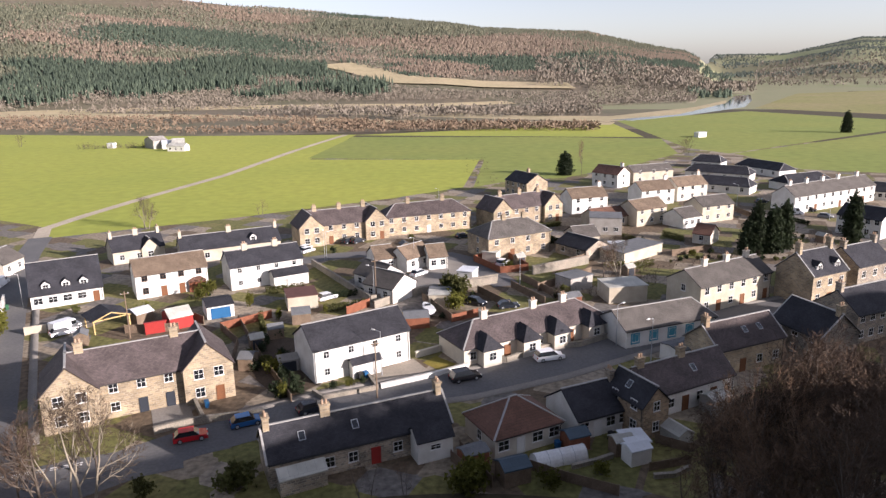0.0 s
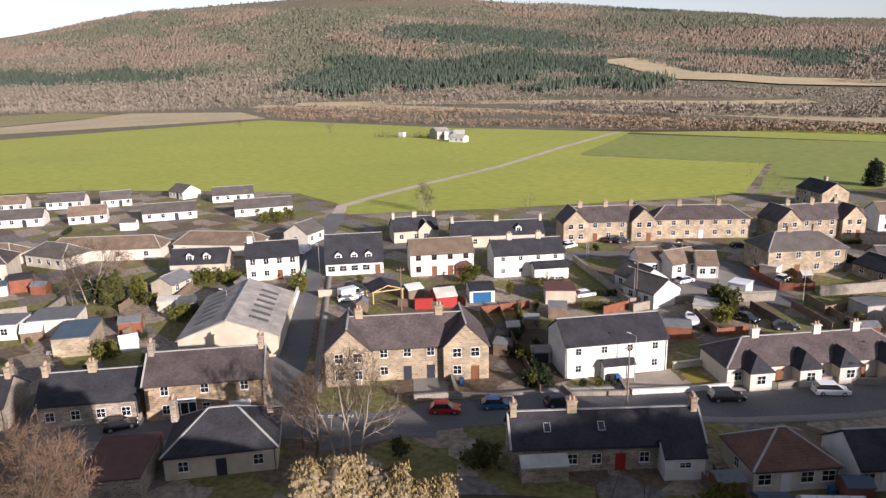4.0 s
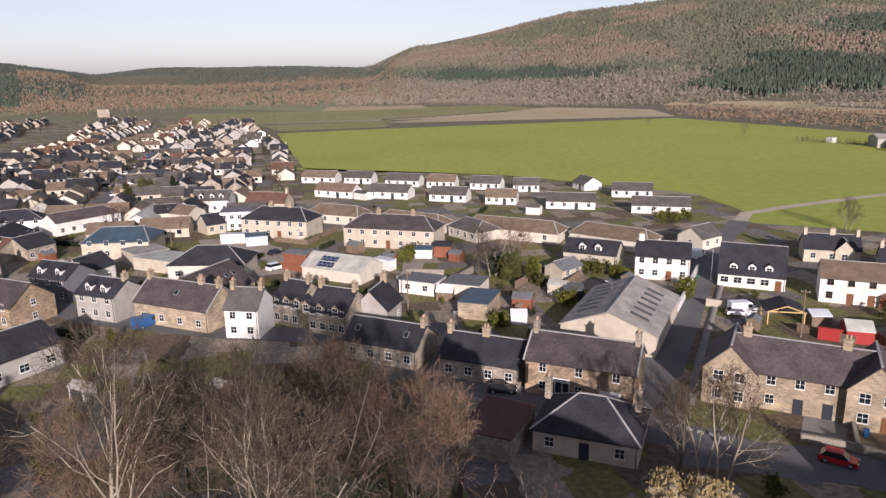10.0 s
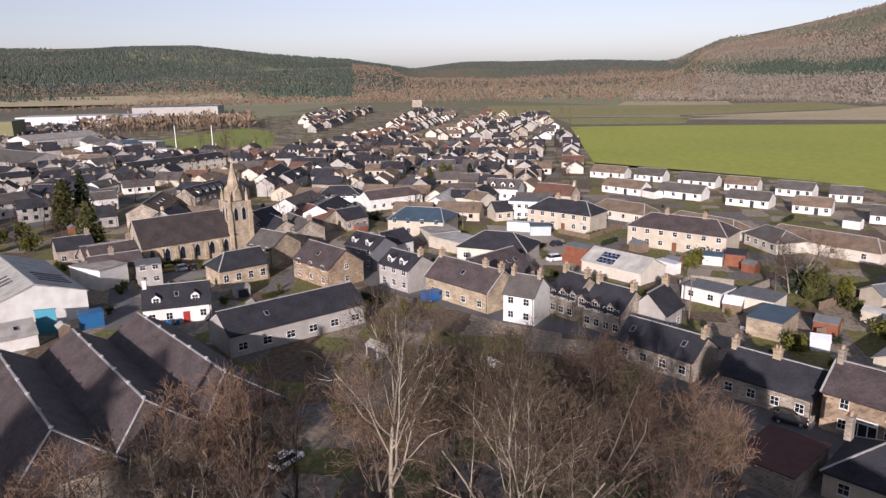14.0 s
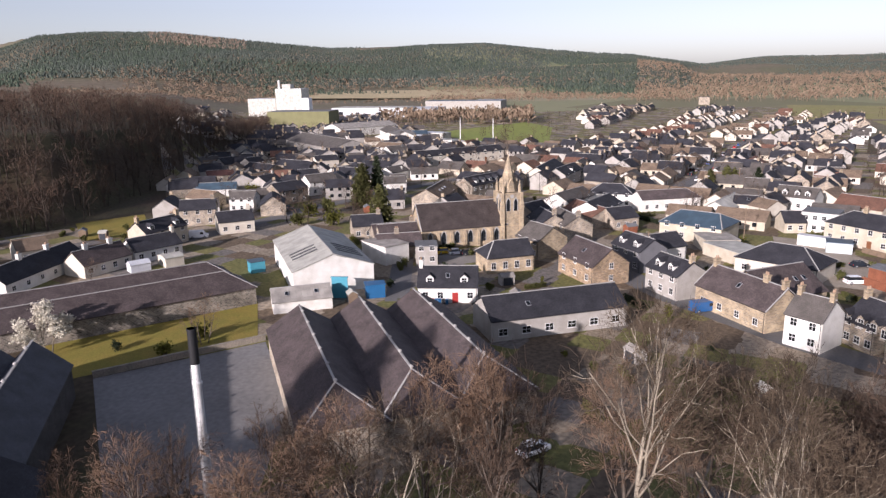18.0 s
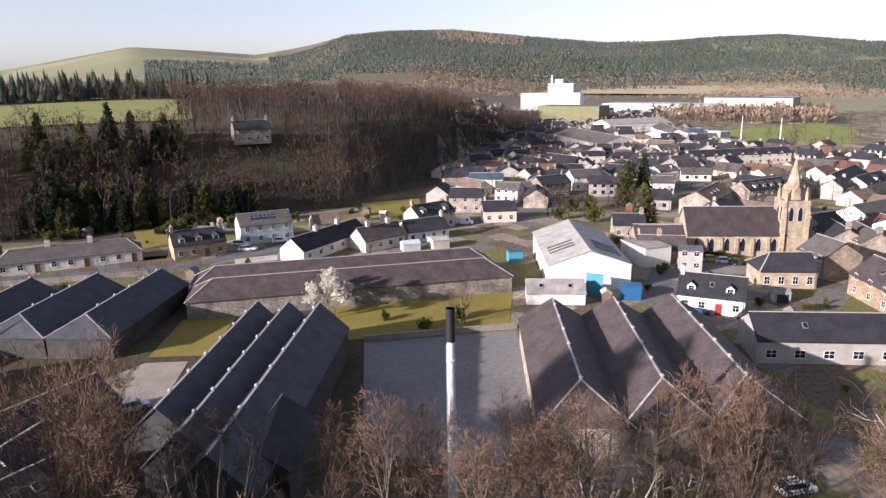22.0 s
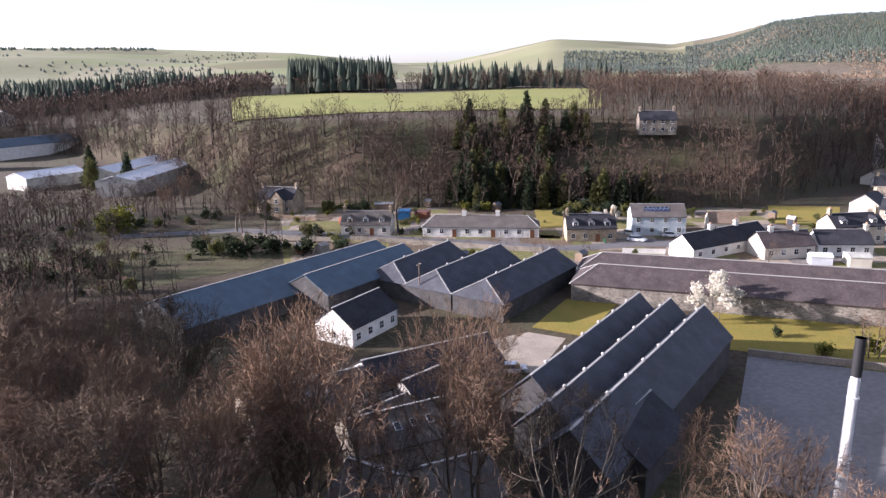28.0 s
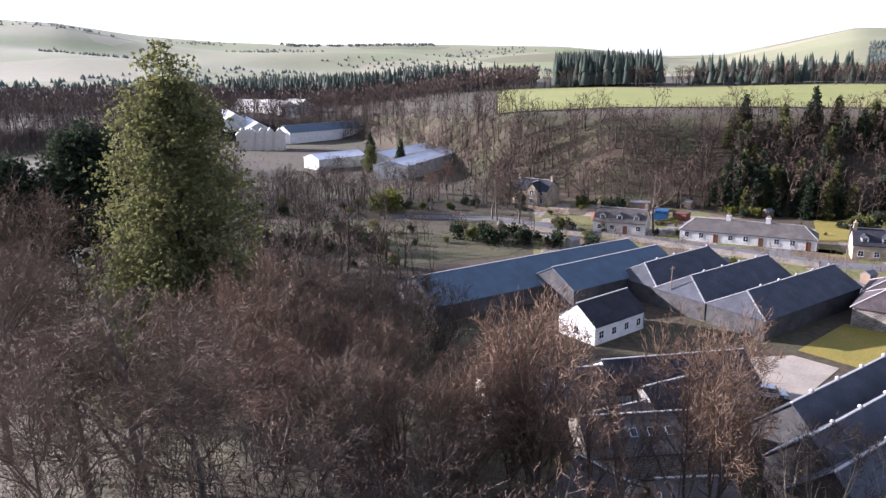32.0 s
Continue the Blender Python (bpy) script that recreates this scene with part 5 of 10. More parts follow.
strip("glen_road_north", ((-123.6, -132.9), (-159.7, -111.9), (-191.6, -96), (-221.4, -85.2), (-252.8, -69.7), (-275.4, -56.9), (-301.6, -39.7)), 6.0, M["asphalt"], "asphalt road past cottages", 0.085, "road")
strip("hill_path", ((8.6, -224.4), (-12.3, -205.1), (-35.8, -192.9), (-58.9, -174.8)), 2.0, M["soil"], "trodden earth footpath", 0.05, "path")
sheet("court_yard", ((-7.4, 136.8), (-4.9, 153.2), (2.2, 162.3), (8.5, 154.5), (11.4, 143.3), (3, 138)), M["pave"], "grey paved parking court", 0.05, "yard")
sheet("works_yard", ((-88.8, -68.8), (-106.3, -48.5), (-84.4, -35.9), (-63.8, -31.3), (-60.2, -47.6)), M["yard"], "grey asphalt works yard with tyre marks", 0.05, "yard")
sheet("works_lane", ((-130, -33.3), (-130.9, -28.5), (-169.9, -35.2), (-172.4, -40.8)), M["asphalt"], "asphalt lane between works buildings", 0.055, "yard")
sheet("garden_lawn", ((-86.3, -74.1), (-108.2, -50.7), (-127.4, -59.1), (-110.9, -76.9), (-105.4, -82.9), (-99.6, -85.9)), M["lawn"], "yellow-green mown lawn", 0.06, "lawn")
sheet("small_lawn", ((-66.9, -96.1), (-72.2, -87.8), (-90.2, -99.7), (-82, -105.9)), M["lawn"], "green lawn in the works garden", 0.06, "lawn")
sheet("cottage_lawn", ((-128.6, -184.4), (-136.9, -179), (-121.9, -158.6), (-114.1, -160.8)), M["lawn"], "green lawn beside cottages", 0.06, "lawn")
sheet("villa_lawn", ((-196.2, -150.1), (-212.8, -136.4), (-183.4, -116.5), (-174.3, -131.4)), M["lawn"], "green lawn below the wooded bank", 0.06, "lawn")
sheet("glen_meadow", ((23.2, -210.8), (1.2, -208.9), (-17.7, -191.2), (-44, -172.8), (-34.2, -161.8), (-6.4, -156.6), (6.9, -167.7), (20.2, -178.7)), M["rough"], "rough olive grass on the glen floor", 0.05, "field")
sheet("visitor_yard", ((-48.9, -85.9), (-56.6, -79.7), (-68.9, -88.9), (-65.1, -94.4), (-57.1, -94.7)), M["gravel"], "pale gravel visitor yard", 0.05, "yard")
sheet("shrub_garden", ((-33, 103), (-29.5, 113.5), (-25, 112), (-21.5, 103), (-17.5, 94), (-22, 88.5), (-27, 95)), M["soil"], "dark soil garden of clipped round shrubs", 0.06, "garden")
sheet("grass_verge", ((-2.9, 100.7), (-0.9, 103.1), (2.3, 99.8), (-0.2, 97.3)), M["lawn"], "small green front lawn", 0.06, "lawn")
sheet("front_yard", ((-10.8, 97.2), (-4.5, 102.4), (-1.4, 96.7), (-8.6, 93.5)), M["gravel"], "pale gravel front yard", 0.055, "yard")
sheet("forecourt", ((-40, 88), (-35.1, 88.7), (-32.5, 83.7), (-37.2, 81.8)), M["pave"], "paved forecourt", 0.05, "yard")
sheet("depot_yard", ((-125.1, 80.3), (-123.7, 84.5), (-134.2, 92.7), (-139.8, 90.4)), M["gravel"], "gravel yard", 0.05, "yard")
sheet("pub_yard", ((-150.6, 55.3), (-145.5, 67.3), (-165, 75.2), (-178.7, 70.6), (-191.2, 68.1), (-196.1, 58.3), (-181.1, 55)), M["gravel"], "pale gravel car park", 0.05, "yard")
sheet("church_yard", ((-166.3, -30.1), (-178.8, -13.8), (-166.1, -10.6), (-157.5, -25.9)), M["pave"], "paved church car park", 0.05, "yard")

def draped(name, az0, az1, r0, r1, material, label, lift=0.5, n=24, k=14, cat="field"):
    v, f = [], []
    for i in range(n + 1):
        for j in range(k + 1):
            u, w = i / n, j / k
            edge = 1 + 0.06 * math.sin(u * 9) * (w if w > 0.5 else 0)
            x, y = polar(az0 + (az1 - az0) * u, (r0 + (r1 - r0) * w) * edge)
            v.append((x, y, height(x, y) + lift))
    for i in range(n):
        for j in range(k):
            a = i * (k + 1) + j
            f.append((a, a + k + 1, a + k + 2, a + 1))
    me = raw_mesh(name, v, np.array(f), material)
    tagged(new(name, me), label, cat, kind="structure")


draped("plateau_field", 140, 169, 325, 650, MOWN, "pale green field on the plateau")
draped("village_ground", -48, 121, 66, 430, mat_village(), "village gardens of lawn, soil and gravel", 0.02, 110, 44, "ground")
draped("town_ground", 68, 119, 432, 880, bpy.data.materials["garden_plots"], "town gardens of lawn, soil and gravel", 0.015, 60, 24, "ground")
draped("glen_gardens", 121, 166, 150, 226, bpy.data.materials["garden_plots"], "cottage gardens of lawn, soil and gravel", 0.02, 40, 14, "ground")


# ---- pavements with kerbs, and road markings ----
def kerbed(name, pts, off, width, label, z=0.16):
    """A raised pavement beside a road, its kerb a real step."""
    p = [Vector(q) for q in pts]
    v, f = [], []
    for i, q in enumerate(p):
        d = (p[min(i + 1, len(p) - 1)] - p[max(i - 1, 0)]).normalized()
        s = Vector((-d.y, d.x))
        for k, zz in ((off, 0.0), (off, z), (off + math.copysign(width, off), z), (off + math.copysign(width, off), 0.0)):
            e = q + s * k
            v.append((e.x, e.y, height(e.x, e.y) + zz))
    for i in range(len(p) - 1):
        for j in range(3):
            a = i * 4 + j
            f.append((a, a + 1, a + 5, a + 4) if off > 0 else (a, a + 4, a + 5, a + 1))
    tagged(new(name, raw_mesh(name, v, f, M["pave"])), label, "pavement", kind="structure")


STREET = ((-24.9, 81.4), (-16.9, 86), (-7.3, 90.2), (3.1, 92.8), (16.2, 98.5), (28.3, 105.5), (42, 113.3), (56.8, 120.3), (75.8, 126.5), (99.5, 135.8))
kerbed("pavement_1", STREET, 3.8, 1.6, "grey paved footway with a raised kerb")
kerbed("pavement_2", STREET, -3.8, 1.5, "grey paved footway with a raised kerb")
kerbed("pavement_3", ((-53.5, 76), (-61.5, 90), (-69.1, 104), (-81.4, 127), (-96, 155)), -3.1, 1.2, "narrow paved footway along the lane")
marks = Bag()
for i in range(7):
    marks.box(i * 1.3 - 4, -0.12, 0, i * 1.3 - 3.2, 0.12, 0.006, pose(-46.5, 71.8, 0.075, 0, 0, 20))
    marks.box(i * 1.3 - 4, 0.3, 0, i * 1.3 - 3.2, 0.54, 0.006, pose(-46.5, 71.8, 0.075, 0, 0, 20))
tagged(new("road_marking", marks.mesh("road_marking")), "worn white give-way dashes at the junction", "road marking", kind="structure").data.materials.append(M["frame"])

# ---- houses by the main street ----
e = house(-41.9, 90.0, 26.5, 17.1, 8, 5.2, 8.6, "stone", "purple", n=5, doors=(2, 3), chim=(-0.85, 0.62), chw='stone', label='sandstone pair of houses with purple slate roof and gabled wings', dm='doordark')
wing(e, -8.5, 8, 6.6, 4, 5.2, 8.6, 'stone', 'purple', 2)
wing(e, 8.5, 8, 6.6, 4, 5.2, 8.6, 'stone', 'purple', 2, door_at=1)
e = house(-13.7, 101.2, 30.8, 15.7, 8, 5.2, 7.8, "white", "slate", n=4, doors=(1, 2), label='white-harled pair of two-storey houses with dark tiled roof', dm='doordark', big=0.8, wh=1.1)
block(e, 4.6, 1.6, 2.3, 2.8, 'white', 'slate', m=pose(-0.2, -4.7, 0), ridge=False)
house(-76.2, 137.1, 29.0, 12.8, 10, 3.0, 8.2, "white", "slate", n=5, doors=(4,), dorm=(-0.55, 0.0, 0.5), label='white house under a deep dark roof with three dormers', big=1.4)
house(-56.8, 141.7, 29.3, 14.1, 7.5, 5, 7.5, "white", "btile", n=4, doors=(1, 2), fm='brownframe', label='white two-storey house with brown tile roof')
e = house(-38.4, 146.7, 29.4, 15.6, 7.5, 5, 7.5, "white", "slate", n=4, chim=(-0.5, 0.4), chw='beige', label='white two-storey house with dark roof and rear extension', big=0.8, wh=1.0)
block(e, 7.5, 3.5, 2.6, 3.6, 'white', 'slate', m=pose(4.0, -5.4, 0), ridge=False)
e = house(-75.0, 168.3, 35.1, 11.9, 7.5, 3.2, 6, "beige", "slate", chim=(-1, 0.05, 1), chw='beige', n=3)
wing(e, 2.5, 7.5, 4.0, 1.0, 3.2, 5.4, 'beige', 'slate', 1, proud=0.5, storeys=1)
house(-52.2, 169.7, 25.9, 23.8, 7.5, 3.2, 6, "beige", "slate", chim=(-1, 0.0, 1), n=6, dorm=(0.45,))
e = house(-26.7, 184.3, 24.4, 17.8, 8, 5.2, 8.4, "stone", "purple", n=5, doors=(1,), chim=(-0.8, 0, 0.8), chw='stone', group='sandstone terraces by the field', label='sandstone terrace block with purple slate roof and end gables')
wing(e, -8.9, 8, 6.4, 4, 5.2, 8.4, 'stone', 'purple', 2)
wing(e, 8.9, 8, 6.4, 4, 5.2, 8.4, 'stone', 'purple', 2, door_at=1)
e = house(23.5, 201.4, 28.7, 17.8, 8, 5.2, 8.4, "stone", "purple", n=5, doors=(1,), chim=(-0.8, 0, 0.8), chw='stone', group='sandstone terraces by the field', label='sandstone terrace block with purple slate roof and end gables')
wing(e, -8.9, 8, 6.4, 4, 5.2, 8.4, 'stone', 'purple', 2)
wing(e, 8.9, 8, 6.4, 4, 5.2, 8.4, 'stone', 'purple', 2, door_at=1)
house(-4.1, 194.1, 20.2, 25.2, 8, 5.2, 8, "stone", "purple", hip=(4, 4), n=7, doors=(3,), chim=(-0.4, 0.45), chw='stone', group='sandstone terraces by the field', label='sandstone terrace block with hipped purple slate roof', dm='frame')
house(31.4, 246.6, -60.7, 12.9, 9, 5.2, 8, "stone", "slate", chim=(0.2,), n=4, ends=(1,))
house(17.2, 167.3, 27.1, 17.7, 10, 5.4, 8.2, "stone", "tile", hip=(4, 4), n=4, doors=(1,), chim=(-0.2, 0.5), chw='stone', label='sandstone block of flats with hipped grey roof', ends=(-1,))
house(-12.8, 141.3, -45.3, 7.7, 7, 3.0, 5.2, "white", "tile", n=2, label='white court cottage with grey tile roof', group='court cottages')
house(-10.0, 134.2, -39.3, 7.9, 7, 3.0, 5.2, "white", "tile", n=2, label='white court cottage with grey tile roof', group='court cottages')
house(-13.4, 155.5, 21.8, 4.7, 7, 3.0, 5.2, "white", "btile", n=2, label='white court cottage with brown tile roof', group='court cottages')
house(-6.8, 155.8, 45.7, 7.5, 6, 3.0, 5.2, "white", "btile", n=2, label='white court cottage with brown tile roof', group='court cottages')
house(-1.1, 155.8, 16.6, 4.3, 6, 3.0, 5.2, "white", "btile", n=2, label='white court cottage with brown tile roof', group='court cottages')
house(45.6, 215.7, 18.5, 12.4, 7.5, 5, 7.5, "white", "btile", n=3, ends=(1,), chim=(0.9,))
house(65.7, 263.4, -50.9, 11.7, 7.5, 5, 7.5, "white", "rtile", n=3, ends=(1,), chim=(0.9,))
house(82.4, 272.5, 18.7, 18.1, 7.5, 4.4, 6.5, "beige", "tile", n=3, ends=(1,), chim=())
house(70.0, 226.8, 20.4, 12.7, 7.5, 5, 7.5, "white", "btile", n=3, ends=(1,), chim=(0.9,))
house(83.7, 234.3, 22.6, 12.7, 7.5, 5, 7.5, "cream", "btile", n=3, ends=(1,), chim=(0.9,))
house(58.8, 197.4, 27.5, 11.2, 7.5, 4.8, 7, "beige", "btile", n=3, ends=(1,), chim=())
house(79.0, 200.2, 22.4, 11.6, 7.5, 4.8, 7, "beige", "tile", n=3, ends=(1,), chim=())
house(47.4, 195.8, 22.3, 10.6, 7.5, 2.8, 5, "beige", "rtile", n=3, ends=(1,), chim=())
house(68.8, 193.1, 28.7, 7.2, 7.5, 3, 5, "white", "tile", n=3, ends=(1,), chim=())
house(122.1, 217.3, 27.7, 39.8, 8, 5.2, 8, "white", "tile", n=10, chim=(-0.9, -0.5, -0.1, 0.3, 0.8), doors=(2, 5, 8), label='long white terrace with grey tile roof and five chimneys')
house(120.0, 307.8, -38.3, 12.5, 9, 2.8, 5.2, "white", "slate", hip=(2, 2), n=4, group='southern bungalows', label='white bungalow with dark hipped roof')
house(134.4, 285.3, -68.1, 22.8, 9, 2.8, 5.2, "white", "slate", hip=(2, 2), n=4, group='southern bungalows', label='white bungalow with dark hipped roof')
house(112.0, 275.5, -37.5, 24.5, 9, 2.8, 5.2, "white", "slate", hip=(2, 2), n=4, group='southern bungalows', label='white bungalow with dark hipped roof')
house(102.2, 246.7, -38.7, 19.6, 9, 2.8, 5.2, "white", "slate", hip=(2, 2), n=4, group='southern bungalows', label='white bungalow with dark hipped roof')
house(131.7, 251.0, 22.4, 20.8, 9, 2.8, 5.2, "white", "slate", hip=(2, 2), n=4, group='southern bungalows', label='white bungalow with dark hipped roof')
house(146.1, 227.9, -38.3, 7.4, 9, 2.8, 5.2, "white", "slate", hip=(2, 2), n=4, group='southern bungalows', label='white bungalow with dark hipped roof')
house(53.4, 127.4, 28.6, 19.4, 8, 5.2, 7.6, "beige", "tile", n=6, doors=(1, 3, 5), chim=(-0.5, 0.15, 0.75), chw='cream', label='grey-beige terrace of three houses with tile roof', ends=(-1,))
house(71.2, 128.1, 26.0, 9.6, 8, 6, 9.5, "stone", "slate", n=3, doors=(1,), chim=(-1, 1), ch=1.8, dorm=(-0.5, 0.55), chw='stone', label='tall sandstone house with two white dormers', skews=True)
house(82.9, 133.5, 26.1, 10.3, 8, 6, 9, "stone2", "slate", n=3, chim=(-1, 1), label='tall rubble-stone house with slate roof')
house(70.1, 110.3, 24.4, 12.1, 8, 5, 8, "stone2", "slate", chim=(-1,), n=5)
# dark rubble here puts the unlit walls' shade into their colour
house(57.6, 101.0, -72, 9.5, 7.4, 4.8, 8.0, "darkrubble", "slate", n=3, chim=(1,), chw='stone', ends=(-1,), label='tall dark rubble-stone house with slate roof', skews=True)
house(111.9, 178.2, -55.8, 11.1, 8, 5, 7.5, "white", "slate", n=5, label='white terrace with dark roof')
flat_block(45.6, 187.0, -11.7, 8.5, 8, 4.6, "grey", "felt", wins=3)
flat_block(45.7, 160.8, 38.4, 14.7, 7, 2.6, "beige", "felt", wins=0)
flat_block(35.5, 130.0, 8.8, 7.7, 6, 3.2, "beige", "palesheet")
house(68.1, 173.2, -41.4, 4.5, 6, 2.6, 4.6, "cream", "rtile", n=1, name='garage', cat='garage', label='cream garage with dark gabled roof')
house(34.6, 163.5, -55.8, 10.2, 8, 2.6, 4.5, "stone2", "slate", n=2)
house(36.2, 172.6, 16.0, 6.3, 7, 3, 5, "beige", "tile", n=2)
e = house(36.5, 111.3, 20.8, 18.0, 8, 3, 5.2, "white", "tile", hip=(0, 2), n=5, label='white shop with blue window surrounds and grey roof', big=1.1)
for i in range(5):
    part('window_surround', Bag().box(-0.85, -0.06, -0.25, 0.85, 0.0, 1.6), M['teal'], e, 'blue painted surround', pose((i - 2) * 3.60, -4.0, 0.85))
e = house(14.0, 108.7, 28.1, 28.2, 8, 3, 5.6, "cream", "purple", hip=(4, 4), n=9, doors=(2, 6), chim=(-0.6, 0.1, 0.55), chw='cream', label='low cream cottage row with hipped roof and bays')
for u in (-0.72, -0.2, 0.22, 0.72):
    block(e, 3.4, 3.2, 3.0, 4.6, 'cream', 'slate', (1.5, 0.0), pose(u * 14.1, -4.2, 0, 0, 0, 90), ridge=False)
    window(e, pose(u * 14.1, -5.9, 1.0), 1.3, 1.3)
e = house(-10.2, 74.6, 23, 21.6, 6.2, 3.2, 5.9, "stone2", "slate", n=8, doors=(4,), chim=(-1, -0.35, 1), sky=(-0.62, -0.05), dm='doorred', chw='stone', label='low rubble-stone terrace with slate roof and red door', skews=True)
block(e, 4.4, 3.0, 2.9, 4.0, 'white', 'slate', m=pose(7.8, -4.0, 0), ridge=False)
window(e, pose(7.8, -5.5, 1.5), 1.3, 0.7)
house(8.6, 77.6, 26, 9.4, 7.2, 2.8, 5.4, "cream", "rtile", hip=(4.2, 4.2), n=4, doors=(1,), label='cream bungalow with brown pyramid roof', dm='frame', big=1.3, ends=(-1,))
house(18.4, 81.0, 24, 7.8, 7.0, 2.8, 5.3, "white", "slate", n=4, doors=(1,), label='white bungalow with dark slate roof', dm='frame', chim=(0.95,), chw='stone2', big=1.2)
house(24.3, 79.7, -64, 6.8, 4.0, 4.6, 6.7, "stone3", "slate", n=2, ends=(1,), sky=(-0.1,), label='narrow brown-stone gabled wing with dark slate roof')
house(31.5, 87.1, 26.5, 15.2, 6.6, 3.3, 6.0, "white", "purple", n=6, doors=(2, 4), chim=(-0.9, 0.1), chw='stone', sky=(0.2,), label='white cottage row with purple slate roof')
shed(35.7, 83.4, 26.5, 3.2, 2.4, 2.0, 2.5, "grey", "palesheet", label='small lean-to porch with pale sheet roof', name='porch', cat='porch')
house(44.4, 98.8, 24, 13.2, 6.8, 4.2, 7.0, "stone", "purple", n=4, doors=(1,), chim=(-1,), sky=(0.0, 0.45), chw='stone3', skews=True)
e = house(-75.3, 94.1, 117.2, 22.7, 15.5, 3.6, 6.6, "beige", "sheet", wins=False, name='warehouse', cat='warehouse', label='wide beige warehouse with grey sheet roof and rooflights')
for i in range(6):
    for s in (-1, 1):
        skylight(e, (i - 2.5) * 2.83, 15.5, 3.6, 6.6, 0.45, 0.9, 3.2, s)
e = house(-62.5, 70.5, 29.4, 15.2, 8, 5.2, 8, "stone3", "purple", n=3, chim=(-1, 1), chw='stone2', label='brown stone two-storey shop house with slate roof', skews=True, ch=1.5, big=0.9)
shop = part('shop_front', Bag().box(-1.6, -0.12, 0.0, 1.6, 0.01, 0.6).box(-1.6, -0.12, 2.4, 1.6, 0.01, 2.5), M['frame'], e, 'white-painted shop front', pose(-2.8, -4.0, 0))
for u in (-1.55, -0.5, 0.55, 1.55):
    part('mullion', Bag().box(u - 0.05, -0.11, 0.6, u + 0.05, 0.0, 2.4), M['frame'], shop)
part('pane', Bag().box(-1.5, -0.05, 0.6, 1.5, 0.0, 2.4), M['pane'], shop)
part('sign_board', Bag().box(-1.6, -0.2, 2.5, 1.6, -0.08, 3.05), M['frame'], shop, 'white sign board')
part('sign_bar', Bag().box(-1.1, -0.215, 2.7, 1.1, -0.2, 2.85), M['doordark'], shop, 'dark bar of unreadable writing')
part('garage_door', Bag().box(2.9, -4.07, 0, 5.7, -3.99, 2.15), M['frame'], e, 'white garage door')
house(-52.2, 60.4, 31.3, 12.3, 9.5, 3, 6, "beige", "slate", hip=(4.5, 4.5), n=3, doors=(1,), chim=(-0.95, 0.95), chw='stone2', label='hipped bungalow with dark slate roof', dm='doordark', ch=1.6)
house(-75.7, 63.4, 29.8, 12.5, 7.5, 3.3, 6, "stone2", "slate", n=4, chim=(-1, 0.0), chw='stone')
house(-90.5, 55.7, 28.2, 13.0, 7.5, 3.3, 6, "stone2", "slate", n=4, sky=(-0.75, 0.6), chim=(1,), chw='stone')
e = house(-107.1, 55.4, 27.4, 8.0, 8, 4.4, 7.6, "stone2", "slate", n=4, chim=(-1, 1), chw='stone')
for u in (-4.3, -1.4, 1.9):
    dormer(e, u, -4.05, 3.8, 1.5, 3.2, 1.5, 'stone2', 'slate')
e = house(-116.1, 51.9, 24.9, 6.1, 8, 4.4, 7.6, "stone2", "slate", n=3, chim=(-1, 1), chw='stone')
for u in (-2.8, 0.4, 2.8):
    dormer(e, u, -4.05, 3.8, 1.5, 3.2, 1.5, 'stone2', 'slate')
house(-105.0, 62.1, 126.3, 7.5, 6.5, 4, 7.2, "grey", "slate", n=2, chim=(1,), chw='stone')
house(-155.5, 98.1, 37.2, 25.1, 10, 5.2, 8, "beige", "purple", hip=(4, 4), n=7, doors=(3,), chim=(-0.35, 0.45), chw='stone', label='beige four-in-a-block flats with hipped purple roof', wh=1.2)
house(-187.0, 79.9, 37.2, 20.5, 10, 5.2, 8, "beige", "slate", hip=(4, 4), n=6, chim=(-0.3, 0.3), chw='stone', label='beige flats with hipped slate roof', doors=(3,))
house(-193.0, 101.5, 28.7, 18.6, 8.5, 2.9, 5.2, "cream", "btile", hip=(2.5, 2.5), n=4, group='brown-roofed bungalows', label='cream bungalow with brown hipped tile roof')
house(-167.1, 112.3, 22.0, 21.8, 8.5, 2.9, 5.2, "cream", "btile", hip=(2.5, 2.5), n=4, group='brown-roofed bungalows', label='cream bungalow with brown hipped tile roof')
house(-141.1, 128.3, 25.7, 27.7, 8.5, 2.9, 5.2, "cream", "btile", hip=(2.5, 2.5), n=4, group='brown-roofed bungalows', label='cream bungalow with brown hipped tile roof')
house(-116.8, 141.3, 14.8, 21.6, 8.5, 2.9, 5.2, "cream", "btile", hip=(2.5, 2.5), n=4, group='brown-roofed bungalows', label='cream bungalow with brown hipped tile roof')
house(-148.0, 119.5, -1.4, 12.6, 8.5, 2.9, 5.2, "cream", "tile", hip=(2.5, 2.5), n=4, group='brown-roofed bungalows', label='cream bungalow with brown hipped tile roof')
house(-273.5, 136.4, 38.5, 15.3, 7.5, 2.6, 4.9, "white", "btile", n=4, doors=(2,), group='white bungalows by the green field', label='white bungalow with grey tile roof', dm='doordark')
house(-259.9, 148.1, 38.0, 12.1, 7.5, 2.6, 4.9, "white", "tile", n=4, doors=(2,), group='white bungalows by the green field', label='white bungalow with grey tile roof', dm='doordark')
house(-240.7, 157.8, 36.3, 14.3, 7.5, 2.6, 4.9, "white", "tile", n=4, doors=(2,), group='white bungalows by the green field', label='white bungalow with grey tile roof', dm='doordark')
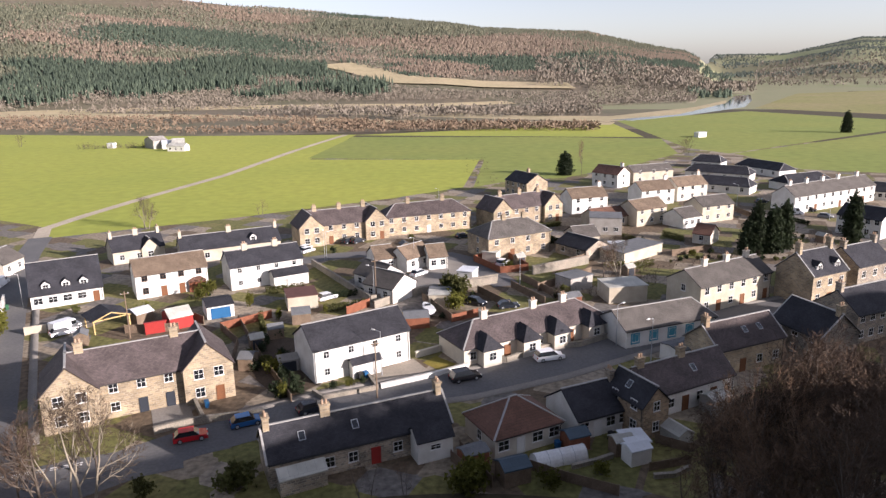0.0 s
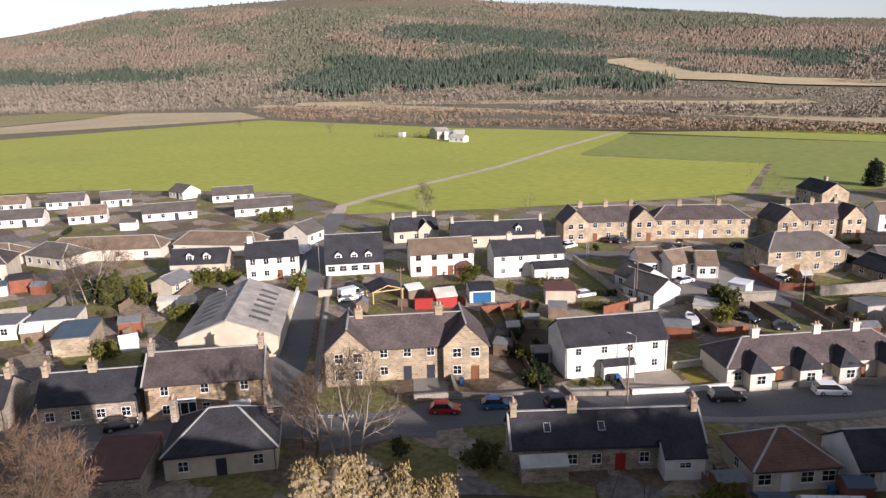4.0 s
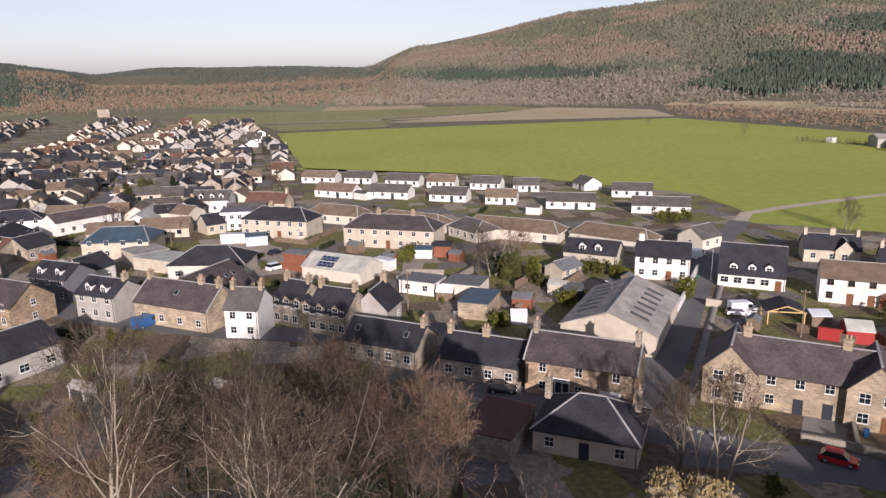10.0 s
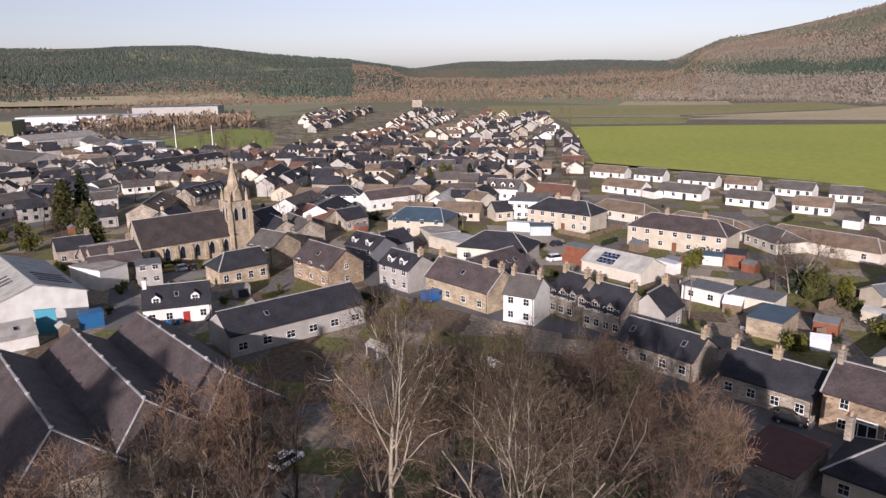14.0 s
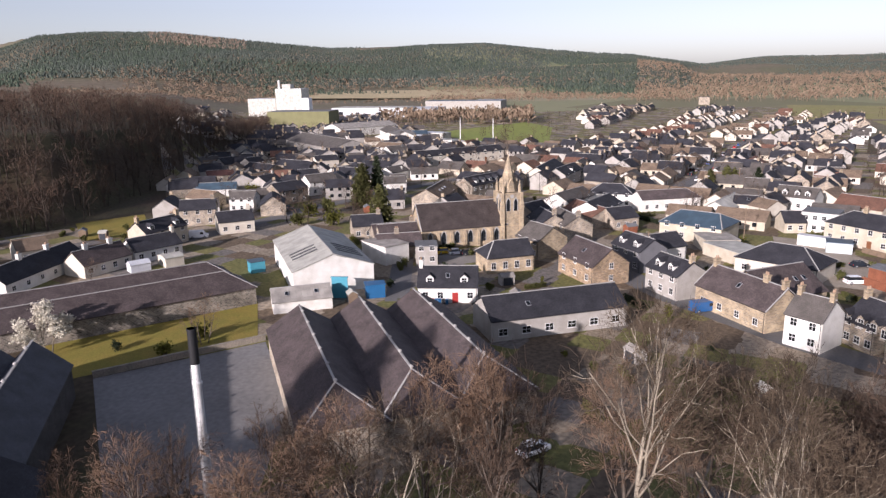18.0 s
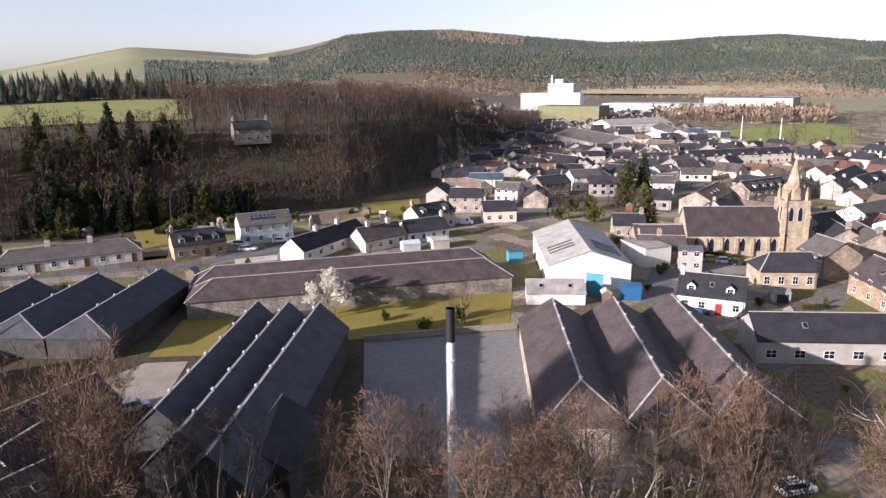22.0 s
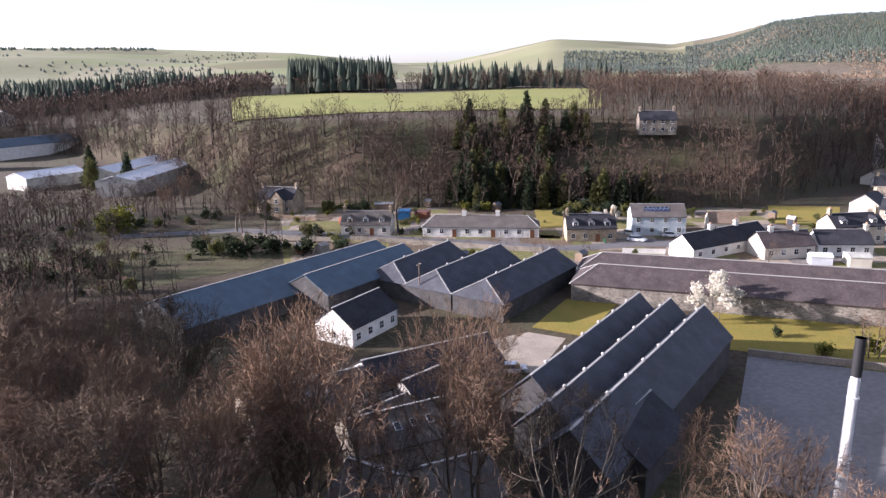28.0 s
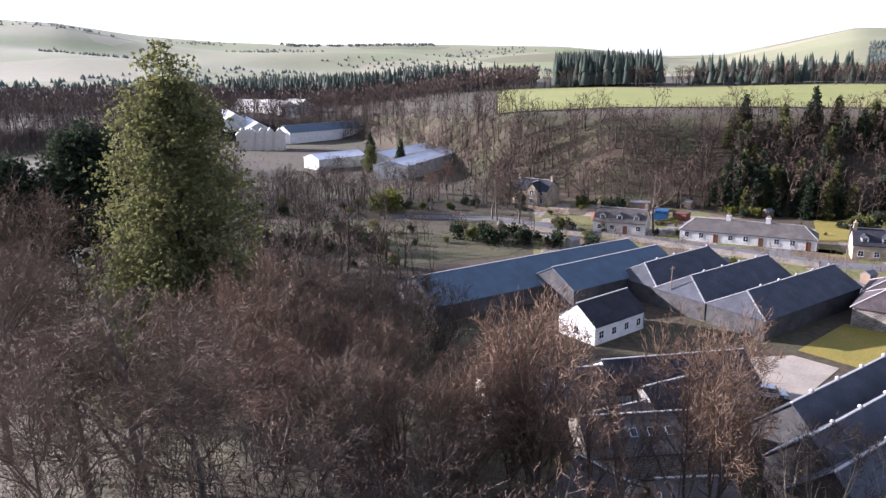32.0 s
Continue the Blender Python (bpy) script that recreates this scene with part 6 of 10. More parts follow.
house(-227.1, 167.3, 38.5, 11.5, 7.5, 2.6, 4.9, "white", "btile", n=4, doors=(2,), group='white bungalows by the green field', label='white bungalow with grey tile roof', dm='doordark')
house(-211.3, 177.5, 34.3, 12.1, 7.5, 2.6, 4.9, "white", "tile", n=4, doors=(2,), group='white bungalows by the green field', label='white bungalow with grey tile roof', dm='doordark')
house(-197.3, 185.5, 45.4, 9.8, 7.5, 2.6, 4.9, "white", "tile", n=4, doors=(2,), group='white bungalows by the green field', label='white bungalow with grey tile roof', dm='doordark')
house(-235.6, 124.1, 29.9, 16.3, 7.5, 2.6, 4.9, "white", "btile", n=4, doors=(2,), group='white bungalows by the green field', label='white bungalow with grey tile roof', dm='doordark')
house(-219.7, 137.9, 34.4, 15.8, 7.5, 2.6, 4.9, "white", "tile", n=4, doors=(2,), group='white bungalows by the green field', label='white bungalow with grey tile roof', dm='doordark')
house(-199.8, 150.4, 35.5, 13.6, 7.5, 2.6, 4.9, "white", "tile", n=4, doors=(2,), group='white bungalows by the green field', label='white bungalow with grey tile roof', dm='doordark')
house(-183.4, 160.8, 40.9, 10.8, 7.5, 2.6, 4.9, "white", "btile", n=4, doors=(2,), group='white bungalows by the green field', label='white bungalow with grey tile roof', dm='doordark')
house(-162.1, 204.8, 38.3, 14.1, 7.5, 2.6, 4.9, "white", "tile", n=4, doors=(2,), group='white bungalows by the green field', label='white bungalow with grey tile roof', dm='doordark')
house(-161.3, 172.2, 39.7, 16.0, 7.5, 2.6, 4.9, "white", "tile", n=4, doors=(2,), group='white bungalows by the green field', label='white bungalow with grey tile roof', dm='doordark')
house(-136.8, 187.5, 38.4, 18.0, 7.5, 2.6, 4.9, "white", "tile", n=4, doors=(2,), group='white bungalows by the green field', label='white bungalow with grey tile roof', dm='doordark')
house(-184.1, 205.1, -15.9, 8.9, 7.5, 2.6, 4.9, "white", "tile", n=4, doors=(2,), group='white bungalows by the green field', label='white bungalow with grey tile roof', dm='doordark')
e = house(-137.1, 72.2, 26.8, 15.7, 9, 2.7, 5, "cream", "palesheet", wins=False, name='workshop', cat='workshop', label='pale sheeted workshop with solar panels on its roof')
for i in range(4):
    for j in range(2):
        part('solar_panel', Bag().box(-0.52, -0.8, 0.17, 0.52, 0.8, 0.22), M['solar'], e, 'dark blue solar panel', pose(-3.6 + i * 1.1, -3.4 + j * 1.72, 3.25 + j * 0.88, 27.1))
flat_block(-116.2, 79.9, 28.0, 8.1, 6, 2.8, "white", "felt", wins=2)
flat_block(-108.6, 85.4, 33.2, 7.8, 7, 3.0, "cream", "felt")
flat_block(-98.0, 80.3, 33.9, 5.7, 9, 3.2, "stone", "bluesheet", name='garage', cat='garage', label='sandstone-coloured garage with blue sheet roof')
house(-91.3, 127.1, 34.0, 11.3, 7.5, 5.2, 7.8, "white", "slate", n=4, chim=(-0.9,), label='white two-storey house with slate roof', doors=(2,))
house(-106.4, 121.6, 26.2, 12.2, 7.5, 4.0, 6.4, "beige", "slate", n=4, dorm=(-0.3, 0.3))
house(-102.2, 157.1, 88.3, 7.9, 7.5, 3, 5.5, "cream", "tile", n=2, ends=(1, -1))
house(-104.8, 110.0, 95.0, 6.8, 5, 2.6, 4, "beige", "felt", n=2)
house(-115.8, 42.1, 44.7, 6.1, 7, 5.4, 8.2, "white", "tile", n=2, chim=(-1, 1), chw='stone', label='white two-storey house with grey tile roof')
house(-129.2, 35.1, 29.7, 17.4, 8.5, 4.2, 7.6, "stone", "purple", n=4, chim=(0.5, -1, 1), chw='stone', sky=(0.0,), skews=True)
house(-136.2, 41.5, 121.9, 14.1, 12, 3.6, 7.5, "stone", "purple", wins=False, name='hall', cat='hall', sky=(0.3, 0.6), label='stone hall with wide purple slate roof')
house(-158.6, 50.2, 53.2, 17.3, 11, 3.6, 6.6, "cream", "slate", hip=(5, 5), n=4, name='hall', cat='hall', label='cream hall with dark hipped roof')
house(-193.5, 38.6, 57.8, 16.6, 13, 4.4, 7, "beige", "bluesheet", hip=(3, 3), n=4, name='office', cat='office', label='beige office with low blue-grey roof')
flat_block(-204.5, 73.3, 61.5, 9.1, 8, 5.6, "white", "felt", wins=4, storeys=2, name='house', cat='house', label='white two-storey flat-roofed house')
house(-238.5, 77.6, 53.0, 12.5, 8, 4.2, 7, "white", "tile", n=4, dorm=(-0.5, 0.1, 0.6))
house(-220.7, 90.4, 42.8, 13.8, 8, 4.2, 7, "beige", "rtile", n=4, chim=(1,))
house(-241.1, 18.9, 80.1, 14.5, 10, 4.6, 7.2, "white", "slate", hip=(4, 4), n=4)
house(-235.4, 35.8, 110.5, 20.5, 8, 4, 6.2, "white", "purple", hip=(0, 3), n=6)
house(-161.8, 19.4, 32.2, 10.3, 7.5, 5, 7.4, "dkgrey", "slate", n=3, dorm=(-0.5, 0.5))
house(-168.5, 25.5, 123.3, 8.0, 7.5, 4, 6.5, "white", "slate", n=2)
house(-142.3, 24.6, 31.2, 9.6, 7.5, 5, 7.4, "grey", "slate", n=3, dorm=(-0.4, 0.4), chim=(1,), chw='stone')
house(-225.6, 52.2, 152.1, 20.8, 8, 3.4, 5.5, "white", "palesheet", n=2)
house(-226.5, 58.6, 74.3, 7.0, 7.5, 4, 6, "cream", "slate", n=3, sky=(0.2,))
house(-220.3, 63.2, 30.0, 7.2, 7.5, 4, 6, "cream", "btile", n=2)
house(-204.0, 65.0, 94.5, 5.7, 7, 3, 5.5, "beige", "slate", n=2)
flat_block(-180.7, 40.5, 99.2, 8.3, 9, 3.2, "beige", "sheet")
flat_block(-222.6, 9.0, 62.6, 10.1, 10, 3.6, "beige", "felt", wins=4)
house(-210.8, 10.5, 28.8, 16.6, 9, 3.4, 5.8, "stone2", "rtile", n=3)
house(-205.6, 18.1, 120.6, 8.3, 9, 3.4, 5.8, "stone2", "slate", n=3)
house(-157.6, -11.3, 116.2, 11.3, 8, 3.8, 6.6, "stone", "slate", hip=(3, 0), n=4, wh=1.7, big=1.0)
house(-171.3, -3.1, 39.5, 8.9, 9, 4.6, 7.6, "stone", "tile", n=3)
house(-152.2, 8.5, 30.4, 14.0, 9, 4.4, 7.8, "stone3", "purple", n=3, sky=(0,), ends=(1,))
house(-134.1, -20.9, 95.4, 11.8, 7, 3.4, 6.6, "white", "slate", n=4, doors=(2,), dorm=(-0.6, 0.55), label='white cottage with dark roof and two dormers', sky=(0.0,), chim=(-1,), chw='white', dm='doorred')
flat_block(-160.9, -30.4, 102.7, 5.1, 6, 4.6, "grey", "felt", wins=2, storeys=2)
house(-120.2, -0.6, 115.4, 25.5, 9.5, 3.8, 6.6, "grey", "slate", n=6, label='long grey-walled shed with slate roof', name='workshop', cat='workshop', sky=(-0.4,), big=1.4)
house(-173.7, -40.5, 116.7, 10.1, 8, 4, 6.6, "stone2", "purple", n=4)
house(-166.9, -38.5, 110.4, 11.0, 7, 3.2, 5.6, "stone2", "purple", n=4, chim=(-0.1,))
house(-229.5, 4.7, 150.2, 17.8, 9, 4.4, 6.8, "white", "tile", n=2, ends=(1,))
house(-205.7, -6.6, 144.9, 8.9, 8, 4.6, 7, "stone2", "slate", n=3)
house(-192.0, -2.0, 20.4, 11.8, 8, 4.6, 7, "stone2", "slate", n=3, chim=(1,))
house(-191.1, 3.7, 22.3, 14.1, 8, 4.6, 7, "stone2", "tile", n=3, chim=(1,))
house(-295.5, -4.1, 167.5, 31.6, 8, 5, 7.5, "cream", "slate", n=2, ends=(-1, 1))
house(-290.4, 3.8, 160.0, 21.6, 8, 4.6, 7, "grey", "slate", n=3, dorm=(0,))
house(-214.0, 12.9, 155.2, 17.5, 9, 4.6, 7, "white", "slate", n=3)
house(-235.0, -40.7, 174.2, 22.9, 10, 4.6, 7.4, "stone2", "btile", n=2, sky=(-0.3, 0, 0.3))
house(-255.0, -27.3, 147.5, 19.1, 8, 5.4, 8, "stone2", "slate", n=6, dorm=(-0.6, -0.2, 0.2, 0.6))
e = house(-357.0, -49.3, 132.2, 52.2, 8, 5, 7.4, "cream", "slate", n=11, label='long cream terrace with dark roof and gablets', doors=(2, 5, 8))
for i in range(7):
    dormer(e, (i - 3) * 6.87, -4.05, 4.3, 2.2, 3.4, 1.0, 'cream', 'slate')
house(-371.4, -87.1, 132.6, 8.4, 10, 4.5, 7, "white", "tile", n=3, ends=(1,))
house(-263.4, -61.9, 109.8, 8.3, 9, 4, 6, "white", "tile", n=4)
house(-300.0, -69.7, 102.8, 5.9, 8, 3, 5, "white", "palesheet", n=3)
house(-476.7, -95.5, 115.6, 15.6, 14, 4.5, 6.5, "whitesheet", "whitesheet", wins=False, name='warehouse', cat='warehouse')
e = house(-149.0, -52.9, 29.2, 31.5, 17, 5.2, 8.2, "white", "palesheet", wins=False, name='warehouse', cat='warehouse', label='white warehouse with pale ridged sheet roof')
for i in range(4):
    for s in (-1, 1):
        if i < 3 or s > 0:
            skylight(e, 3.5 + i * 2.2, 17, 5.2, 8.2, 0.45, 0.7, 5.8, s)
house(-126.1, -49.3, 115.9, 11.3, 8, 2.3, 3.9, "white", "sheet", wins=False, name='outbuilding', cat='outbuilding', sky=(-0.5, 0.5), label='low white outbuilding with grey sheet roof')
house(-86.8, -32.0, 28.2, 36.4, 10.5, 4.6, 8, "stone2", "purple", hip=(0, 5), wins=False, name='warehouse', cat='warehouse', group='three-bay stone warehouse', label='bay of a stone warehouse with purple slate roof')
house(-91.9, -23.5, 27.7, 36.5, 10.5, 4.6, 8, "stone2", "purple", hip=(0, 5), wins=False, name='warehouse', cat='warehouse', group='three-bay stone warehouse', label='bay of a stone warehouse with purple slate roof')
house(-97.4, -15.1, 28.6, 36.3, 10.5, 4.6, 8, "stone2", "purple", hip=(0, 5), wins=False, name='warehouse', cat='warehouse', group='three-bay stone warehouse', label='bay of a stone warehouse with purple slate roof')
house(-114.0, -91.8, 133.5, 63.2, 9.5, 3.6, 6.4, "darkrubble", "purple", hip=(4.5, 4.5), wins=False, name='warehouse', cat='warehouse', group='long warehouse', label='long stone warehouse range with purple slate roof')
house(-107.4, -84.9, 133.5, 63.6, 9.5, 3.6, 6.4, "darkrubble", "purple", hip=(4.5, 4.5), wins=False, name='warehouse', cat='warehouse', group='long warehouse', label='long stone warehouse range with purple slate roof')
house(-60.4, -71.9, -152.1, 36.9, 8.6, 5, 9, "blackwall", "blueslate", wins=False, name='warehouse', cat='warehouse', group='three-bay black warehouse', label='bay of a black-walled warehouse with dark slate roof')
house(-60.4, -66.3, -152.4, 41.8, 8.6, 5, 9, "blackwall", "blueslate", wins=False, name='warehouse', cat='warehouse', group='three-bay black warehouse', label='bay of a black-walled warehouse with dark slate roof')
house(-60.4, -60.8, -153.2, 45.7, 8.6, 5, 9, "blackwall", "blueslate", wins=False, name='warehouse', cat='warehouse', group='three-bay black warehouse', label='bay of a black-walled warehouse with dark slate roof')
house(-50.9, -53.9, -155.8, 11.5, 9, 4.2, 7, "blackwall", "slate", wins=False, name='warehouse', cat='warehouse')
house(-61.6, -130.9, -150.8, 23.7, 11, 3.6, 6.6, "blackwall", "blueslate", hip=(3, 0), wins=False, name='warehouse', cat='warehouse', group='three-bay glen warehouse', label='bay of a dark warehouse with slate roof and pale ridges')
house(-68.1, -121.8, -152.6, 27.1, 11, 3.6, 6.6, "blackwall", "blueslate", hip=(3, 0), wins=False, name='warehouse', cat='warehouse', group='three-bay glen warehouse', label='bay of a dark warehouse with slate roof and pale ridges')
house(-74.8, -112.4, -152.9, 30.4, 11, 3.6, 6.6, "blackwall", "blueslate", hip=(3, 0), wins=False, name='warehouse', cat='warehouse', group='three-bay glen warehouse', label='bay of a dark warehouse with slate roof and pale ridges')
house(-33.2, -135.6, -156.5, 54, 17, 3.4, 6.6, "blackwall", "bluesheet", wins=False, name='warehouse', cat='warehouse', label='long low warehouse with blue-grey roof')
house(-48.2, -131.9, -153.9, 29.2, 12, 4, 7, "blackwall", "bluesheet", wins=False, name='warehouse', cat='warehouse', label='long low warehouse with blue-grey roof')
house(-39.5, -109.6, -149.5, 12.7, 8, 3.4, 6.2, "white", "slate", n=4, ends=(1, -1), label='white visitor house with black slate roof')
house(-37.3, -76.7, -162.4, 9.7, 8, 3.6, 6, "grey", "slate", n=3, ends=(1,))
house(-29.1, -72.8, -164.8, 6.9, 8, 3, 5, "stone2", "tile", wins=False, sky=(-0.5, -0.2, 0.2, 0.5))
house(-29.9, -55.9, 175.9, 7.3, 8, 3.4, 6, "stone2", "tile", wins=False)
house(-21.9, -58.6, 121.5, 6.0, 8, 3.5, 6, "cream", "tile", n=3)
house(-70.3, -182.3, 147.4, 13.9, 8, 3.2, 6.2, "cream", "tile", n=4, doors=(2,), dorm=(-0.65, 0, 0.65), chim=(-1, 1), chw='stone')
house(-96.5, -163.8, 145.9, 31.7, 8, 2.8, 5.2, "white", "tile", hip=(3, 3), n=9, doors=(2, 5, 8), label='long white cottage row with tile roof', chim=(-0.3, 0.3))
house(-118.3, -144.0, 150.7, 12.8, 8, 3.6, 6.6, "stone", "slate", n=4, doors=(2,), dorm=(-0.65, 0, 0.65), chim=(-1, 1), chw='stone')
e = house(-138.3, -140.2, 147.1, 14.2, 8, 5.2, 7.8, "blue", "tile", n=4, ends=(-1,), label='pale blue-grey house with solar panels on its roof')
for i in range(6):
    part('solar_panel', Bag().box(-0.52, -0.8, 0.17, 0.52, 0.8, 0.22), M['solar'], e, 'dark blue solar panel', pose(-3.2 + i * 1.1, -1.7, 6.75, 33))
house(-136.9, -117.0, -178.7, 26.5, 7.5, 3, 5.8, "white", "slate", n=6, chim=(-0.3, 0.4), chw='white', label='white cottage row with slate roof', wh=1.1)
house(-146.0, -107.0, 160.7, 12.7, 7.5, 3, 5.8, "cream", "purple", n=4, chim=(-0.5, 0.6), chw='white')
house(-159.4, -101.3, 148.0, 12.5, 7.5, 3, 5.6, "white", "slate", n=4, chim=(1,), chw='cream')
house(-171.8, -106.7, 159.0, 13.4, 7.5, 4.8, 7.4, "beige", "slate", n=4, dorm=(-0.6, 0.6), chim=(-1, 1), chw='stone')
house(-154.0, -131.6, 141.7, 7.4, 8, 3.2, 5.6, "cream", "btile", n=2)
e = house(-57.4, -227.7, 134.3, 13.3, 8, 5, 8, "stone", "slate", n=3, chim=(-1, 1), chw='stone', label='gabled stone villa with slate roof')
wing(e, 1.5, 8, 4.5, 1.5, 5, 7.6, 'stone', 'slate', 1, proud=1.2)
house(-200.5, -109.9, 112.4, 10.6, 8, 5, 7.5, "stone2", "slate", n=3, chim=(0.9,), ends=(1,))
house(-191.0, -93.7, 124.7, 10.1, 8, 3.6, 6, "cream", "slate", n=3, chim=(0.9,), ends=(1,))
house(-222.7, -104.8, 97.9, 8.2, 8, 4.5, 6.5, "white", "tile", n=3, chim=(), ends=(1,))
house(-238.2, -95.7, 148.9, 13.0, 8, 5, 7.5, "stone2", "slate", n=3, chim=(0.9,), ends=(1,))
house(-258.9, -90.6, 137.4, 12.0, 8, 5, 7.5, "white", "tile", n=3, chim=(), ends=(1,))
house(-282.2, -85.8, 71.1, 10.5, 8, 4.6, 7, "white", "slate", n=3, chim=(), ends=(1,))
house(-251.0, -129.1, 111.8, 14.7, 8, 3, 5, "white", "bluesheet", n=3, chim=(), ends=(1,))
house(-286.5, -145.3, 120.9, 11.3, 8, 3.2, 5, "beige", "redfelt", n=3, chim=(0.9,), ends=(1,))
house(-407.3, -213.0, 106.9, 23.7, 8, 5.4, 8, "stone", "slate", n=3, chim=(0.9,), ends=(1,))
house(-390.8, -92.7, 64.4, 16.8, 8, 4.6, 7, "white", "btile", n=3, chim=(), ends=(1,))
house(-347.0, -101.2, 112.8, 8.4, 8, 4, 6, "cream", "tile", n=3, chim=(0.9,), ends=(1,))
house(-335.2, -113.4, 127.4, 11.5, 8, 4, 6, "cream", "slate", n=3, chim=(0.9,), ends=(1,))
house(-314.3, -120.1, 65.4, 21.8, 8, 4, 6, "stone2", "slate", n=3, chim=(0.9,), ends=(1,))
house(-302.3, -132.2, 61.1, 18.2, 8, 4, 6, "stone2", "slate", n=3, chim=(0.9,), ends=(1,))
house(-339.9, -153.6, 83.3, 13.0, 8, 4, 6, "beige", "slate", n=3, chim=(0.9,), ends=(1,))
house(-187.9, -52.5, 112.6, 8.5, 8, 3.6, 6, "stone2", "slate", n=3, chim=(0.9,), ends=(1,))
house(-177.3, -42.1, 116.6, 11.8, 8, 3.6, 6, "stone2", "purple", n=3, chim=(0.9,), ends=(1,))
house(-298.1, -69.9, 153.5, 11.1, 8, 3.4, 5.5, "white", "tile", n=3, chim=(), ends=(1,))
house(-277.3, -63.6, 112.1, 6.1, 8, 3.2, 5, "white", "tile", n=3, chim=(), ends=(1,))
house(-283.4, -104.0, 128.2, 8.5, 8, 3.8, 6, "beige", "slate", n=3, chim=(0.9,), ends=(1,))
house(-176.6, -106.9, 125.7, 4.5, 8, 4.2, 6.5, "stone2", "slate", n=3, chim=(0.9,), ends=(1,))

# ---- garden walls and fences ----
garden_wall(((-12.6, 126.4), (-6.7, 133.0), (2.4, 137.5), (12.0, 141.3)), 1.5, 'wallstone')
garden_wall(((-8.7, 91.9), (-1.4, 95.3), (4.1, 98.5)), 0.7, 'white', label='low white garden wall by the pavement')
garden_wall(((-36.5, 80.2), (-32.2, 82.6), (-27.6, 83.7), (-23.7, 84.6)), 0.9, 'wallstone')
garden_wall(((-34.2, 88.7), (-31.0, 82.8)), 0.9, 'wallstone')
garden_wall(((-18.2, 90.8), (-16.5, 88.8), (-9.2, 91.6), (-11.9, 98.4)), 0.6, 'wallstone')
garden_wall(((-69.8, 99.7), (-78.6, 117.3), (-88.0, 135.3)), 1.6, 'white', label='white rendered wall along the lane')
garden_wall(((-89.1, -69.0), (-98.0, -59.2), (-107.1, -48.8)), 1.0, 'wallstone')
garden_wall(((-29.9, 158.5), (-23.8, 147.9), (-13.6, 130.2), (-8.3, 133.3), (12.3, 143.3)), 1.4, 'wallstone')
garden_wall(((4.6, 100.3), (10.0, 100.0), (16.7, 104.7), (22.6, 105.8), (27.5, 109.0)), 0.9, 'wallstone')
garden_wall(((-4.0, 102.6), (0.6, 105.6)), 1.0, 'cream', label='cream garden wall with a flat cope')
garden_wall(((-73.2, 116.2), (-70.0, 117.6)), 1.4, 'beige', label='beige rendered garden wall beside a garden')
garden_wall(((-116.9, 89.7), (-120.6, 97.3)), 1.5, 'wallstone')
garden_wall(((-124.0, 78.5), (-126.9, 82.7), (-121.2, 89.1)), 1.8, 'wallstone', label='pale rendered yard wall beside a garden')
garden_wall(((20.3, 146.9), (29.1, 151.8), (34.2, 154.9)), 2.0, 'wallstone', label='long pale yard wall beside a garden')
garden_wall(((-173.9, -42.9), (-158.8, -29.0)), 1.2, 'wallstone')
garden_wall(((-62.6, -176.3), (-82.7, -155.1), (-99.1, -138.3)), 1.1, 'wallstone')
garden_wall(((-37.9, -195.6), (-59.3, -176.1)), 1.0, 'wallstone')
garden_wall(((-115.7, -127.9), (-123.5, -121.5)), 1.0, 'white', label='white garden wall beside the cottages')
garden_wall(((-311.7, -9.4), (-317.3, 16.3), (-344.9, 44.8)), 1.4, 'wallstone')
fence(((-38.7, 116.4), (-31.2, 122.5)), 1.6, 'redtimber', label='red-brown board fence beside a garden')
fence(((-17.4, 123.1), (-13.6, 127.9)), 1.7, 'redtimber', label='orange-brown board fence beside a garden')
fence(((8.1, 158.8), (13.4, 148.5), (19.8, 150.2)), 1.6, 'redtimber', label='red-brown board fence beside a garden')
fence(((8.1, 158.8), (15.2, 165.2), (19.9, 151.3)), 1.5, 'redtimber', label='red-brown board fence beside a garden')
fence(((-3.5, 130.8), (2.0, 118.2)), 1.7, 'timber')
fence(((7.6, 135.0), (13.0, 124.8)), 1.6, 'timber')
fence(((14.7, 137.9), (20.0, 126.8)), 1.6, 'timber')
fence(((2.0, 118.2), (6.8, 121.3)), 1.5, 'redtimber', label='red-brown board fence beside a garden')
fence(((-38.8, 116.5), (-33.7, 109.0), (-32.6, 101.3)), 1.5, 'timber')
fence(((-37.0, 121.2), (-28.7, 103.6), (-20.7, 88.1)), 1.3, 'timber')
fence(((-55.4, 116.0), (-46.3, 116.7)), 1.6, 'timber')
fence(((-47.0, 123.5), (-42.9, 119.9)), 1.6, 'timber')
fence(((-152.4, 64.2), (-146.7, 67.5)), 1.5, 'redtimber', label='red-brown board fence beside a garden')
fence(((-104.8, 95.6), (-111.2, 113.3)), 1.7, 'timber')
fence(((-93.7, 85.6), (-94.6, 91.3)), 1.5, 'timber')
fence(((-96.6, 99.3), (-102.4, 113.1)), 1.6, 'timber')
fence(((0.9, 72.4), (3.7, 67.8)), 1.4, 'timber')
fence(((9.2, 70.6), (13.5, 67.6), (18.4, 64.9)), 1.3, 'timber')
fence(((2.0, 74.6), (3.6, 70.6), (5.2, 67.0)), 1.4, 'timber')
garden_wall(((23.1, 68.0), (25.4, 68.2), (27.6, 69.6)), 0.5, 'wallstone', label='low curved stone garden edging')
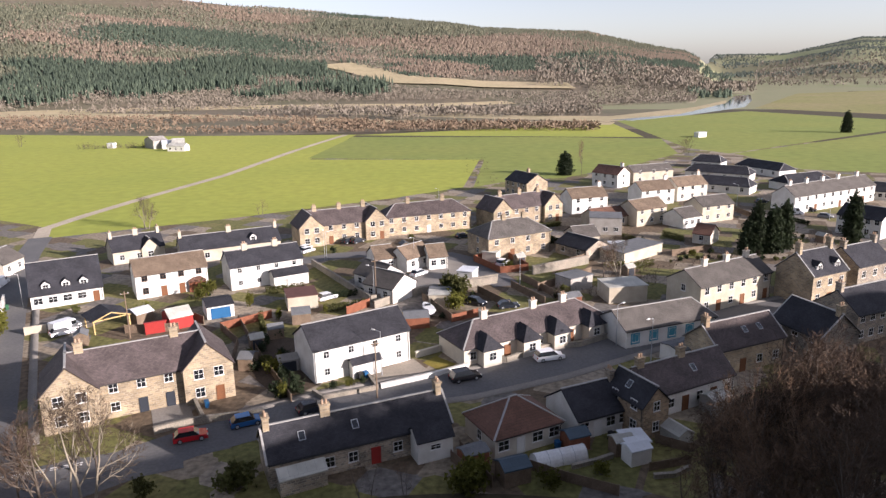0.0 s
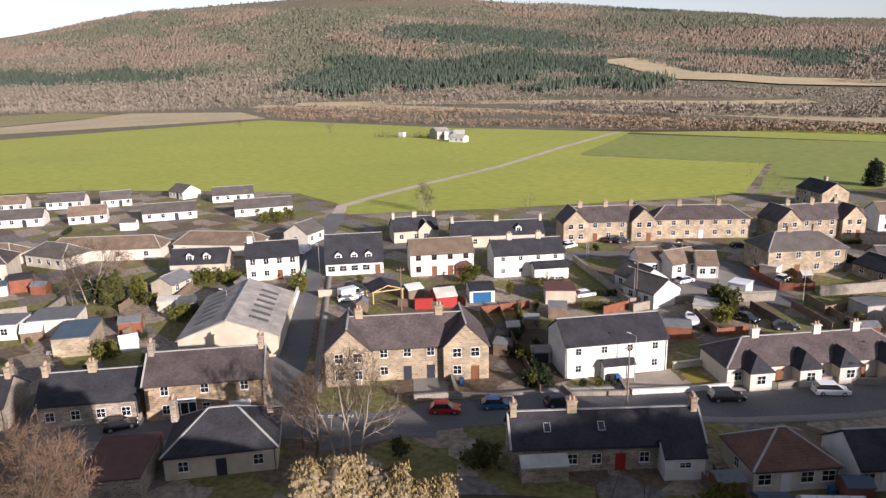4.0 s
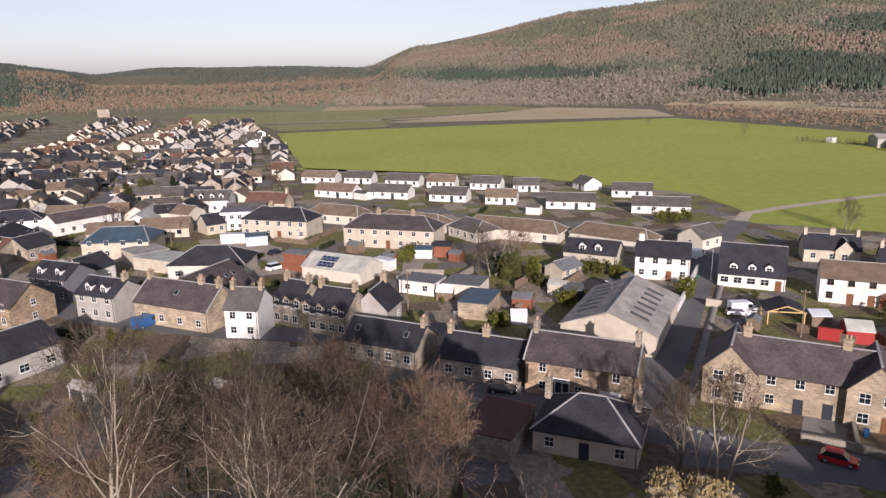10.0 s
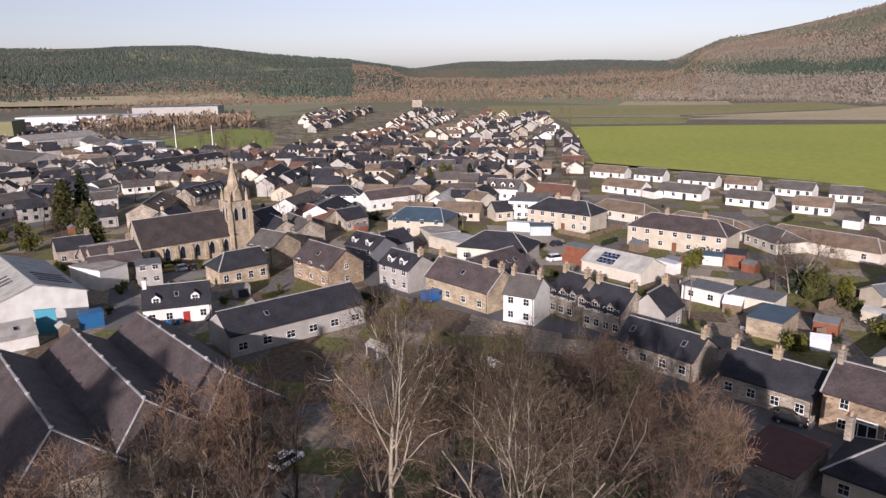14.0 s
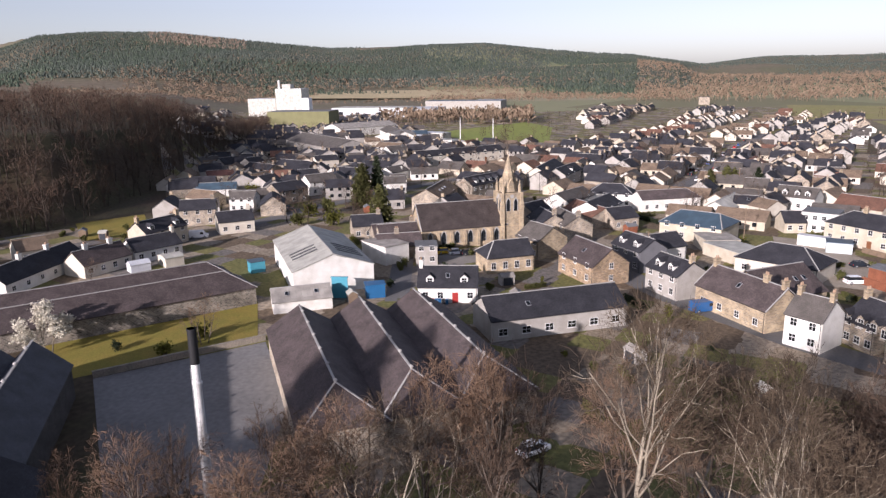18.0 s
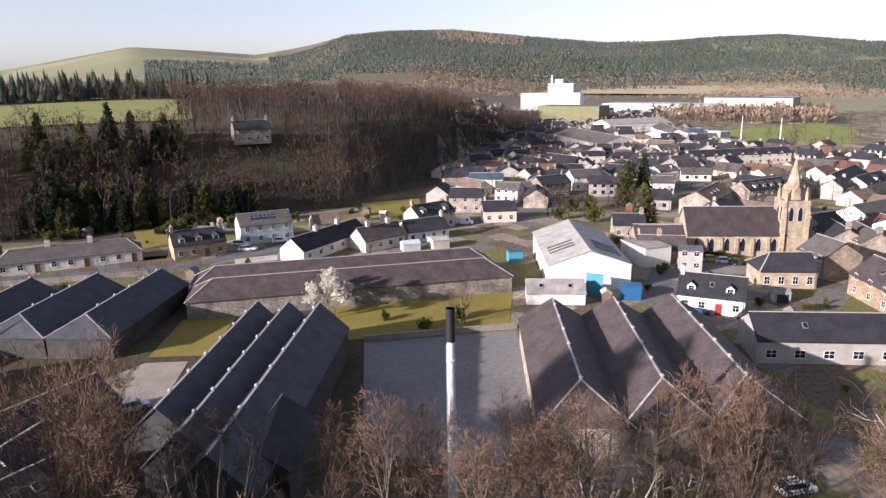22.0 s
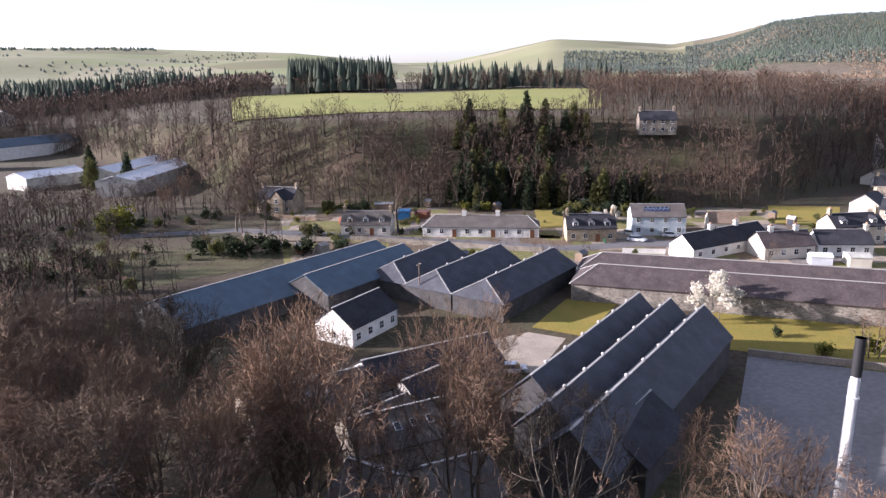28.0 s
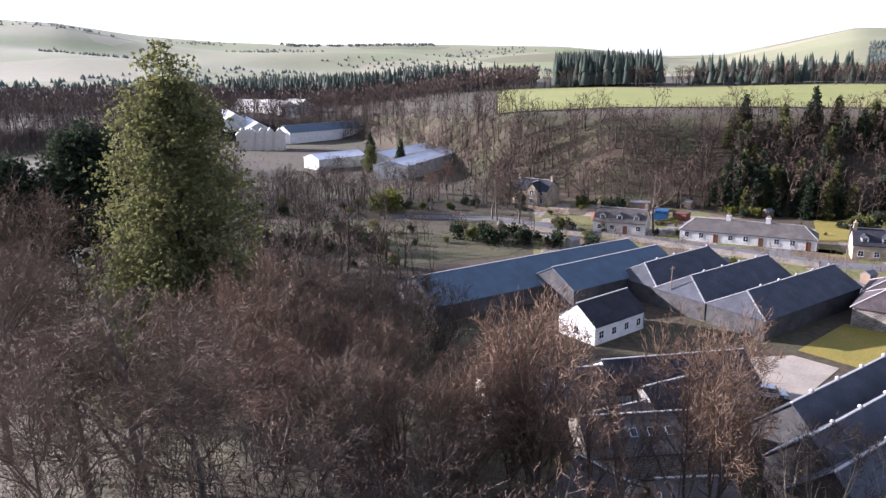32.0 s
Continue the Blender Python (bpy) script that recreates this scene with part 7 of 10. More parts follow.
garden_wall(((14.5, 70.2), (17.6, 71.4), (19.6, 72.4)), 0.5, 'wallstone', label='low stone garden edging')
fence(((25.5, 75.5), (28.8, 73.2), (31.6, 75.2)), 1.2, 'timber')
fence(((23.0, 69.4), (28.1, 70.7)), 1.1, 'timber')
fence(((-153.5, 62.9), (-143.8, 67.3)), 1.6, 'redtimber', label='red-brown board fence beside a garden')
fence(((-179.7, 74.4), (-169.9, 79.3), (-180.7, 94.1)), 1.4, 'timber')
fence(((55.2, 159.9), (66.2, 164.3)), 1.6, 'timber')
fence(((25.5, 150.1), (35.6, 158.9)), 1.8, 'timber')
fence(((19.8, 135.0), (32.9, 146.0)), 1.8, 'timber')
fence(((17.4, 142.9), (24.1, 127.8)), 1.6, 'timber')
fence(((90.9, 210.6), (92.2, 198.0)), 1.6, 'timber')
fence(((13.1, -192.0), (-7.6, -163.2)), 1.0, 'timber')
fence(((-51.8, -219.2), (-62.3, -205.4)), 1.2, 'timber')

# ---- sheds, garages and garden things ----
shed(-42.0, 125.8, 25.9, 4.9, 6, 2.4, 3.0, "white", "slate", doorm='bluepaint', label='white garage with a blue door', name='garage', cat='garage')
shed(-47.6, 120.1, 36.0, 4.1, 5, 2.2, 3.3, "redpaint", "palesheet", label='red shed with pale sheet roof')
flat_block(-50.0, 116.0, 24.2, 3.5, 0.3, 2.0, "redpaint", "redpaint", label='red-painted double yard gate', name='gate', cat='gate')
shed(-55.1, 121.9, 49.1, 3.3, 4, 2.2, 2.8, "timber", "whitesheet", label='timber shed with white roof')
carport(-60.0, 119.5, 41.9, 6.4, 5.5)
shed(-51.1, 141.5, 21.0, 3.3, 3.5, 2.2, 3.4, "redtimber", "rtile", hip=(1.6, 1.6), label='red-brown summer house with hipped roof', name='summer_house', cat='summer house')
flat_block(-27.0, 129.6, 17.5, 5.7, 6, 2.7, "beige", "redfelt", label='beige garage with red felt roof', name='garage', cat='garage')
shed(-25.4, 120.6, 13.6, 3.3, 4, 2.0, 2.6, "timber", "felt")
shed(-29.7, 100.3, -4.8, 2.2, 3, 2.0, 2.6, "timber", "felt")
shed(-4.4, 117.4, 7.0, 4.4, 4, 2.0, 2.5, "redtimber", "felt")
flat_block(0.0, 129.2, -3.6, 4.1, 5, 2.4, "beige", "palesheet", label='beige garage with pale flat roof', name='garage', cat='garage')
boat(-2.3, 123.6, 105)
shed(-15.6, 68.2, 25, 5.2, 2.6, 1.9, 2.6, "stone2", "palesheet", label='lean outhouse with corrugated roof')
tunnel(13.3, 72.0, 18, 6.4, 2.3, 1.5)
shed(7.6, 68.4, 20, 3.2, 2.6, 2.0, 2.6, "timber", "bluesheet", label='timber shed with blue-grey roof')
shed(15.7, 74.9, 20, 2.8, 2.2, 1.9, 2.4, "redtimber", "bluesheet", label='red-brown timber shed with blue-grey roof')
flat_block(22.3, 73.6, 7.6, 2.8, 3, 2.0, "white", "whitesheet", label='small white garden store beside a yard', name='garden_store', cat='shed')
shed(20.9, 73.6, 15, 2.4, 1.9, 1.8, 2.2, "timber", "palesheet")
shed(22.1, 71.6, 20, 2.7, 2.0, 1.9, 2.3, "white", "whitesheet", label='small white shed with pale roof')
shed(3.4, 71.6, 26, 3.0, 2.2, 1.9, 2.3, "redtimber", "felt")
shed(28.1, 76.4, -64, 3.8, 2.3, 1.4, 2.0, "palesheet", "palesheet", label='low glazed lean-to with pale panes', name='greenhouse', cat='greenhouse')
shed(36.7, 99.8, 24.7, 4.5, 4, 2.4, 2.8, "white", "felt")
shed(-95.3, 89.0, 38.6, 3.8, 3.5, 2.1, 2.8, "redtimber", "felt")
shed(-89.3, 82.4, 49.9, 2.9, 3, 1.7, 2.4, "whitesheet", "whitesheet", label='small white greenhouse with gabled roof', name='greenhouse', cat='greenhouse')
shed(-97.1, 100.5, 30.3, 3.6, 3.5, 2.1, 2.7, "beige", "palesheet")
flat_block(-93.0, 100.7, 45.7, 3.8, 5, 2.2, "blackwall", "felt", label='dark carport with flat roof', name='carport', cat='carport')
shed(-107.0, 111.5, 40.3, 2.8, 4, 2.3, 2.9, "beige", "felt")
shed(-108.7, 80.3, 41.6, 3.4, 3.2, 1.9, 2.9, "timber", "whitesheet", label='open timber pergola with white roof', name='pergola', cat='pergola')
shed(-155.4, 70.6, 30.3, 6.6, 5, 2.4, 2.9, "redtimber", "felt")
flat_block(-136.1, 82.9, 17.8, 5.1, 2.3, 2.4, "white", "whitesheet", label='white touring caravan with flat roof', name='caravan', cat='caravan')
flat_block(-180.5, 81.1, 20.3, 5.2, 3, 2.6, "blue", "felt", label='pale blue conservatory with flat roof', name='conservatory', cat='conservatory')
shed(-155.0, 85.8, 18.0, 3.7, 3, 2.0, 2.8, "timber", "felt")
shed(-139.4, 96.5, 47.5, 4.3, 4, 2.2, 2.8, "white", "bluesheet")
shed(-137.5, 101.1, 47.6, 4.4, 5, 2.8, 3.6, "redtimber", "slate")
shed(-161.1, 154.9, 28.6, 4.5, 3, 2.4, 3.2, "white", "tile")
shed(-223.5, 128.0, 13.5, 6.0, 4, 2.4, 3.0, "white", "tile")
flat_block(-186.0, 65.2, 55.5, 7.0, 2.4, 2.5, "white", "whitesheet", label='white box trailer with flat roof', name='trailer', cat='trailer')
flat_block(-180.5, 69.3, 71.9, 5.7, 5, 2.6, "blue", "bluesheet", label='pale blue-green container store', name='container', cat='container')
flat_block(-171.2, 42.6, 28.0, 12.3, 8, 3.0, "beige", "palesheet")
flat_block(-133.4, -36.1, 110.7, 3.9, 3, 2.7, "bluepaint", "bluepaint", label='blue steel waste container beside a yard', name='container', cat='container')
flat_block(-131.4, -42.9, 93.4, 3.3, 0.15, 4.4, "teal", "teal", label='tall teal sliding door of the warehouse', name='warehouse_door', cat='door')
flat_block(-148.9, -68.6, 127.7, 3.4, 3, 2.6, "teal", "bluesheet", label='teal storage container beside a yard', name='container', cat='container')
flat_block(-162.3, -40.9, 49.8, 9.9, 7, 4.5, "white", "sheet", label='white flat-roofed store beside the warehouse')
shed(-152.8, -92.4, 140.7, 4.5, 5, 2.2, 2.8, "cream", "palesheet")
shed(-146.9, -97.3, 140.7, 4.6, 3, 1.8, 2.5, "whitesheet", "whitesheet", name='greenhouse', cat='greenhouse', label='white greenhouse with gabled roof')
shed(-86.9, -209.8, 147.4, 6.2, 4, 2.4, 2.8, "timber", "felt")
flat_block(-87.0, -194.6, 147.7, 3.8, 4, 2.6, "bluepaint", "bluepaint", label='blue tarpaulin-covered stack beside a yard', name='covered_stack', cat='stack')
flat_block(-92.6, -192.9, 135.8, 3.9, 4, 2.0, "redtimber", "redfelt", label='red-brown low garden shed')
flat_block(27.5, 137.3, -57.8, 4.6, 6, 2.8, "grey", "felt")
flat_block(43.5, 164.9, 2.6, 4.3, 2.3, 2.4, "white", "whitesheet", label='white touring caravan in a yard', name='caravan', cat='caravan')
flat_block(6.0, 144.1, -20.9, 3.4, 4, 2.4, "white", "whitesheet", label='white rendered bin store beside a yard', name='bin_store', cat='store')
shed(0.1, 130.8, -15.1, 4.2, 4, 2.2, 2.6, "timber", "felt")
flat_block(12.5, 160.2, -25.0, 3.5, 4, 2.2, "cream", "palesheet")
flat_block(35.2, 223.5, 33.8, 7.3, 5, 2.6, "white", "palesheet", name='garage', cat='garage', label='white garage with flat pale roof')
shed(39.0, 216.8, -33.7, 4.7, 3, 2.2, 2.8, "white", "whitesheet", name='conservatory', cat='conservatory', label='white conservatory with gabled roof')

# ---- cars ----
car(16.7, 100.8, 17, 'white', 'suv')
car(-31.3, 78.6, 20, 'red', 'hatch')
car(-25.3, 82.1, 24, 'blue', 'hatch')
car(-17.4, 85.4, 30, 'dark', 'hatch')
car(3.4, 94.2, 22, 'black', 'suv')
car(-66.8, 118.1, 57, 'white', 'van')
car(-22.5, 132.7, 41, 'white', 'hatch')
car(-4.6, 148.2, 48, 'white', 'hatch')
car(-33.2, 170.5, 55, 'white', 'hatch')
car(-24.0, 179.5, 56, 'dark', 'hatch')
car(-21.5, 179.6, 49, 'dark', 'hatch')
car(-34.0, 172.6, 71, 'white', 'hatch')
car(-23.3, 181.2, 46, 'dark', 'hatch')
car(14.5, 155.4, 56, 'white', 'hatch')
car(6.4, 182.7, 24, 'dark', 'hatch')
car(-69.2, 60.8, 46, 'black', 'hatch')
car(-95.7, 146.7, 100, 'white', 'van')
car(-152.2, 62.6, 100, 'white', 'suv')
car(-186.5, 67.1, 94, 'white', 'van')
car(-165.8, 68.5, 104, 'dark', 'hatch')
car(-169.5, -27.2, 113, 'yellow', 'hatch')
car(-169.1, -24.2, 111, 'white', 'hatch')
car(-168.9, -21.1, 122, 'dark', 'hatch')
car(-127.3, -135.0, 112, 'white', 'hatch')
car(-137.7, -134.1, 140, 'white', 'hatch')
car(-126.6, -135.2, 123, 'white', 'hatch')
car(-53.8, -81.9, 154, 'white', 'hatch')
car(104.7, 222.4, 16, 'dark', 'hatch')
car(106.6, 204.7, -32, 'white', 'van')
car(113.0, 208.3, -38, 'dark', 'hatch')
car(112.5, 198.4, -38, 'grey', 'hatch')
car(106.0, 213.1, -36, 'grey', 'hatch')
car(-220.5, -92.8, 131, 'white', 'hatch')
car(-224.0, -89.8, 134, 'grey', 'hatch')
car(-180.8, -99.9, 111, 'white', 'van')
car(-98.2, 76.9, 25, 'grey', 'hatch')
car(0.6, 129.2, 6, 'white', 'hatch')
car(6.8, 127.8, -35, 'dark', 'hatch')
car(12.8, 125.4, 11, 'dark', 'hatch')
car(-130.8, 28.0, 114, 'blue', 'van')
car(-180.6, 31.2, 61, 'black', 'hatch')
car(-130.2, -141.3, 111, 'white', 'hatch')
car(-143.1, -121.6, 151, 'grey', 'hatch')
car(44.3, 165.0, 24, 'white', 'suv')
car(-75.8, -1.9, 132, 'white', 'hatch')
car(-326.9, 60.8, 138, 'dark', 'hatch')
car(-66.4, 116.0, 42, 'white', 'hatch')
car(-297.9, 57.5, 159, 'white')
car(-312.6, 57.4, 159, 'dark')
car(-325.3, 62.3, 159, 'grey')
car(-336.1, 72.3, 159, 'red')
car(-350.8, 72.2, 159, 'blue')
car(-363.5, 77.1, 159, 'white')
car(-374.3, 87.1, 159, 'black')
car(-389.0, 87.0, 159, 'white')
car(-401.7, 91.9, 159, 'dark')
car(-412.5, 101.9, 159, 'grey')
car(-427.2, 101.8, 159, 'red')
car(-439.9, 106.7, 159, 'blue')
car(-450.7, 116.7, 159, 'white')
car(-465.3, 116.6, 159, 'black')

# ---- wheeled bins ----
def wheeled_bin(x, y, rot, colour):
    e = thing("wheeled_bin", x, y, rot, colour + " plastic wheeled bin beside a wall", "bin", "wheeled bins")
    c = {"red": "redpaint", "blue": "bluepaint", "black": "black", "green": "bingreen"}[colour]
    b = Bag()
    low, top = [(-0.24, -0.26, 0.08), (0.24, -0.26, 0.08), (0.24, 0.26, 0.08), (-0.24, 0.26, 0.08)], [(-0.29, -0.34, 0.98), (0.29, -0.34, 0.98), (0.29, 0.34, 0.98), (-0.29, 0.34, 0.98)]
    b.ring([Vector(p) for p in low], [Vector(p) for p in top])
    b.poly(low[::-1])
    part("body", b, M[c], e)
    part("lid", Bag().slab([(-0.31, -0.37, 1.02), (0.31, -0.37, 1.02), (0.31, 0.38, 1.08), (-0.31, 0.38, 1.08)], 0.06), M[c], e)
    for u in (-0.26, 0.26):
        part("wheel", Bag().tube((u - 0.03, 0.3, 0.1), (u + 0.03, 0.3, 0.1), 0.1, 0.1, 10), M["black"], e)


M["bingreen"] = mat("green_plastic", (0.03, 0.10, 0.05), 0.5, 0.1)
x0, y0 = -129.6, -24.2
for i, c in enumerate(("red", "red", "blue", "blue", "black", "blue")):
    wheeled_bin(x0 - i * 0.02, y0 + i * 0.72, 95, c)
for bx, by, c in ((-12.0, 95.2, "black"), (-11.2, 95.6, "blue"), (-32.0, 87.2, "blue"), (20.4, 76.4, "black"), (-84.6, 130.4, "green"), (3.0, 74.2, "black"), (13.6, 74.6, "blue"), (-104.2, -155.8, "blue"), (-118.6, -138.0, "green")):
    wheeled_bin(bx, by, 30, c)

# ---- lamps and poles ----
street_lamp(28.4, 105.9, 30)
street_lamp(32.1, 99.4, 216)
street_lamp(-27.5, 162.6, 345)
street_lamp(-5.8, 155.1, 231)
street_lamp(-13.0, 131.5, 159)
street_lamp(16.8, 140.5, 285)
street_lamp(0.2, 220.6, 135)
street_lamp(-8.9, 96.3, 156)
street_lamp(-27.1, 163.0, 126)
street_lamp(95.0, 218.4, 150)
street_lamp(108.1, 212.4, 324)
street_lamp(112.4, 196.0, 60)
street_lamp(-79.4, 96.0, 186)
street_lamp(-81.8, 131.0, 225)
street_lamp(-260.2, 52.7, 96)
street_lamp(-170.8, 30.7, 150)
street_lamp(-291.1, 57.9, 150)
pole(-105.6, 69.1)
pole(-192.3, 50.0)
pole(-274.4, 67.8)
pole(-53.6, 113.7)
pole(-12.6, 131.5)
pole(-109.4, -143.7)
pole(-55.3, -117.4)
pole(-161.3, 21.3)
pole(-9.0, 88.9)

# ---- church, chimney stack and works landmarks ----
church(-182.2, -25.4, 115.9, 23.4)
stack(-51.8, -30.2, 23.5)
flat_block(-785.2, -332.4, 86.9, 34.2, 25, 20.1, "palesheet", "whitesheet", label='white windowless works block beside a yard', name='works_building', cat='works')
flat_block(-770.8, -294.9, 87.1, 30.7, 22, 31.5, "palesheet", "whitesheet", label='tall white works tower beside a yard', name='works_building', cat='works')
flat_block(-764.9, -297.2, 87.1, 9.8, 10, 36.3, "palesheet", "whitesheet", label='narrow white works tower beside a yard', name='works_building', cat='works')
flat_block(-763.8, -275.7, 87.1, 8.3, 10, 21.2, "whitesheet", "whitesheet", label='white works silo block beside a yard', name='works_building', cat='works')
flat_block(-591.8, -217.5, 90.9, 54.6, 30, 15.5, "shrubwall", "felt", label='olive green windowless works hall', name='works_building', cat='works')
works_flue(-782.9, -314.9, 40.6)
house(-534.5, -150.0, 138.1, 52.4, 24, 6, 9, "white", "sheet", wins=False, name='works_building', cat='works')
house(-412.0, -138.1, 41.7, 73.7, 24, 5, 9, "grey", "tile", wins=False, name='works_building', cat='works')
house(-485.4, -110.9, 22.2, 68.1, 14, 5, 8, "white", "tile", n=3)
flat_block(-775.2, -202.6, 87.1, 84.9, 40, 9.9, "whitesheet", "palesheet", label='long pale works sheds with flat roofs', name='works_building', cat='works')
flat_block(-941.7, -119.3, 83.4, 101.2, 40, 10.2, "grey", "bluesheet", label='long grey-blue works shed', name='works_building', cat='works')
flat_block(-990.9, -91.6, 82.0, 36.8, 20, 9.1, "palesheet", "whitesheet", label='white works shed beside a yard', name='works_building', cat='works')
flat_block(-852.0, -196.1, 85.7, 114.2, 60, 5.4, "whitesheet", "whitesheet", label='long white works shed with flat roof', name='works_building', cat='works')
house(-461.3, -105.5, 170.7, 30.3, 18, 5.5, 8, "white", "sheet", wins=False, name='works_building', cat='works')
house(-477.9, -95.4, 105.0, 14.8, 14, 5, 7, "bluesheet", "bluesheet", wins=False, name='works_building', cat='works')
flat_block(-484.5, -82.9, 62.8, 19.0, 10, 5.1, "palesheet", "whitesheet", label='white works shed with flat roof', name='works_building', cat='works')
flat_block(-454.7, -71.0, 63.2, 15.0, 8, 2.9, "white", "palesheet", label='low white works store beside a yard', name='works_building', cat='works')
flat_block(-452.2, -54.0, 63.1, 19.6, 8, 1.6, "whitesheet", "whitesheet", label='low white works store beside a yard', name='works_building', cat='works')
mast(-457.0, -40.5, 16)
mast(-468.9, -63.5, 16)
house(-19.4, -340.1, -125.6, 44.3, 14, 6, 8, "palesheet", "whitesheet", wins=False, name='warehouse', cat='warehouse', group='glen cask sheds', label='large sheeted shed with pale roof in the glen')
house(-26.6, -316.7, -119.7, 62.7, 16, 6, 8, "palesheet", "whitesheet", wins=False, name='warehouse', cat='warehouse', group='glen cask sheds', label='large sheeted shed with pale roof in the glen')
house(13.0, -338.7, -146.8, 26.0, 14, 5, 7, "palesheet", "whitesheet", wins=False, name='warehouse', cat='warehouse', group='glen cask sheds', label='large sheeted shed with pale roof in the glen')
house(26.7, -479.8, -142.4, 58.7, 16, 7, 11, "white", "bluesheet", wins=False, name='warehouse', cat='warehouse', group='glen cask sheds', label='large sheeted shed with pale roof in the glen')
house(97.3, -543.1, 104.1, 107.8, 14, 7, 11, "palesheet", "whitesheet", wins=False, name='warehouse', cat='warehouse', group='glen cask sheds', label='large sheeted shed with pale roof in the glen')
house(79.2, -521.7, 103.7, 111.4, 14, 7, 11, "palesheet", "whitesheet", wins=False, name='warehouse', cat='warehouse', group='glen cask sheds', label='large sheeted shed with pale roof in the glen')
house(98.5, -660.9, 122.6, 52.0, 14, 7, 11, "palesheet", "palesheet", wins=False, name='warehouse', cat='warehouse', group='glen cask sheds', label='large sheeted shed with pale roof in the glen')
house(69.8, -612.1, 116.4, 58.5, 14, 7, 11, "palesheet", "palesheet", wins=False, name='warehouse', cat='warehouse', group='glen cask sheds', label='large sheeted shed with pale roof in the glen')
house(52.2, -611.0, 115.7, 39.0, 14, 7, 11, "palesheet", "palesheet", wins=False, name='warehouse', cat='warehouse', group='glen cask sheds', label='large sheeted shed with pale roof in the glen')
flat_block(-59.5, 51.6, 29, 6.5, 9.5, 3.0, 'stone2', 'redfelt', label='low stone outbuilding with a dark red roof')
house(-39.5, -81.9, -178.2, 19.5, 9, 4.5, 7, "white", "slate", n=3, label='white works cottage with slate roof among trees', name='outbuilding', cat='outbuilding')
house(-21.4, -79.6, -177.4, 15.4, 10, 4.5, 7, "beige", "tile", wins=False, sky=(-0.5, -0.1, 0.3), label='pale works store with tile roof among trees', name='outbuilding', cat='outbuilding')
house(-29.2, -68.0, 178.5, 13.4, 9, 4.2, 6.5, "stone2", "tile", wins=False, sky=(-0.5, -0.2, 0.1, 0.4), label='stone works store with rooflights among trees', name='outbuilding', cat='outbuilding')
house(58.7, -427.1, -82.2, 10.0, 6.5, 9.0, 12.5, 'cream', 'palesheet', wins=False, name='kiln_house', cat='warehouse', label='narrow cream gabled store in the glen', group='narrow gabled stores')
house(53.6, -425.6, -82.8, 10.0, 6.5, 9.0, 12.5, 'cream', 'palesheet', wins=False, name='kiln_house', cat='warehouse', label='narrow cream gabled store in the glen', group='narrow gabled stores')
house(48.0, -424.0, -83.5, 10.0, 6.5, 9.0, 12.5, 'cream', 'palesheet', wins=False, name='kiln_house', cat='warehouse', label='narrow cream gabled store in the glen', group='narrow gabled stores')
house(70.7, -430.4, -80.7, 10.0, 6.5, 9.0, 12.5, 'cream', 'palesheet', wins=False, name='kiln_house', cat='warehouse', label='narrow cream gabled store in the glen', group='narrow gabled stores')
house(67.5, -429.5, -81.1, 10.0, 6.5, 9.0, 12.5, 'cream', 'palesheet', wins=False, name='kiln_house', cat='warehouse', label='narrow cream gabled store in the glen', group='narrow gabled stores')
house(64.4, -428.7, -81.5, 10.0, 6.5, 9.0, 12.5, 'cream', 'palesheet', wins=False, name='kiln_house', cat='warehouse', label='narrow cream gabled store in the glen', group='narrow gabled stores')
x, y = polar(135.8, 271)
house(x, y, 147.7, 13, 8, 5, 7.8, 'stone2', 'slate', n=4, chim=(-1, 1), label='stone villa with slate roof on the wooded bank')
house(-173.8, 437.8, 42.4, 9.1, 14, 5, 7, "grey", "sheet", wins=False, name='barn', cat='barn', label='grey barn with grey sheet roof')
house(-165.2, 433.5, 21.0, 6.5, 9, 3.2, 5, "white", "whitesheet", wins=False, name='barn', cat='barn', label='low white farm shed')
house(-158.1, 432.4, 18.1, 7.1, 10, 3.8, 6, "grey", "palesheet", wins=False, name='barn', cat='barn', label='grey barn with pale roof')
house(-153.0, 417.5, -10.8, 10.9, 6, 3, 4.5, "white", "palesheet", n=3, name='farmhouse', cat='farmhouse', label='white farm cottage with pale roof')
flat_block(-203.5, 442.4, -10.1, 3.9, 4, 3, "white", "whitesheet", label='small white farm store beside a yard')
flat_block(164.3, 438.9, 23.2, 6.4, 4, 3, "white", "whitesheet", label='small white store in the meadow')
flat_block(-977.9, 189.9, 81.2, 13.5, 12, 9.7, "stone2", "felt", label='tall stone tower house beside a yard', name='tower_house', cat='tower')

# ---- the rest of the town: repeats of eight plain houses ----
KINDS = (("white", "tile", 10, 7.5, 2.7, 5.0), ("cream", "btile", 11, 7.5, 2.7, 5.0), ("grey", "slate", 9, 8, 4.6, 7.0), ("beige", "btile", 12, 8, 2.8, 5.2),
         ("grey", "slate", 10, 8, 3.4, 6.2), ("cream", "rtile", 10, 8, 2.8, 5.4), ("stone2", "slate", 11, 7.5, 3.6, 6.4), ("beige", "tile", 12, 8, 2.8, 5.6))
PROTO = []


def town_house(x, y, rot, k):
    kinds = KINDS
    while len(PROTO) < 8:
        PROTO.append(None)
    if PROTO[k] is None:
        w, r, L, W, ze, zr = kinds[k]
        PROTO[k] = house(x, y, rot, L, W, ze, zr, w, r, n=3, doors=(1,), chim=(0.9,) if k in (2, 4, 6) else (), group="town houses",
                         label=NAMES[w] + " house with a " + NAMES[r] + " roof in the town")
    else:
        copy_thing(PROTO[k], pose(x, y, height(x, y), 0, 0, rot))




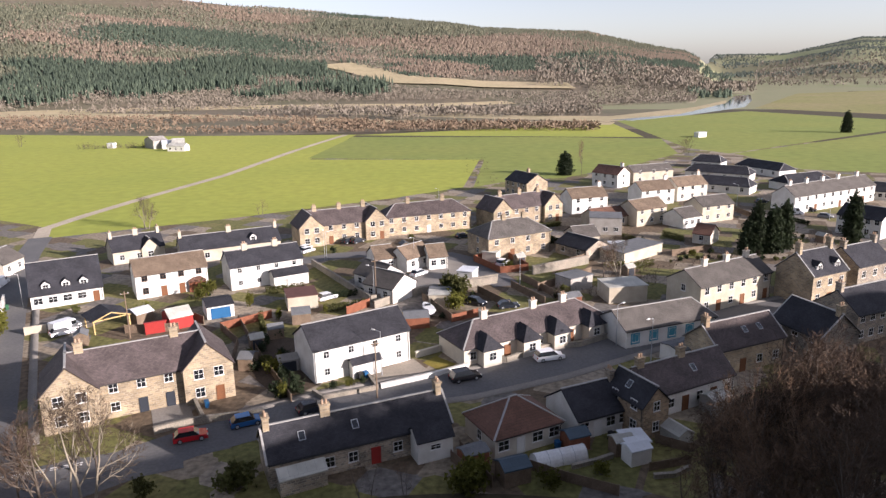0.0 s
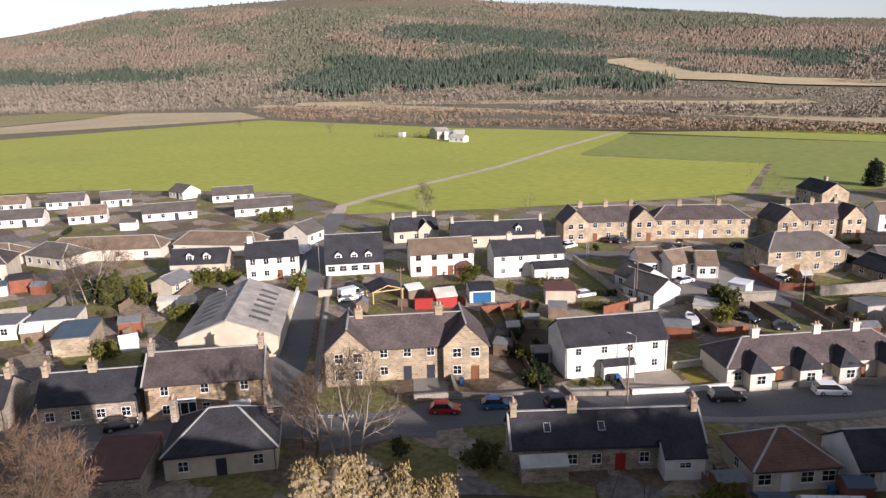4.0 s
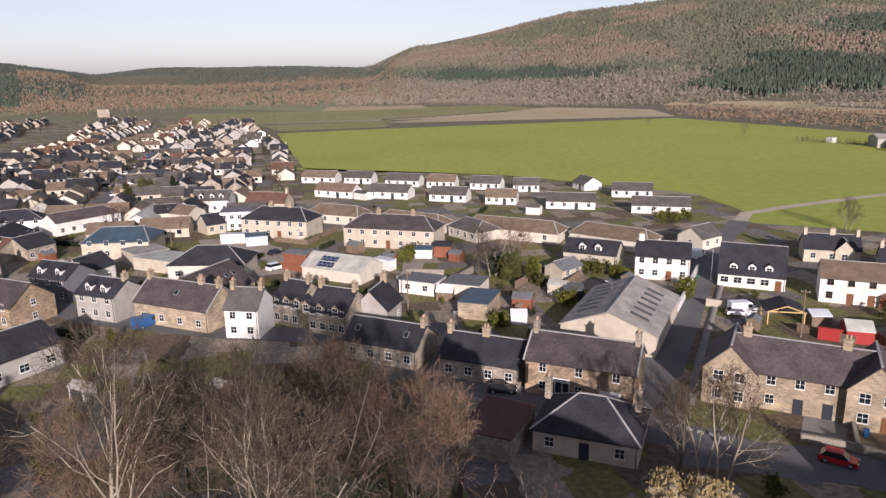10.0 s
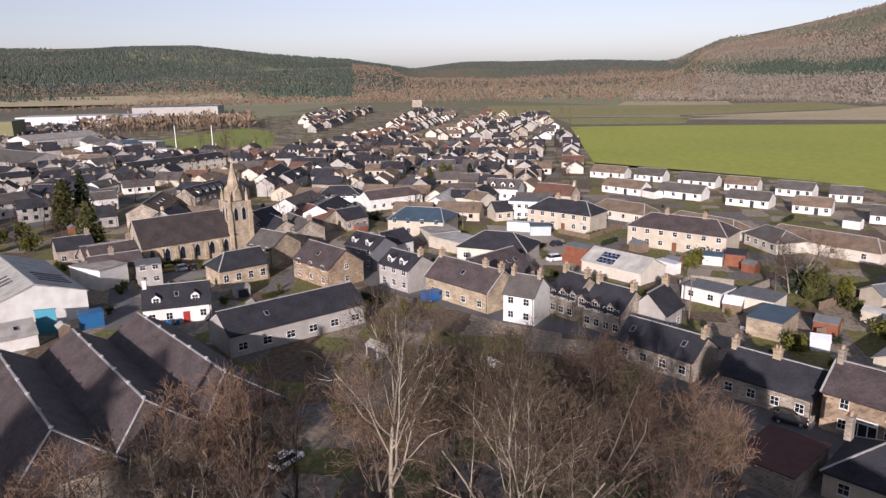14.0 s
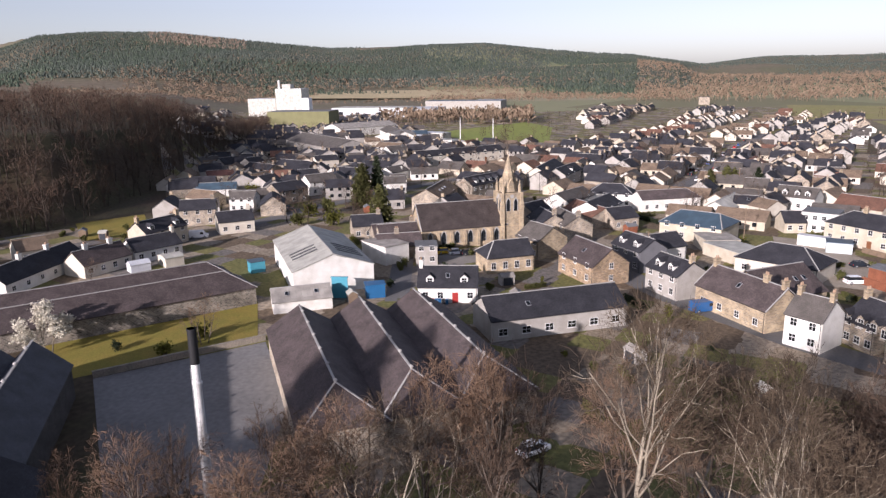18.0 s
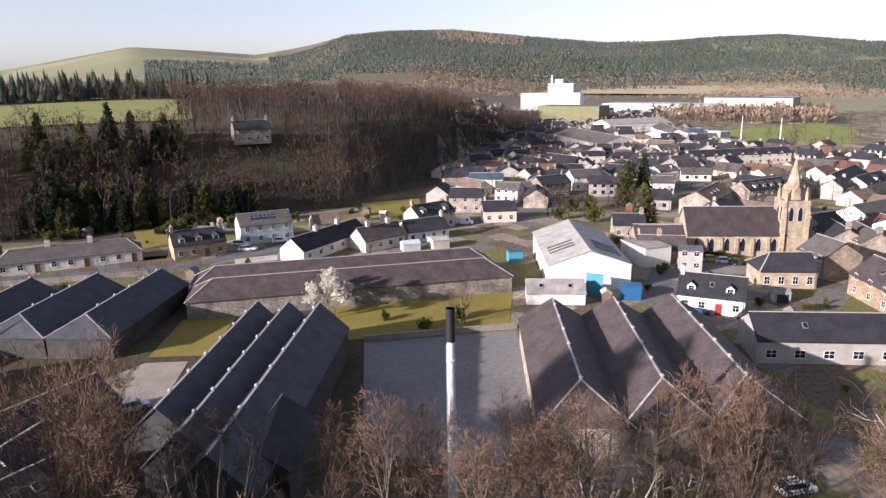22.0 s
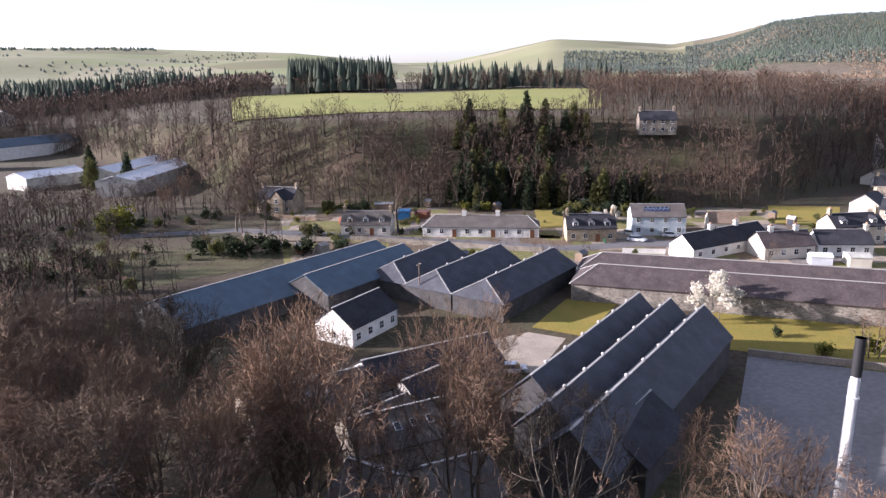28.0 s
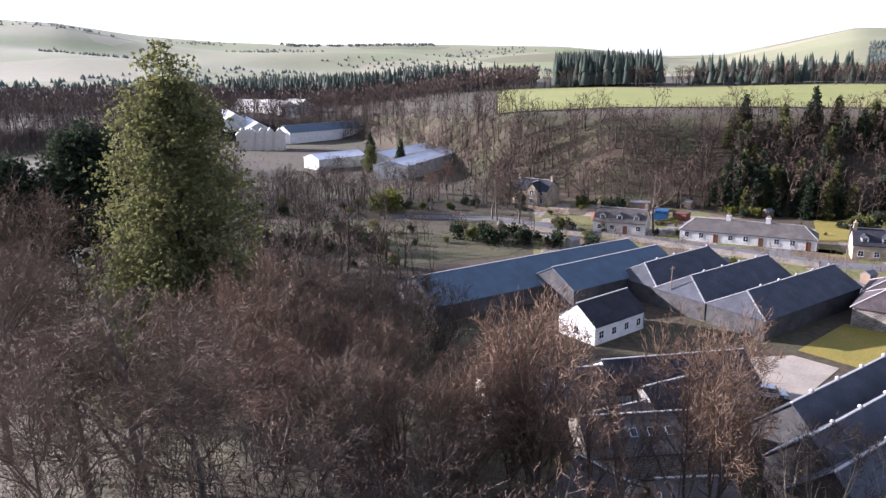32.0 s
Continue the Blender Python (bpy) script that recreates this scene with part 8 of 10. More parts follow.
town_house(-232, -124, 68, 3)
town_house(-266, 74, 73, 7)
town_house(-262, 94, 341, 6)
town_house(-259, -112, 161, 2)
town_house(-282, 39, 163, 1)
town_house(-273, 99, 69, 1)
town_house(-281, 80, 155, 4)
town_house(-288, 62, 64, 1)
town_house(-296, 44, 159, 3)
town_house(-261, -149, 155, 0)
town_house(-302, 24, 152, 3)
town_house(-279, -123, 158, 3)
town_house(-288, 103, 157, 2)
town_house(-294, 86, 157, 0)
town_house(-302, 66, 155, 0)
town_house(-300, -95, 149, 0)
town_house(-312, 49, 69, 4)
town_house(-319, 31, 155, 4)
town_house(-294, 129, 156, 1)
town_house(-303, 110, 68, 0)
town_house(-310, 91, 159, 6)
town_house(-323, 11, 165, 7)
town_house(-313, -91, 66, 0)
town_house(-319, 74, 70, 1)
town_house(-325, 54, 158, 6)
town_house(-331, 34, 161, 1)
town_house(-325, -85, 65, 0)
town_house(-317, 116, 340, 2)
town_house(-310, 135, 63, 5)
town_house(-338, 16, 71, 6)
town_house(-324, 98, 163, 3)
town_house(-331, 77, 156, 7)
town_house(-340, 59, 70, 1)
town_house(-337, -81, 156, 1)
town_house(-318, -144, 157, 2)
town_house(-348, 41, 70, 2)
town_house(-311, -165, 155, 1)
town_house(-324, 140, 344, 1)
town_house(-333, 122, 343, 5)
town_house(-340, 102, 157, 3)
town_house(-345, 85, 160, 4)
town_house(-355, 22, 62, 6)
town_house(-332, -138, 162, 1)
town_house(-354, 65, 158, 1)
town_house(-324, -160, 156, 4)
town_house(-361, 46, 159, 0)
town_house(-338, 146, 340, 7)
town_house(-346, 126, 340, 1)
town_house(-346, -132, 60, 1)
town_house(-354, 109, 343, 3)
town_house(-360, 88, 69, 6)
town_house(-370, 30, 66, 6)
town_house(-333, -175, 154, 7)
town_house(-370, 72, 73, 4)
town_house(-374, 52, 165, 7)
town_house(-364, -104, 159, 1)
town_house(-359, -126, 69, 6)
town_house(-381, 34, 155, 5)
town_house(-352, 152, 154, 2)
town_house(-362, 133, 157, 1)
town_house(-370, 114, 154, 3)
town_house(-376, 96, 160, 4)
town_house(-382, 76, 158, 5)

FAR = {}


def far_houses(rows):
    """Collects the far houses' walls, roofs, windows and chimneys by material."""
    for x, y, rot, k in rows:
        w, r, L, W, ze, zr = KINDS[k]
        L, W = L * (0.85 + 0.3 * ((x * 7.3 + y * 3.1) % 1)), W * (0.9 + 0.2 * ((x * 3.7 + y * 5.9) % 1))
        m = pose(x, y, height(x, y), 0, 0, rot)
        h, s = L / 2, W / 2
        b = FAR.setdefault(("walls", w), Bag())
        q = [m @ Vector(p) for p in ((-h, -s, -0.5), (h, -s, -0.5), (h, s, -0.5), (-h, s, -0.5))]
        t = [m @ Vector(p) for p in ((-h, -s, ze), (h, -s, ze), (h, s, ze), (-h, s, ze))]
        b.ring(q, t)
        for e in (-1, 1):
            b.poly([m @ Vector((e * h, -e * -s, ze)), m @ Vector((e * h, -e * s, ze)), m @ Vector((e * h, 0, zr))])
        b = FAR.setdefault(("roofs", r), Bag())
        o = 0.3
        z = ze - (zr - ze) / s * o
        b.slab([m @ Vector(p) for p in ((-h - o, -s - o, z + 0.15), (h + o, -s - o, z + 0.15), (h + o, 0, zr + 0.15), (-h - o, 0, zr + 0.15))], 0.15)
        b.slab([m @ Vector(p) for p in ((h + o, s + o, z + 0.15), (-h - o, s + o, z + 0.15), (-h - o, 0, zr + 0.15), (h + o, 0, zr + 0.15))], 0.15)
        b = FAR.setdefault(("windows", "pane"), Bag())
        for i in range(3):
            u = (i - 1) * L * 0.3
            for zz in ((1.0, 3.4) if ze > 4 else (1.0,)):
                b.box(u - 0.6, -s - 0.05, zz, u + 0.6, -s + 0.02, zz + 1.2, m)
        if k in (2, 4, 6):
            FAR.setdefault(("chimneys", "stone"), Bag()).box(h - 0.9, -0.5, zr - 0.8, h - 0.1, 0.5, zr + 1.1, m)


def town_streets(ring, origin, along, count, gap, seed):
    """Rows of houses along gently bent streets, kept inside a ring of plan points."""
    g = np.random.default_rng(seed)
    c, s = math.cos(radians(along)), math.sin(radians(along))
    rows = []
    for i in range(count):
        bend, ph, turn = g.uniform(4, 16), g.uniform(0, 6), g.uniform(-7, 7)
        for side in (-1, 1):
            u = g.uniform(0, 10)
            kind = int(g.integers(0, 8))
            while u < 640:
                if g.uniform() < 0.25:
                    kind = int(g.integers(0, 8))
                v = i * gap + side * (9 + g.uniform(-2.5, 2.5)) + bend * math.sin(u * 0.011 + ph) + u * math.tan(radians(turn))
                x, y = origin[0] + u * c + v * s, origin[1] + u * s - v * c
                inside = False
                for (ax, ay), (bx, by) in zip(ring, ring[1:] + ring[:1]):
                    if (ay > y) != (by > y) and x < (bx - ax) * (y - ay) / (by - ay) + ax:
                        inside = not inside
                clear = all((x - q[0]) ** 2 + (y - q[1]) ** 2 > 150 for q in rows)
                if inside and clear and g.uniform() < 0.9:
                    rows.append((x, y, along + turn + g.normal(0, 3) + (90 if g.uniform() < 0.28 else 0) + (180 if g.uniform() < 0.5 else 0), kind))
                u += g.uniform(13, 19) + (14 if g.uniform() < 0.08 else 0)
    far_houses(rows)


town_streets([(-385, 20), (-362, 160), (-640, 252), (-700, 262), (-790, 225), (-900, 100), (-880, 25)], (-320, -200), 159, 15, 31, 4)
town_streets([(-345, -200), (-355, -140), (-470, -175), (-560, -235), (-700, -305), (-725, -345), (-705, -370), (-600, -325), (-440, -250)], (-330, -270), 199, 7, 30, 5)

CLEAR = [(-190, -25, 18), (-172, -22, 12), (-520, -48, 62), (-610, -40, 52), (-150, -35, 14), (-170, 62, 16), (-185, 60, 14), (-255, -60, 12)]
AVENUES = [((-265, 41), (-536, 147)), ((-31, 75), (-186, 2)), ((-186, 2), (-245, -8)), ((-106, -138), (-301, -40))]


def infill(n, az, r, seed, turn, weights):
    """Houses packed into the gaps of the older streets, clear of all others."""
    g = np.random.default_rng(seed)
    rows = []
    for i in range(n):
        a, d = g.uniform(*az), math.sqrt(g.uniform(r[0] ** 2, r[1] ** 2))
        x, y = polar(a, d)
        if d > lerp_table(BANK, a) - 12 and a > 111:
            continue
        if any((x - px) ** 2 + (y - py) ** 2 < (pr + 4.6) ** 2 for px, py, pr in PLOTS + CLEAR):
            continue
        near = False
        for (ax, ay), (bx, by) in AVENUES:
            t = min(max(((x - ax) * (bx - ax) + (y - ay) * (by - ay)) / ((bx - ax) ** 2 + (by - ay) ** 2), 0), 1)
            near = near or math.hypot(x - ax - t * (bx - ax), y - ay - t * (by - ay)) < 10
        if near:
            continue
        PLOTS.append((x, y, 5.0))
        rows.append((x, y, turn + g.normal(0, 5) + 90 * int(g.integers(0, 4)), int(g.choice(8, p=weights))))
    far_houses(rows)


OLD_TOWN = (0.08, 0.05, 0.22, 0.05, 0.2, 0.03, 0.3, 0.07)
infill(1300, (99, 121), (235, 560), 41, 22, OLD_TOWN)
infill(1000, (104, 119), (540, 800), 42, 25, OLD_TOWN)
infill(700, (69, 99), (205, 430), 43, 65, (0.14, 0.14, 0.12, 0.14, 0.12, 0.10, 0.12, 0.12))
far_town = tagged(new("far_town_houses"), "crowd of small white and stone houses far off", "houses", kind="stuff")
for (nm, mt), bag in FAR.items():
    part(nm, bag, M[mt], far_town)

# ---- trees on the castle mound ----
BIG = [tree_meshes("t", 11, H=20, spread=0.40, fork=0.30, per=(12, 9, 8, 8), bark="palebark", twigs="paletwig", twig=0.028),
       tree_meshes("t", 12, H=20, spread=0.46, fork=0.22, per=(13, 10, 8, 9), bark="bark", twigs="twig", twig=0.028),
       tree_meshes("t", 13, H=20, spread=0.44, fork=0.28, per=(12, 9, 8, 8), bark="bark", twigs="redtwig", twig=0.028),
       tree_meshes("t", 14, H=20, spread=0.46, fork=0.25, stems=3, per=(7, 9, 8, 8), bark="palebark", twigs="paletwig", twig=0.028),
       tree_meshes("t", 15, H=20, spread=0.46, fork=0.22, per=(13, 10, 8, 9), bark="bark", twigs="tantwig", twig=0.028)]
MID = [tree_meshes("t", 21, H=14, spread=0.44, fork=0.25, per=(9, 7, 6, 7), twig=0.025),
       tree_meshes("t", 22, H=14, spread=0.42, fork=0.25, per=(9, 7, 6, 7), twigs="redtwig", twig=0.025),
       tree_meshes("t", 23, H=14, spread=0.48, fork=0.2, stems=2, per=(6, 7, 6, 7), bark="palebark", twigs="paletwig", twig=0.025)]
SMALL = [tree_meshes("t", 31, H=9, spread=0.5, fork=0.15, stems=2, per=(5, 5, 5, 4), twigs="redtwig", twig=0.016),
         tree_meshes("t", 32, H=9, spread=0.55, fork=0.12, stems=3, per=(4, 5, 5, 4), twigs="twig", twig=0.016),
         tree_meshes("t", 33, H=9, spread=0.45, fork=0.15, stems=2, per=(5, 5, 5, 4), twigs="paletwig", twig=0.016)]
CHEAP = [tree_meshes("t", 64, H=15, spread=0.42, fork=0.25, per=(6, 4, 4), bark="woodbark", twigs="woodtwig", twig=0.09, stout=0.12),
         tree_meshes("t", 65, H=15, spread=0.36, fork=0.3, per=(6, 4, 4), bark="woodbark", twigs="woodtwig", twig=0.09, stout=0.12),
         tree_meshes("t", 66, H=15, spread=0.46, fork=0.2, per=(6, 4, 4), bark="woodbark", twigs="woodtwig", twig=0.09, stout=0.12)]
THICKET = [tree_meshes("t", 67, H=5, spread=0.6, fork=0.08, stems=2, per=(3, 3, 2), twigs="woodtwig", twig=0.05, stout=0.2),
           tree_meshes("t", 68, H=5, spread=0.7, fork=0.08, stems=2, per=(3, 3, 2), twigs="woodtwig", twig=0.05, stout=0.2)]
LIGHT = [tree_meshes("t", 61, H=15, spread=0.44, fork=0.15, per=(7, 6, 6), twig=0.035, stout=0.2),
         tree_meshes("t", 62, H=15, spread=0.40, fork=0.15, per=(7, 6, 6), twigs="redtwig", twig=0.035, stout=0.2),
         tree_meshes("t", 63, H=15, spread=0.48, fork=0.15, per=(7, 6, 6), bark="bark", twigs="twig", twig=0.035, stout=0.2)]


def top_tree(kind, i, az, r, top, width, label, group="bare trees on the mound"):
    """A tree at azimuth and distance whose crown reaches the height top and is width metres across."""
    x, y = polar(az, r)
    z = height(x, y)
    me, h0, sp = {"big": (BIG, 20.0, (0.40, 0.46, 0.44, 0.46, 0.46)), "mid": (MID, 14.0, (0.44, 0.42, 0.48)), "small": (SMALL, 9.0, (0.5, 0.55, 0.45))}[kind]
    plant("tree", me[i], x, y, (az * 37 + r * 11) % 360, width / (2 * sp[i] * h0), label, "tree", group, z, (top - z) / (h0 * 1.01))


NEAR = "bare broadleaf tree with fine brown twigs on the mound"
PALE = "bare tree with pale lichened trunk and limbs"
RED = "bare tree with reddish-brown twigs on the mound"
top_tree("big", 1, -24.6, 64, 14.7, 13.5, NEAR)
top_tree("big", 2, -28.6, 62, 17.5, 14.3, NEAR)
top_tree("big", 1, -30.2, 66, 19.5, 19.6, NEAR)
top_tree("big", 2, -33.5, 64, 21.0, 15.6, NEAR)
top_tree("big", 1, -33.6, 52, 21.2, 13.4, NEAR)
top_tree("big", 2, -29.0, 54, 17.3, 11.0, NEAR)
top_tree("mid", 0, -25.8, 52, 16.3, 12.4, NEAR)
top_tree("mid", 1, -22.4, 56, 12.9, 8.8, NEAR)
top_tree("big", 1, -35.3, 68, 18.9, 17.3, NEAR)
top_tree("big", 1, -29.2, 70, 16.6, 13.7, NEAR)
top_tree("big", 2, -32.0, 74, 18.1, 13.8, NEAR)
top_tree("big", 1, -26.2, 68, 13.9, 9.0, NEAR)
top_tree("big", 1, -34.4, 58, 21.5, 14.1, NEAR)
top_tree("big", 2, -31.8, 56, 19.0, 9.9, NEAR)
top_tree("mid", 2, 31.4, 76, 12.3, 9.8, PALE)
top_tree("mid", 0, 29.0, 80, 12.5, 9.5, NEAR)
top_tree("mid", 2, 30.0, 74, 14.5, 13.1, PALE)
top_tree("mid", 0, 33.4, 72, 15.3, 11.6, NEAR)
top_tree("mid", 0, 34.4, 78, 10.4, 7.0, NEAR)
top_tree("small", 2, 7.4, 64, 6.7, 4.8, PALE)
top_tree("small", 0, 3.6, 66, 5.2, 3.6, NEAR)
top_tree("big", 0, 82.2, 33, 34.6, 9.1, PALE)
top_tree("big", 3, 71.7, 36, 31.2, 10.2, PALE)
top_tree("big", 1, 63.5, 37, 30.5, 12.1, NEAR)
top_tree("big", 2, 56.9, 42, 26.6, 11.0, NEAR)
top_tree("mid", 0, 59.3, 52, 24.3, 14.8, NEAR)
top_tree("big", 1, 76.7, 47, 25.7, 12.2, NEAR)
top_tree("mid", 1, 53.2, 52, 20.6, 9.2, RED)
top_tree("mid", 1, 96.0, 44, 26.4, 8.8, RED)
top_tree("mid", 0, 91.1, 50, 23.8, 7.8, NEAR)
top_tree("big", 3, 68.8, 29, 31.6, 8.4, PALE)
top_tree("mid", 1, 107.7, 44, 23.5, 10.2, RED)
top_tree("mid", 1, 95.2, 48, 24.8, 10.0, RED)
top_tree("mid", 2, 100.7, 40, 24.7, 8.2, PALE)
top_tree("mid", 0, 115.0, 42, 23.7, 9.8, NEAR)
top_tree("mid", 0, 122.6, 45, 23.0, 9.2, NEAR)
top_tree("mid", 2, 104.9, 32, 26.2, 8.3, PALE)
top_tree("mid", 1, 118.6, 33, 25.8, 7.9, RED)
top_tree("mid", 0, 110.8, 38, 24.0, 8.3, NEAR)
top_tree("big", 2, 149.8, 43, 30.4, 10.9, RED)
top_tree("mid", 2, 140.8, 42, 24.9, 9.3, PALE)
top_tree("mid", 1, 131.0, 44, 23.2, 6.7, RED)
top_tree("mid", 0, 124.0, 45, 23.0, 6.8, NEAR)
top_tree("mid", 0, 157.5, 50, 24.2, 8.7, NEAR)
top_tree("mid", 2, 107.1, 42, 24.9, 9.7, PALE)
top_tree("mid", 0, 115.6, 44, 23.3, 10.2, NEAR)
top_tree("big", 2, 165.9, 46, 30.3, 14.3, RED)
top_tree("big", 2, 152.2, 48, 28.6, 11.0, RED)
top_tree("mid", 2, 142.3, 41, 25.3, 8.0, PALE)
top_tree("big", 4, -175.8, 62, 29.1, 19.6, NEAR)
top_tree("big", 4, 177.6, 52, 26.2, 11.5, NEAR)
top_tree("mid", 1, 173.2, 44, 25.4, 7.7, RED)
top_tree("big", 4, -160.0, 36, 33.6, 16.9, NEAR)
top_tree("big", 4, -153.0, 30, 34.1, 7.6, NEAR)
top_tree("big", 2, -171.0, 44, 25.8, 11.5, NEAR)
top_tree("big", 4, -178.3, 50, 24.9, 11.2, NEAR)
top_tree("mid", 1, 177.9, 46, 24.1, 8.5, RED)
top_tree("big", 2, -165.9, 56, 28.7, 14.1, RED)
top_tree("big", 2, -170.5, 66, 29.2, 14.2, RED)
top_tree("big", 4, -177.7, 64, 27.2, 13.9, NEAR)
top_tree("big", 4, -156.2, 95, 33.5, 25.5, NEAR)
top_tree("big", 4, -151.5, 70, 31.1, 19.0, NEAR)
top_tree("big", 4, -154.1, 80, 28.1, 17.1, NEAR)
top_tree("mid", 0, -174.9, 36, 25.4, 10.8, NEAR)
top_tree("mid", 1, 173.0, 42, 23.4, 9.8, RED)
top_tree("mid", 0, 175.0, 38, 24.5, 10.3, NEAR)
top_tree("big", 1, -30.4, 62, 23.4, 15.8, NEAR)
top_tree("big", 2, -26.2, 58, 20.8, 11.6, NEAR)
top_tree("big", 1, -33.0, 70, 19.8, 14.4, NEAR)
top_tree("mid", 0, -24.3, 56, 16.8, 8.5, NEAR)
top_tree("big", 1, 65.7, 40, 27.6, 11.5, NEAR)
top_tree("big", 2, 82.7, 40, 27.4, 10.5, NEAR)
top_tree("big", 4, -165.0, 33, 32.0, 10.8, NEAR)
top_tree("big", 4, -156.6, 40, 32.5, 14.1, NEAR)
top_tree("big", 4, -174.7, 56, 27.4, 14.2, NEAR)
top_tree("big", 2, -170.0, 48, 27.6, 11.5, RED)
top_tree("big", 2, -175.3, 54, 26.3, 13.8, NEAR)
top_tree("big", 4, -179.3, 42, 26.9, 11.0, NEAR)
top_tree("mid", 1, 100.4, 46, 25.5, 10.4, RED)
top_tree("mid", 0, 95.1, 48, 25.9, 9.9, NEAR)
top_tree("mid", 1, 111.7, 38, 24.6, 9.0, RED)
top_tree("mid", 1, 126.9, 38, 26.1, 7.8, RED)
top_tree("mid", 0, 95.7, 38, 24.2, 7.6, NEAR)
top_tree("mid", 1, 166.1, 52, 28.0, 8.8, RED)
top_tree("big", 3, 174.9, 75, 23.1, 13.8, PALE)
top_tree("big", 4, 179.8, 68, 25.1, 16.0, NEAR)
top_tree("big", 4, -175.9, 72, 26.0, 16.8, NEAR)
top_tree("big", 2, 167.9, 48, 26.6, 15.7, RED)
top_tree("mid", 1, 160.0, 44, 25.3, 10.0, RED)
top_tree("big", 4, 171.8, 46, 25.1, 10.4, NEAR)
top_tree("mid", 1, 150.0, 44, 25.8, 8.5, RED)
top_tree("big", 2, 166.8, 47, 27.7, 10.4, RED)

# ---- evergreens and single trees in the valley ----
SEQ = conifer_meshes(41, 46, 11.4, 15000, "redwood", 0.27, 0.04, 0.16, 0.5, 0.6, 66.0)
FIR = [conifer_meshes(42, 20, 4.2, 3200, "leaf", 0.5), conifer_meshes(43, 20, 3.4, 3000, "leaf", 0.5, 0.05, 0.3)]
BANKFIR = [conifer_meshes(47, 20, 4.4, 900, "leaf", 0.85, 0.06, 0.2, 0.7, 0.4, 9.0), conifer_meshes(48, 18, 4.0, 900, "leaf2", 0.85, 0.04, 0.2, 0.6, 0.4, 9.0)]
YEW = conifer_meshes(46, 14, 2.9, 4200, "leaf", 0.42, 0.02, 0.05, 0.42, 0.35)
OLIVE = conifer_meshes(44, 14, 3.6, 3600, "leaf2", 0.4, 0.02, 0.1, 0.55)
CEDAR = conifer_meshes(45, 30, 11, 16000, "leaf", 0.5, 0.25, 0.02, 0.42, 0.4)
BUSH = [bush_meshes(51), bush_meshes(52, leaf="leaf2"), bush_meshes(53, leaf="leaf"), bush_meshes(54, leaf="shrub", R=0.9, H=2.2)]
x, y = polar(194.6, 84)
plant("conifer", SEQ, x, y, 0, 1.0, "very tall olive-green redwood conifer with a tapering crown", "tree", z=2.0)
x, y = polar(200.5, 150)
plant("conifer", CEDAR, x, y, 40, 1.0, "dark spreading cedar with layered branches", "tree", z=6.0)
x, y = polar(206, 150)
plant("conifer", CEDAR, x, y, 140, 0.9, "dark spreading cedar with layered branches", "tree", z=4.0)
plant("conifer", OLIVE, -233.0, -65.9, 224, 1.23, "dense yellow-green conifer by the road", "tree", "evergreens", sz=1.07)
plant("conifer", FIR[0], -238.1, -61.9, 46, 0.85, "dark green conifer by the road", "tree", "evergreens", sz=0.85)
plant("conifer", YEW, 75.0, 160.4, 345, 0.72, "dark evergreen in a back garden", "tree", "evergreens", sz=0.93)
plant("conifer", YEW, 79.4, 161.1, 195, 0.85, "dark evergreen in a back garden", "tree", "evergreens", sz=0.84)
plant("conifer", YEW, 84.0, 165.1, 335, 0.80, "dark evergreen in a back garden", "tree", "evergreens", sz=0.86)
plant("conifer", YEW, 73.3, 160.5, 254, 0.77, "small dark evergreen in a garden", "tree", "evergreens", sz=0.64)
plant("conifer", YEW, 103.2, 169.2, 102, 0.80, "dark evergreen among the terraces", "tree", "evergreens", sz=0.93)
plant("conifer", FIR[0], -3.8, -325.6, 75, 1.02, "dark green conifer in the park", "tree", "evergreens", sz=0.85)
plant("conifer", FIR[1], -16.7, -308.4, 170, 0.98, "dark pine in the park", "tree", "evergreens", sz=0.75)
plant("conifer", OLIVE, -3.5, -317.1, 75, 0.93, "olive conifer in the park", "tree", "evergreens", sz=0.93)
plant("conifer", OLIVE, -277.6, 64.1, 335, 0.84, "yellow-green tree by the avenue", "tree", "evergreens", sz=0.64)
plant("conifer", OLIVE, -275.7, 57.8, 160, 0.69, "dark green tree by the avenue", "tree", "evergreens", sz=0.57)
plant("conifer", FIR[0], -273.0, 74.1, 304, 0.72, "dark green tree by the avenue", "tree", "evergreens", sz=0.45)
plant("conifer", YEW, 53.6, 292.2, 160, 1.14, "dark evergreen by the field", "tree", "evergreens", sz=0.71)
plant("conifer", OLIVE, -110.2, 100.9, 190, 0.45, "green conifer in a garden", "tree", "evergreens", sz=0.50)
plant("conifer", OLIVE, -111.4, 98.7, 50, 0.36, "green conifer in a garden", "tree", "evergreens", sz=0.36)
plant("conifer", YEW, 261.8, 449.6, 39, 1.10, "dark evergreen by the road", "tree", "evergreens", sz=1.00)
plant("conifer", OLIVE, -278.9, 67.1, 290, 0.69, "olive tree by the avenue", "tree", "evergreens", sz=0.57)
plant("conifer", OLIVE, -192.7, -49.6, 70, 1.10, "tall dark conifer by the works", "tree", "evergreens", sz=1.00)
plant("tree", MID[0], -116.1, 95.1, 60, 0.93, "bare broadleaf tree with fine twigs", "tree", "bare village trees")
plant("tree", MID[2], -115.0, 98.1, 25, 1.00, "bare broadleaf tree with fine twigs", "tree", "bare village trees")
plant("tree", MID[1], -111.8, 102.4, 250, 0.93, "bare broadleaf tree with fine twigs", "tree", "bare village trees")
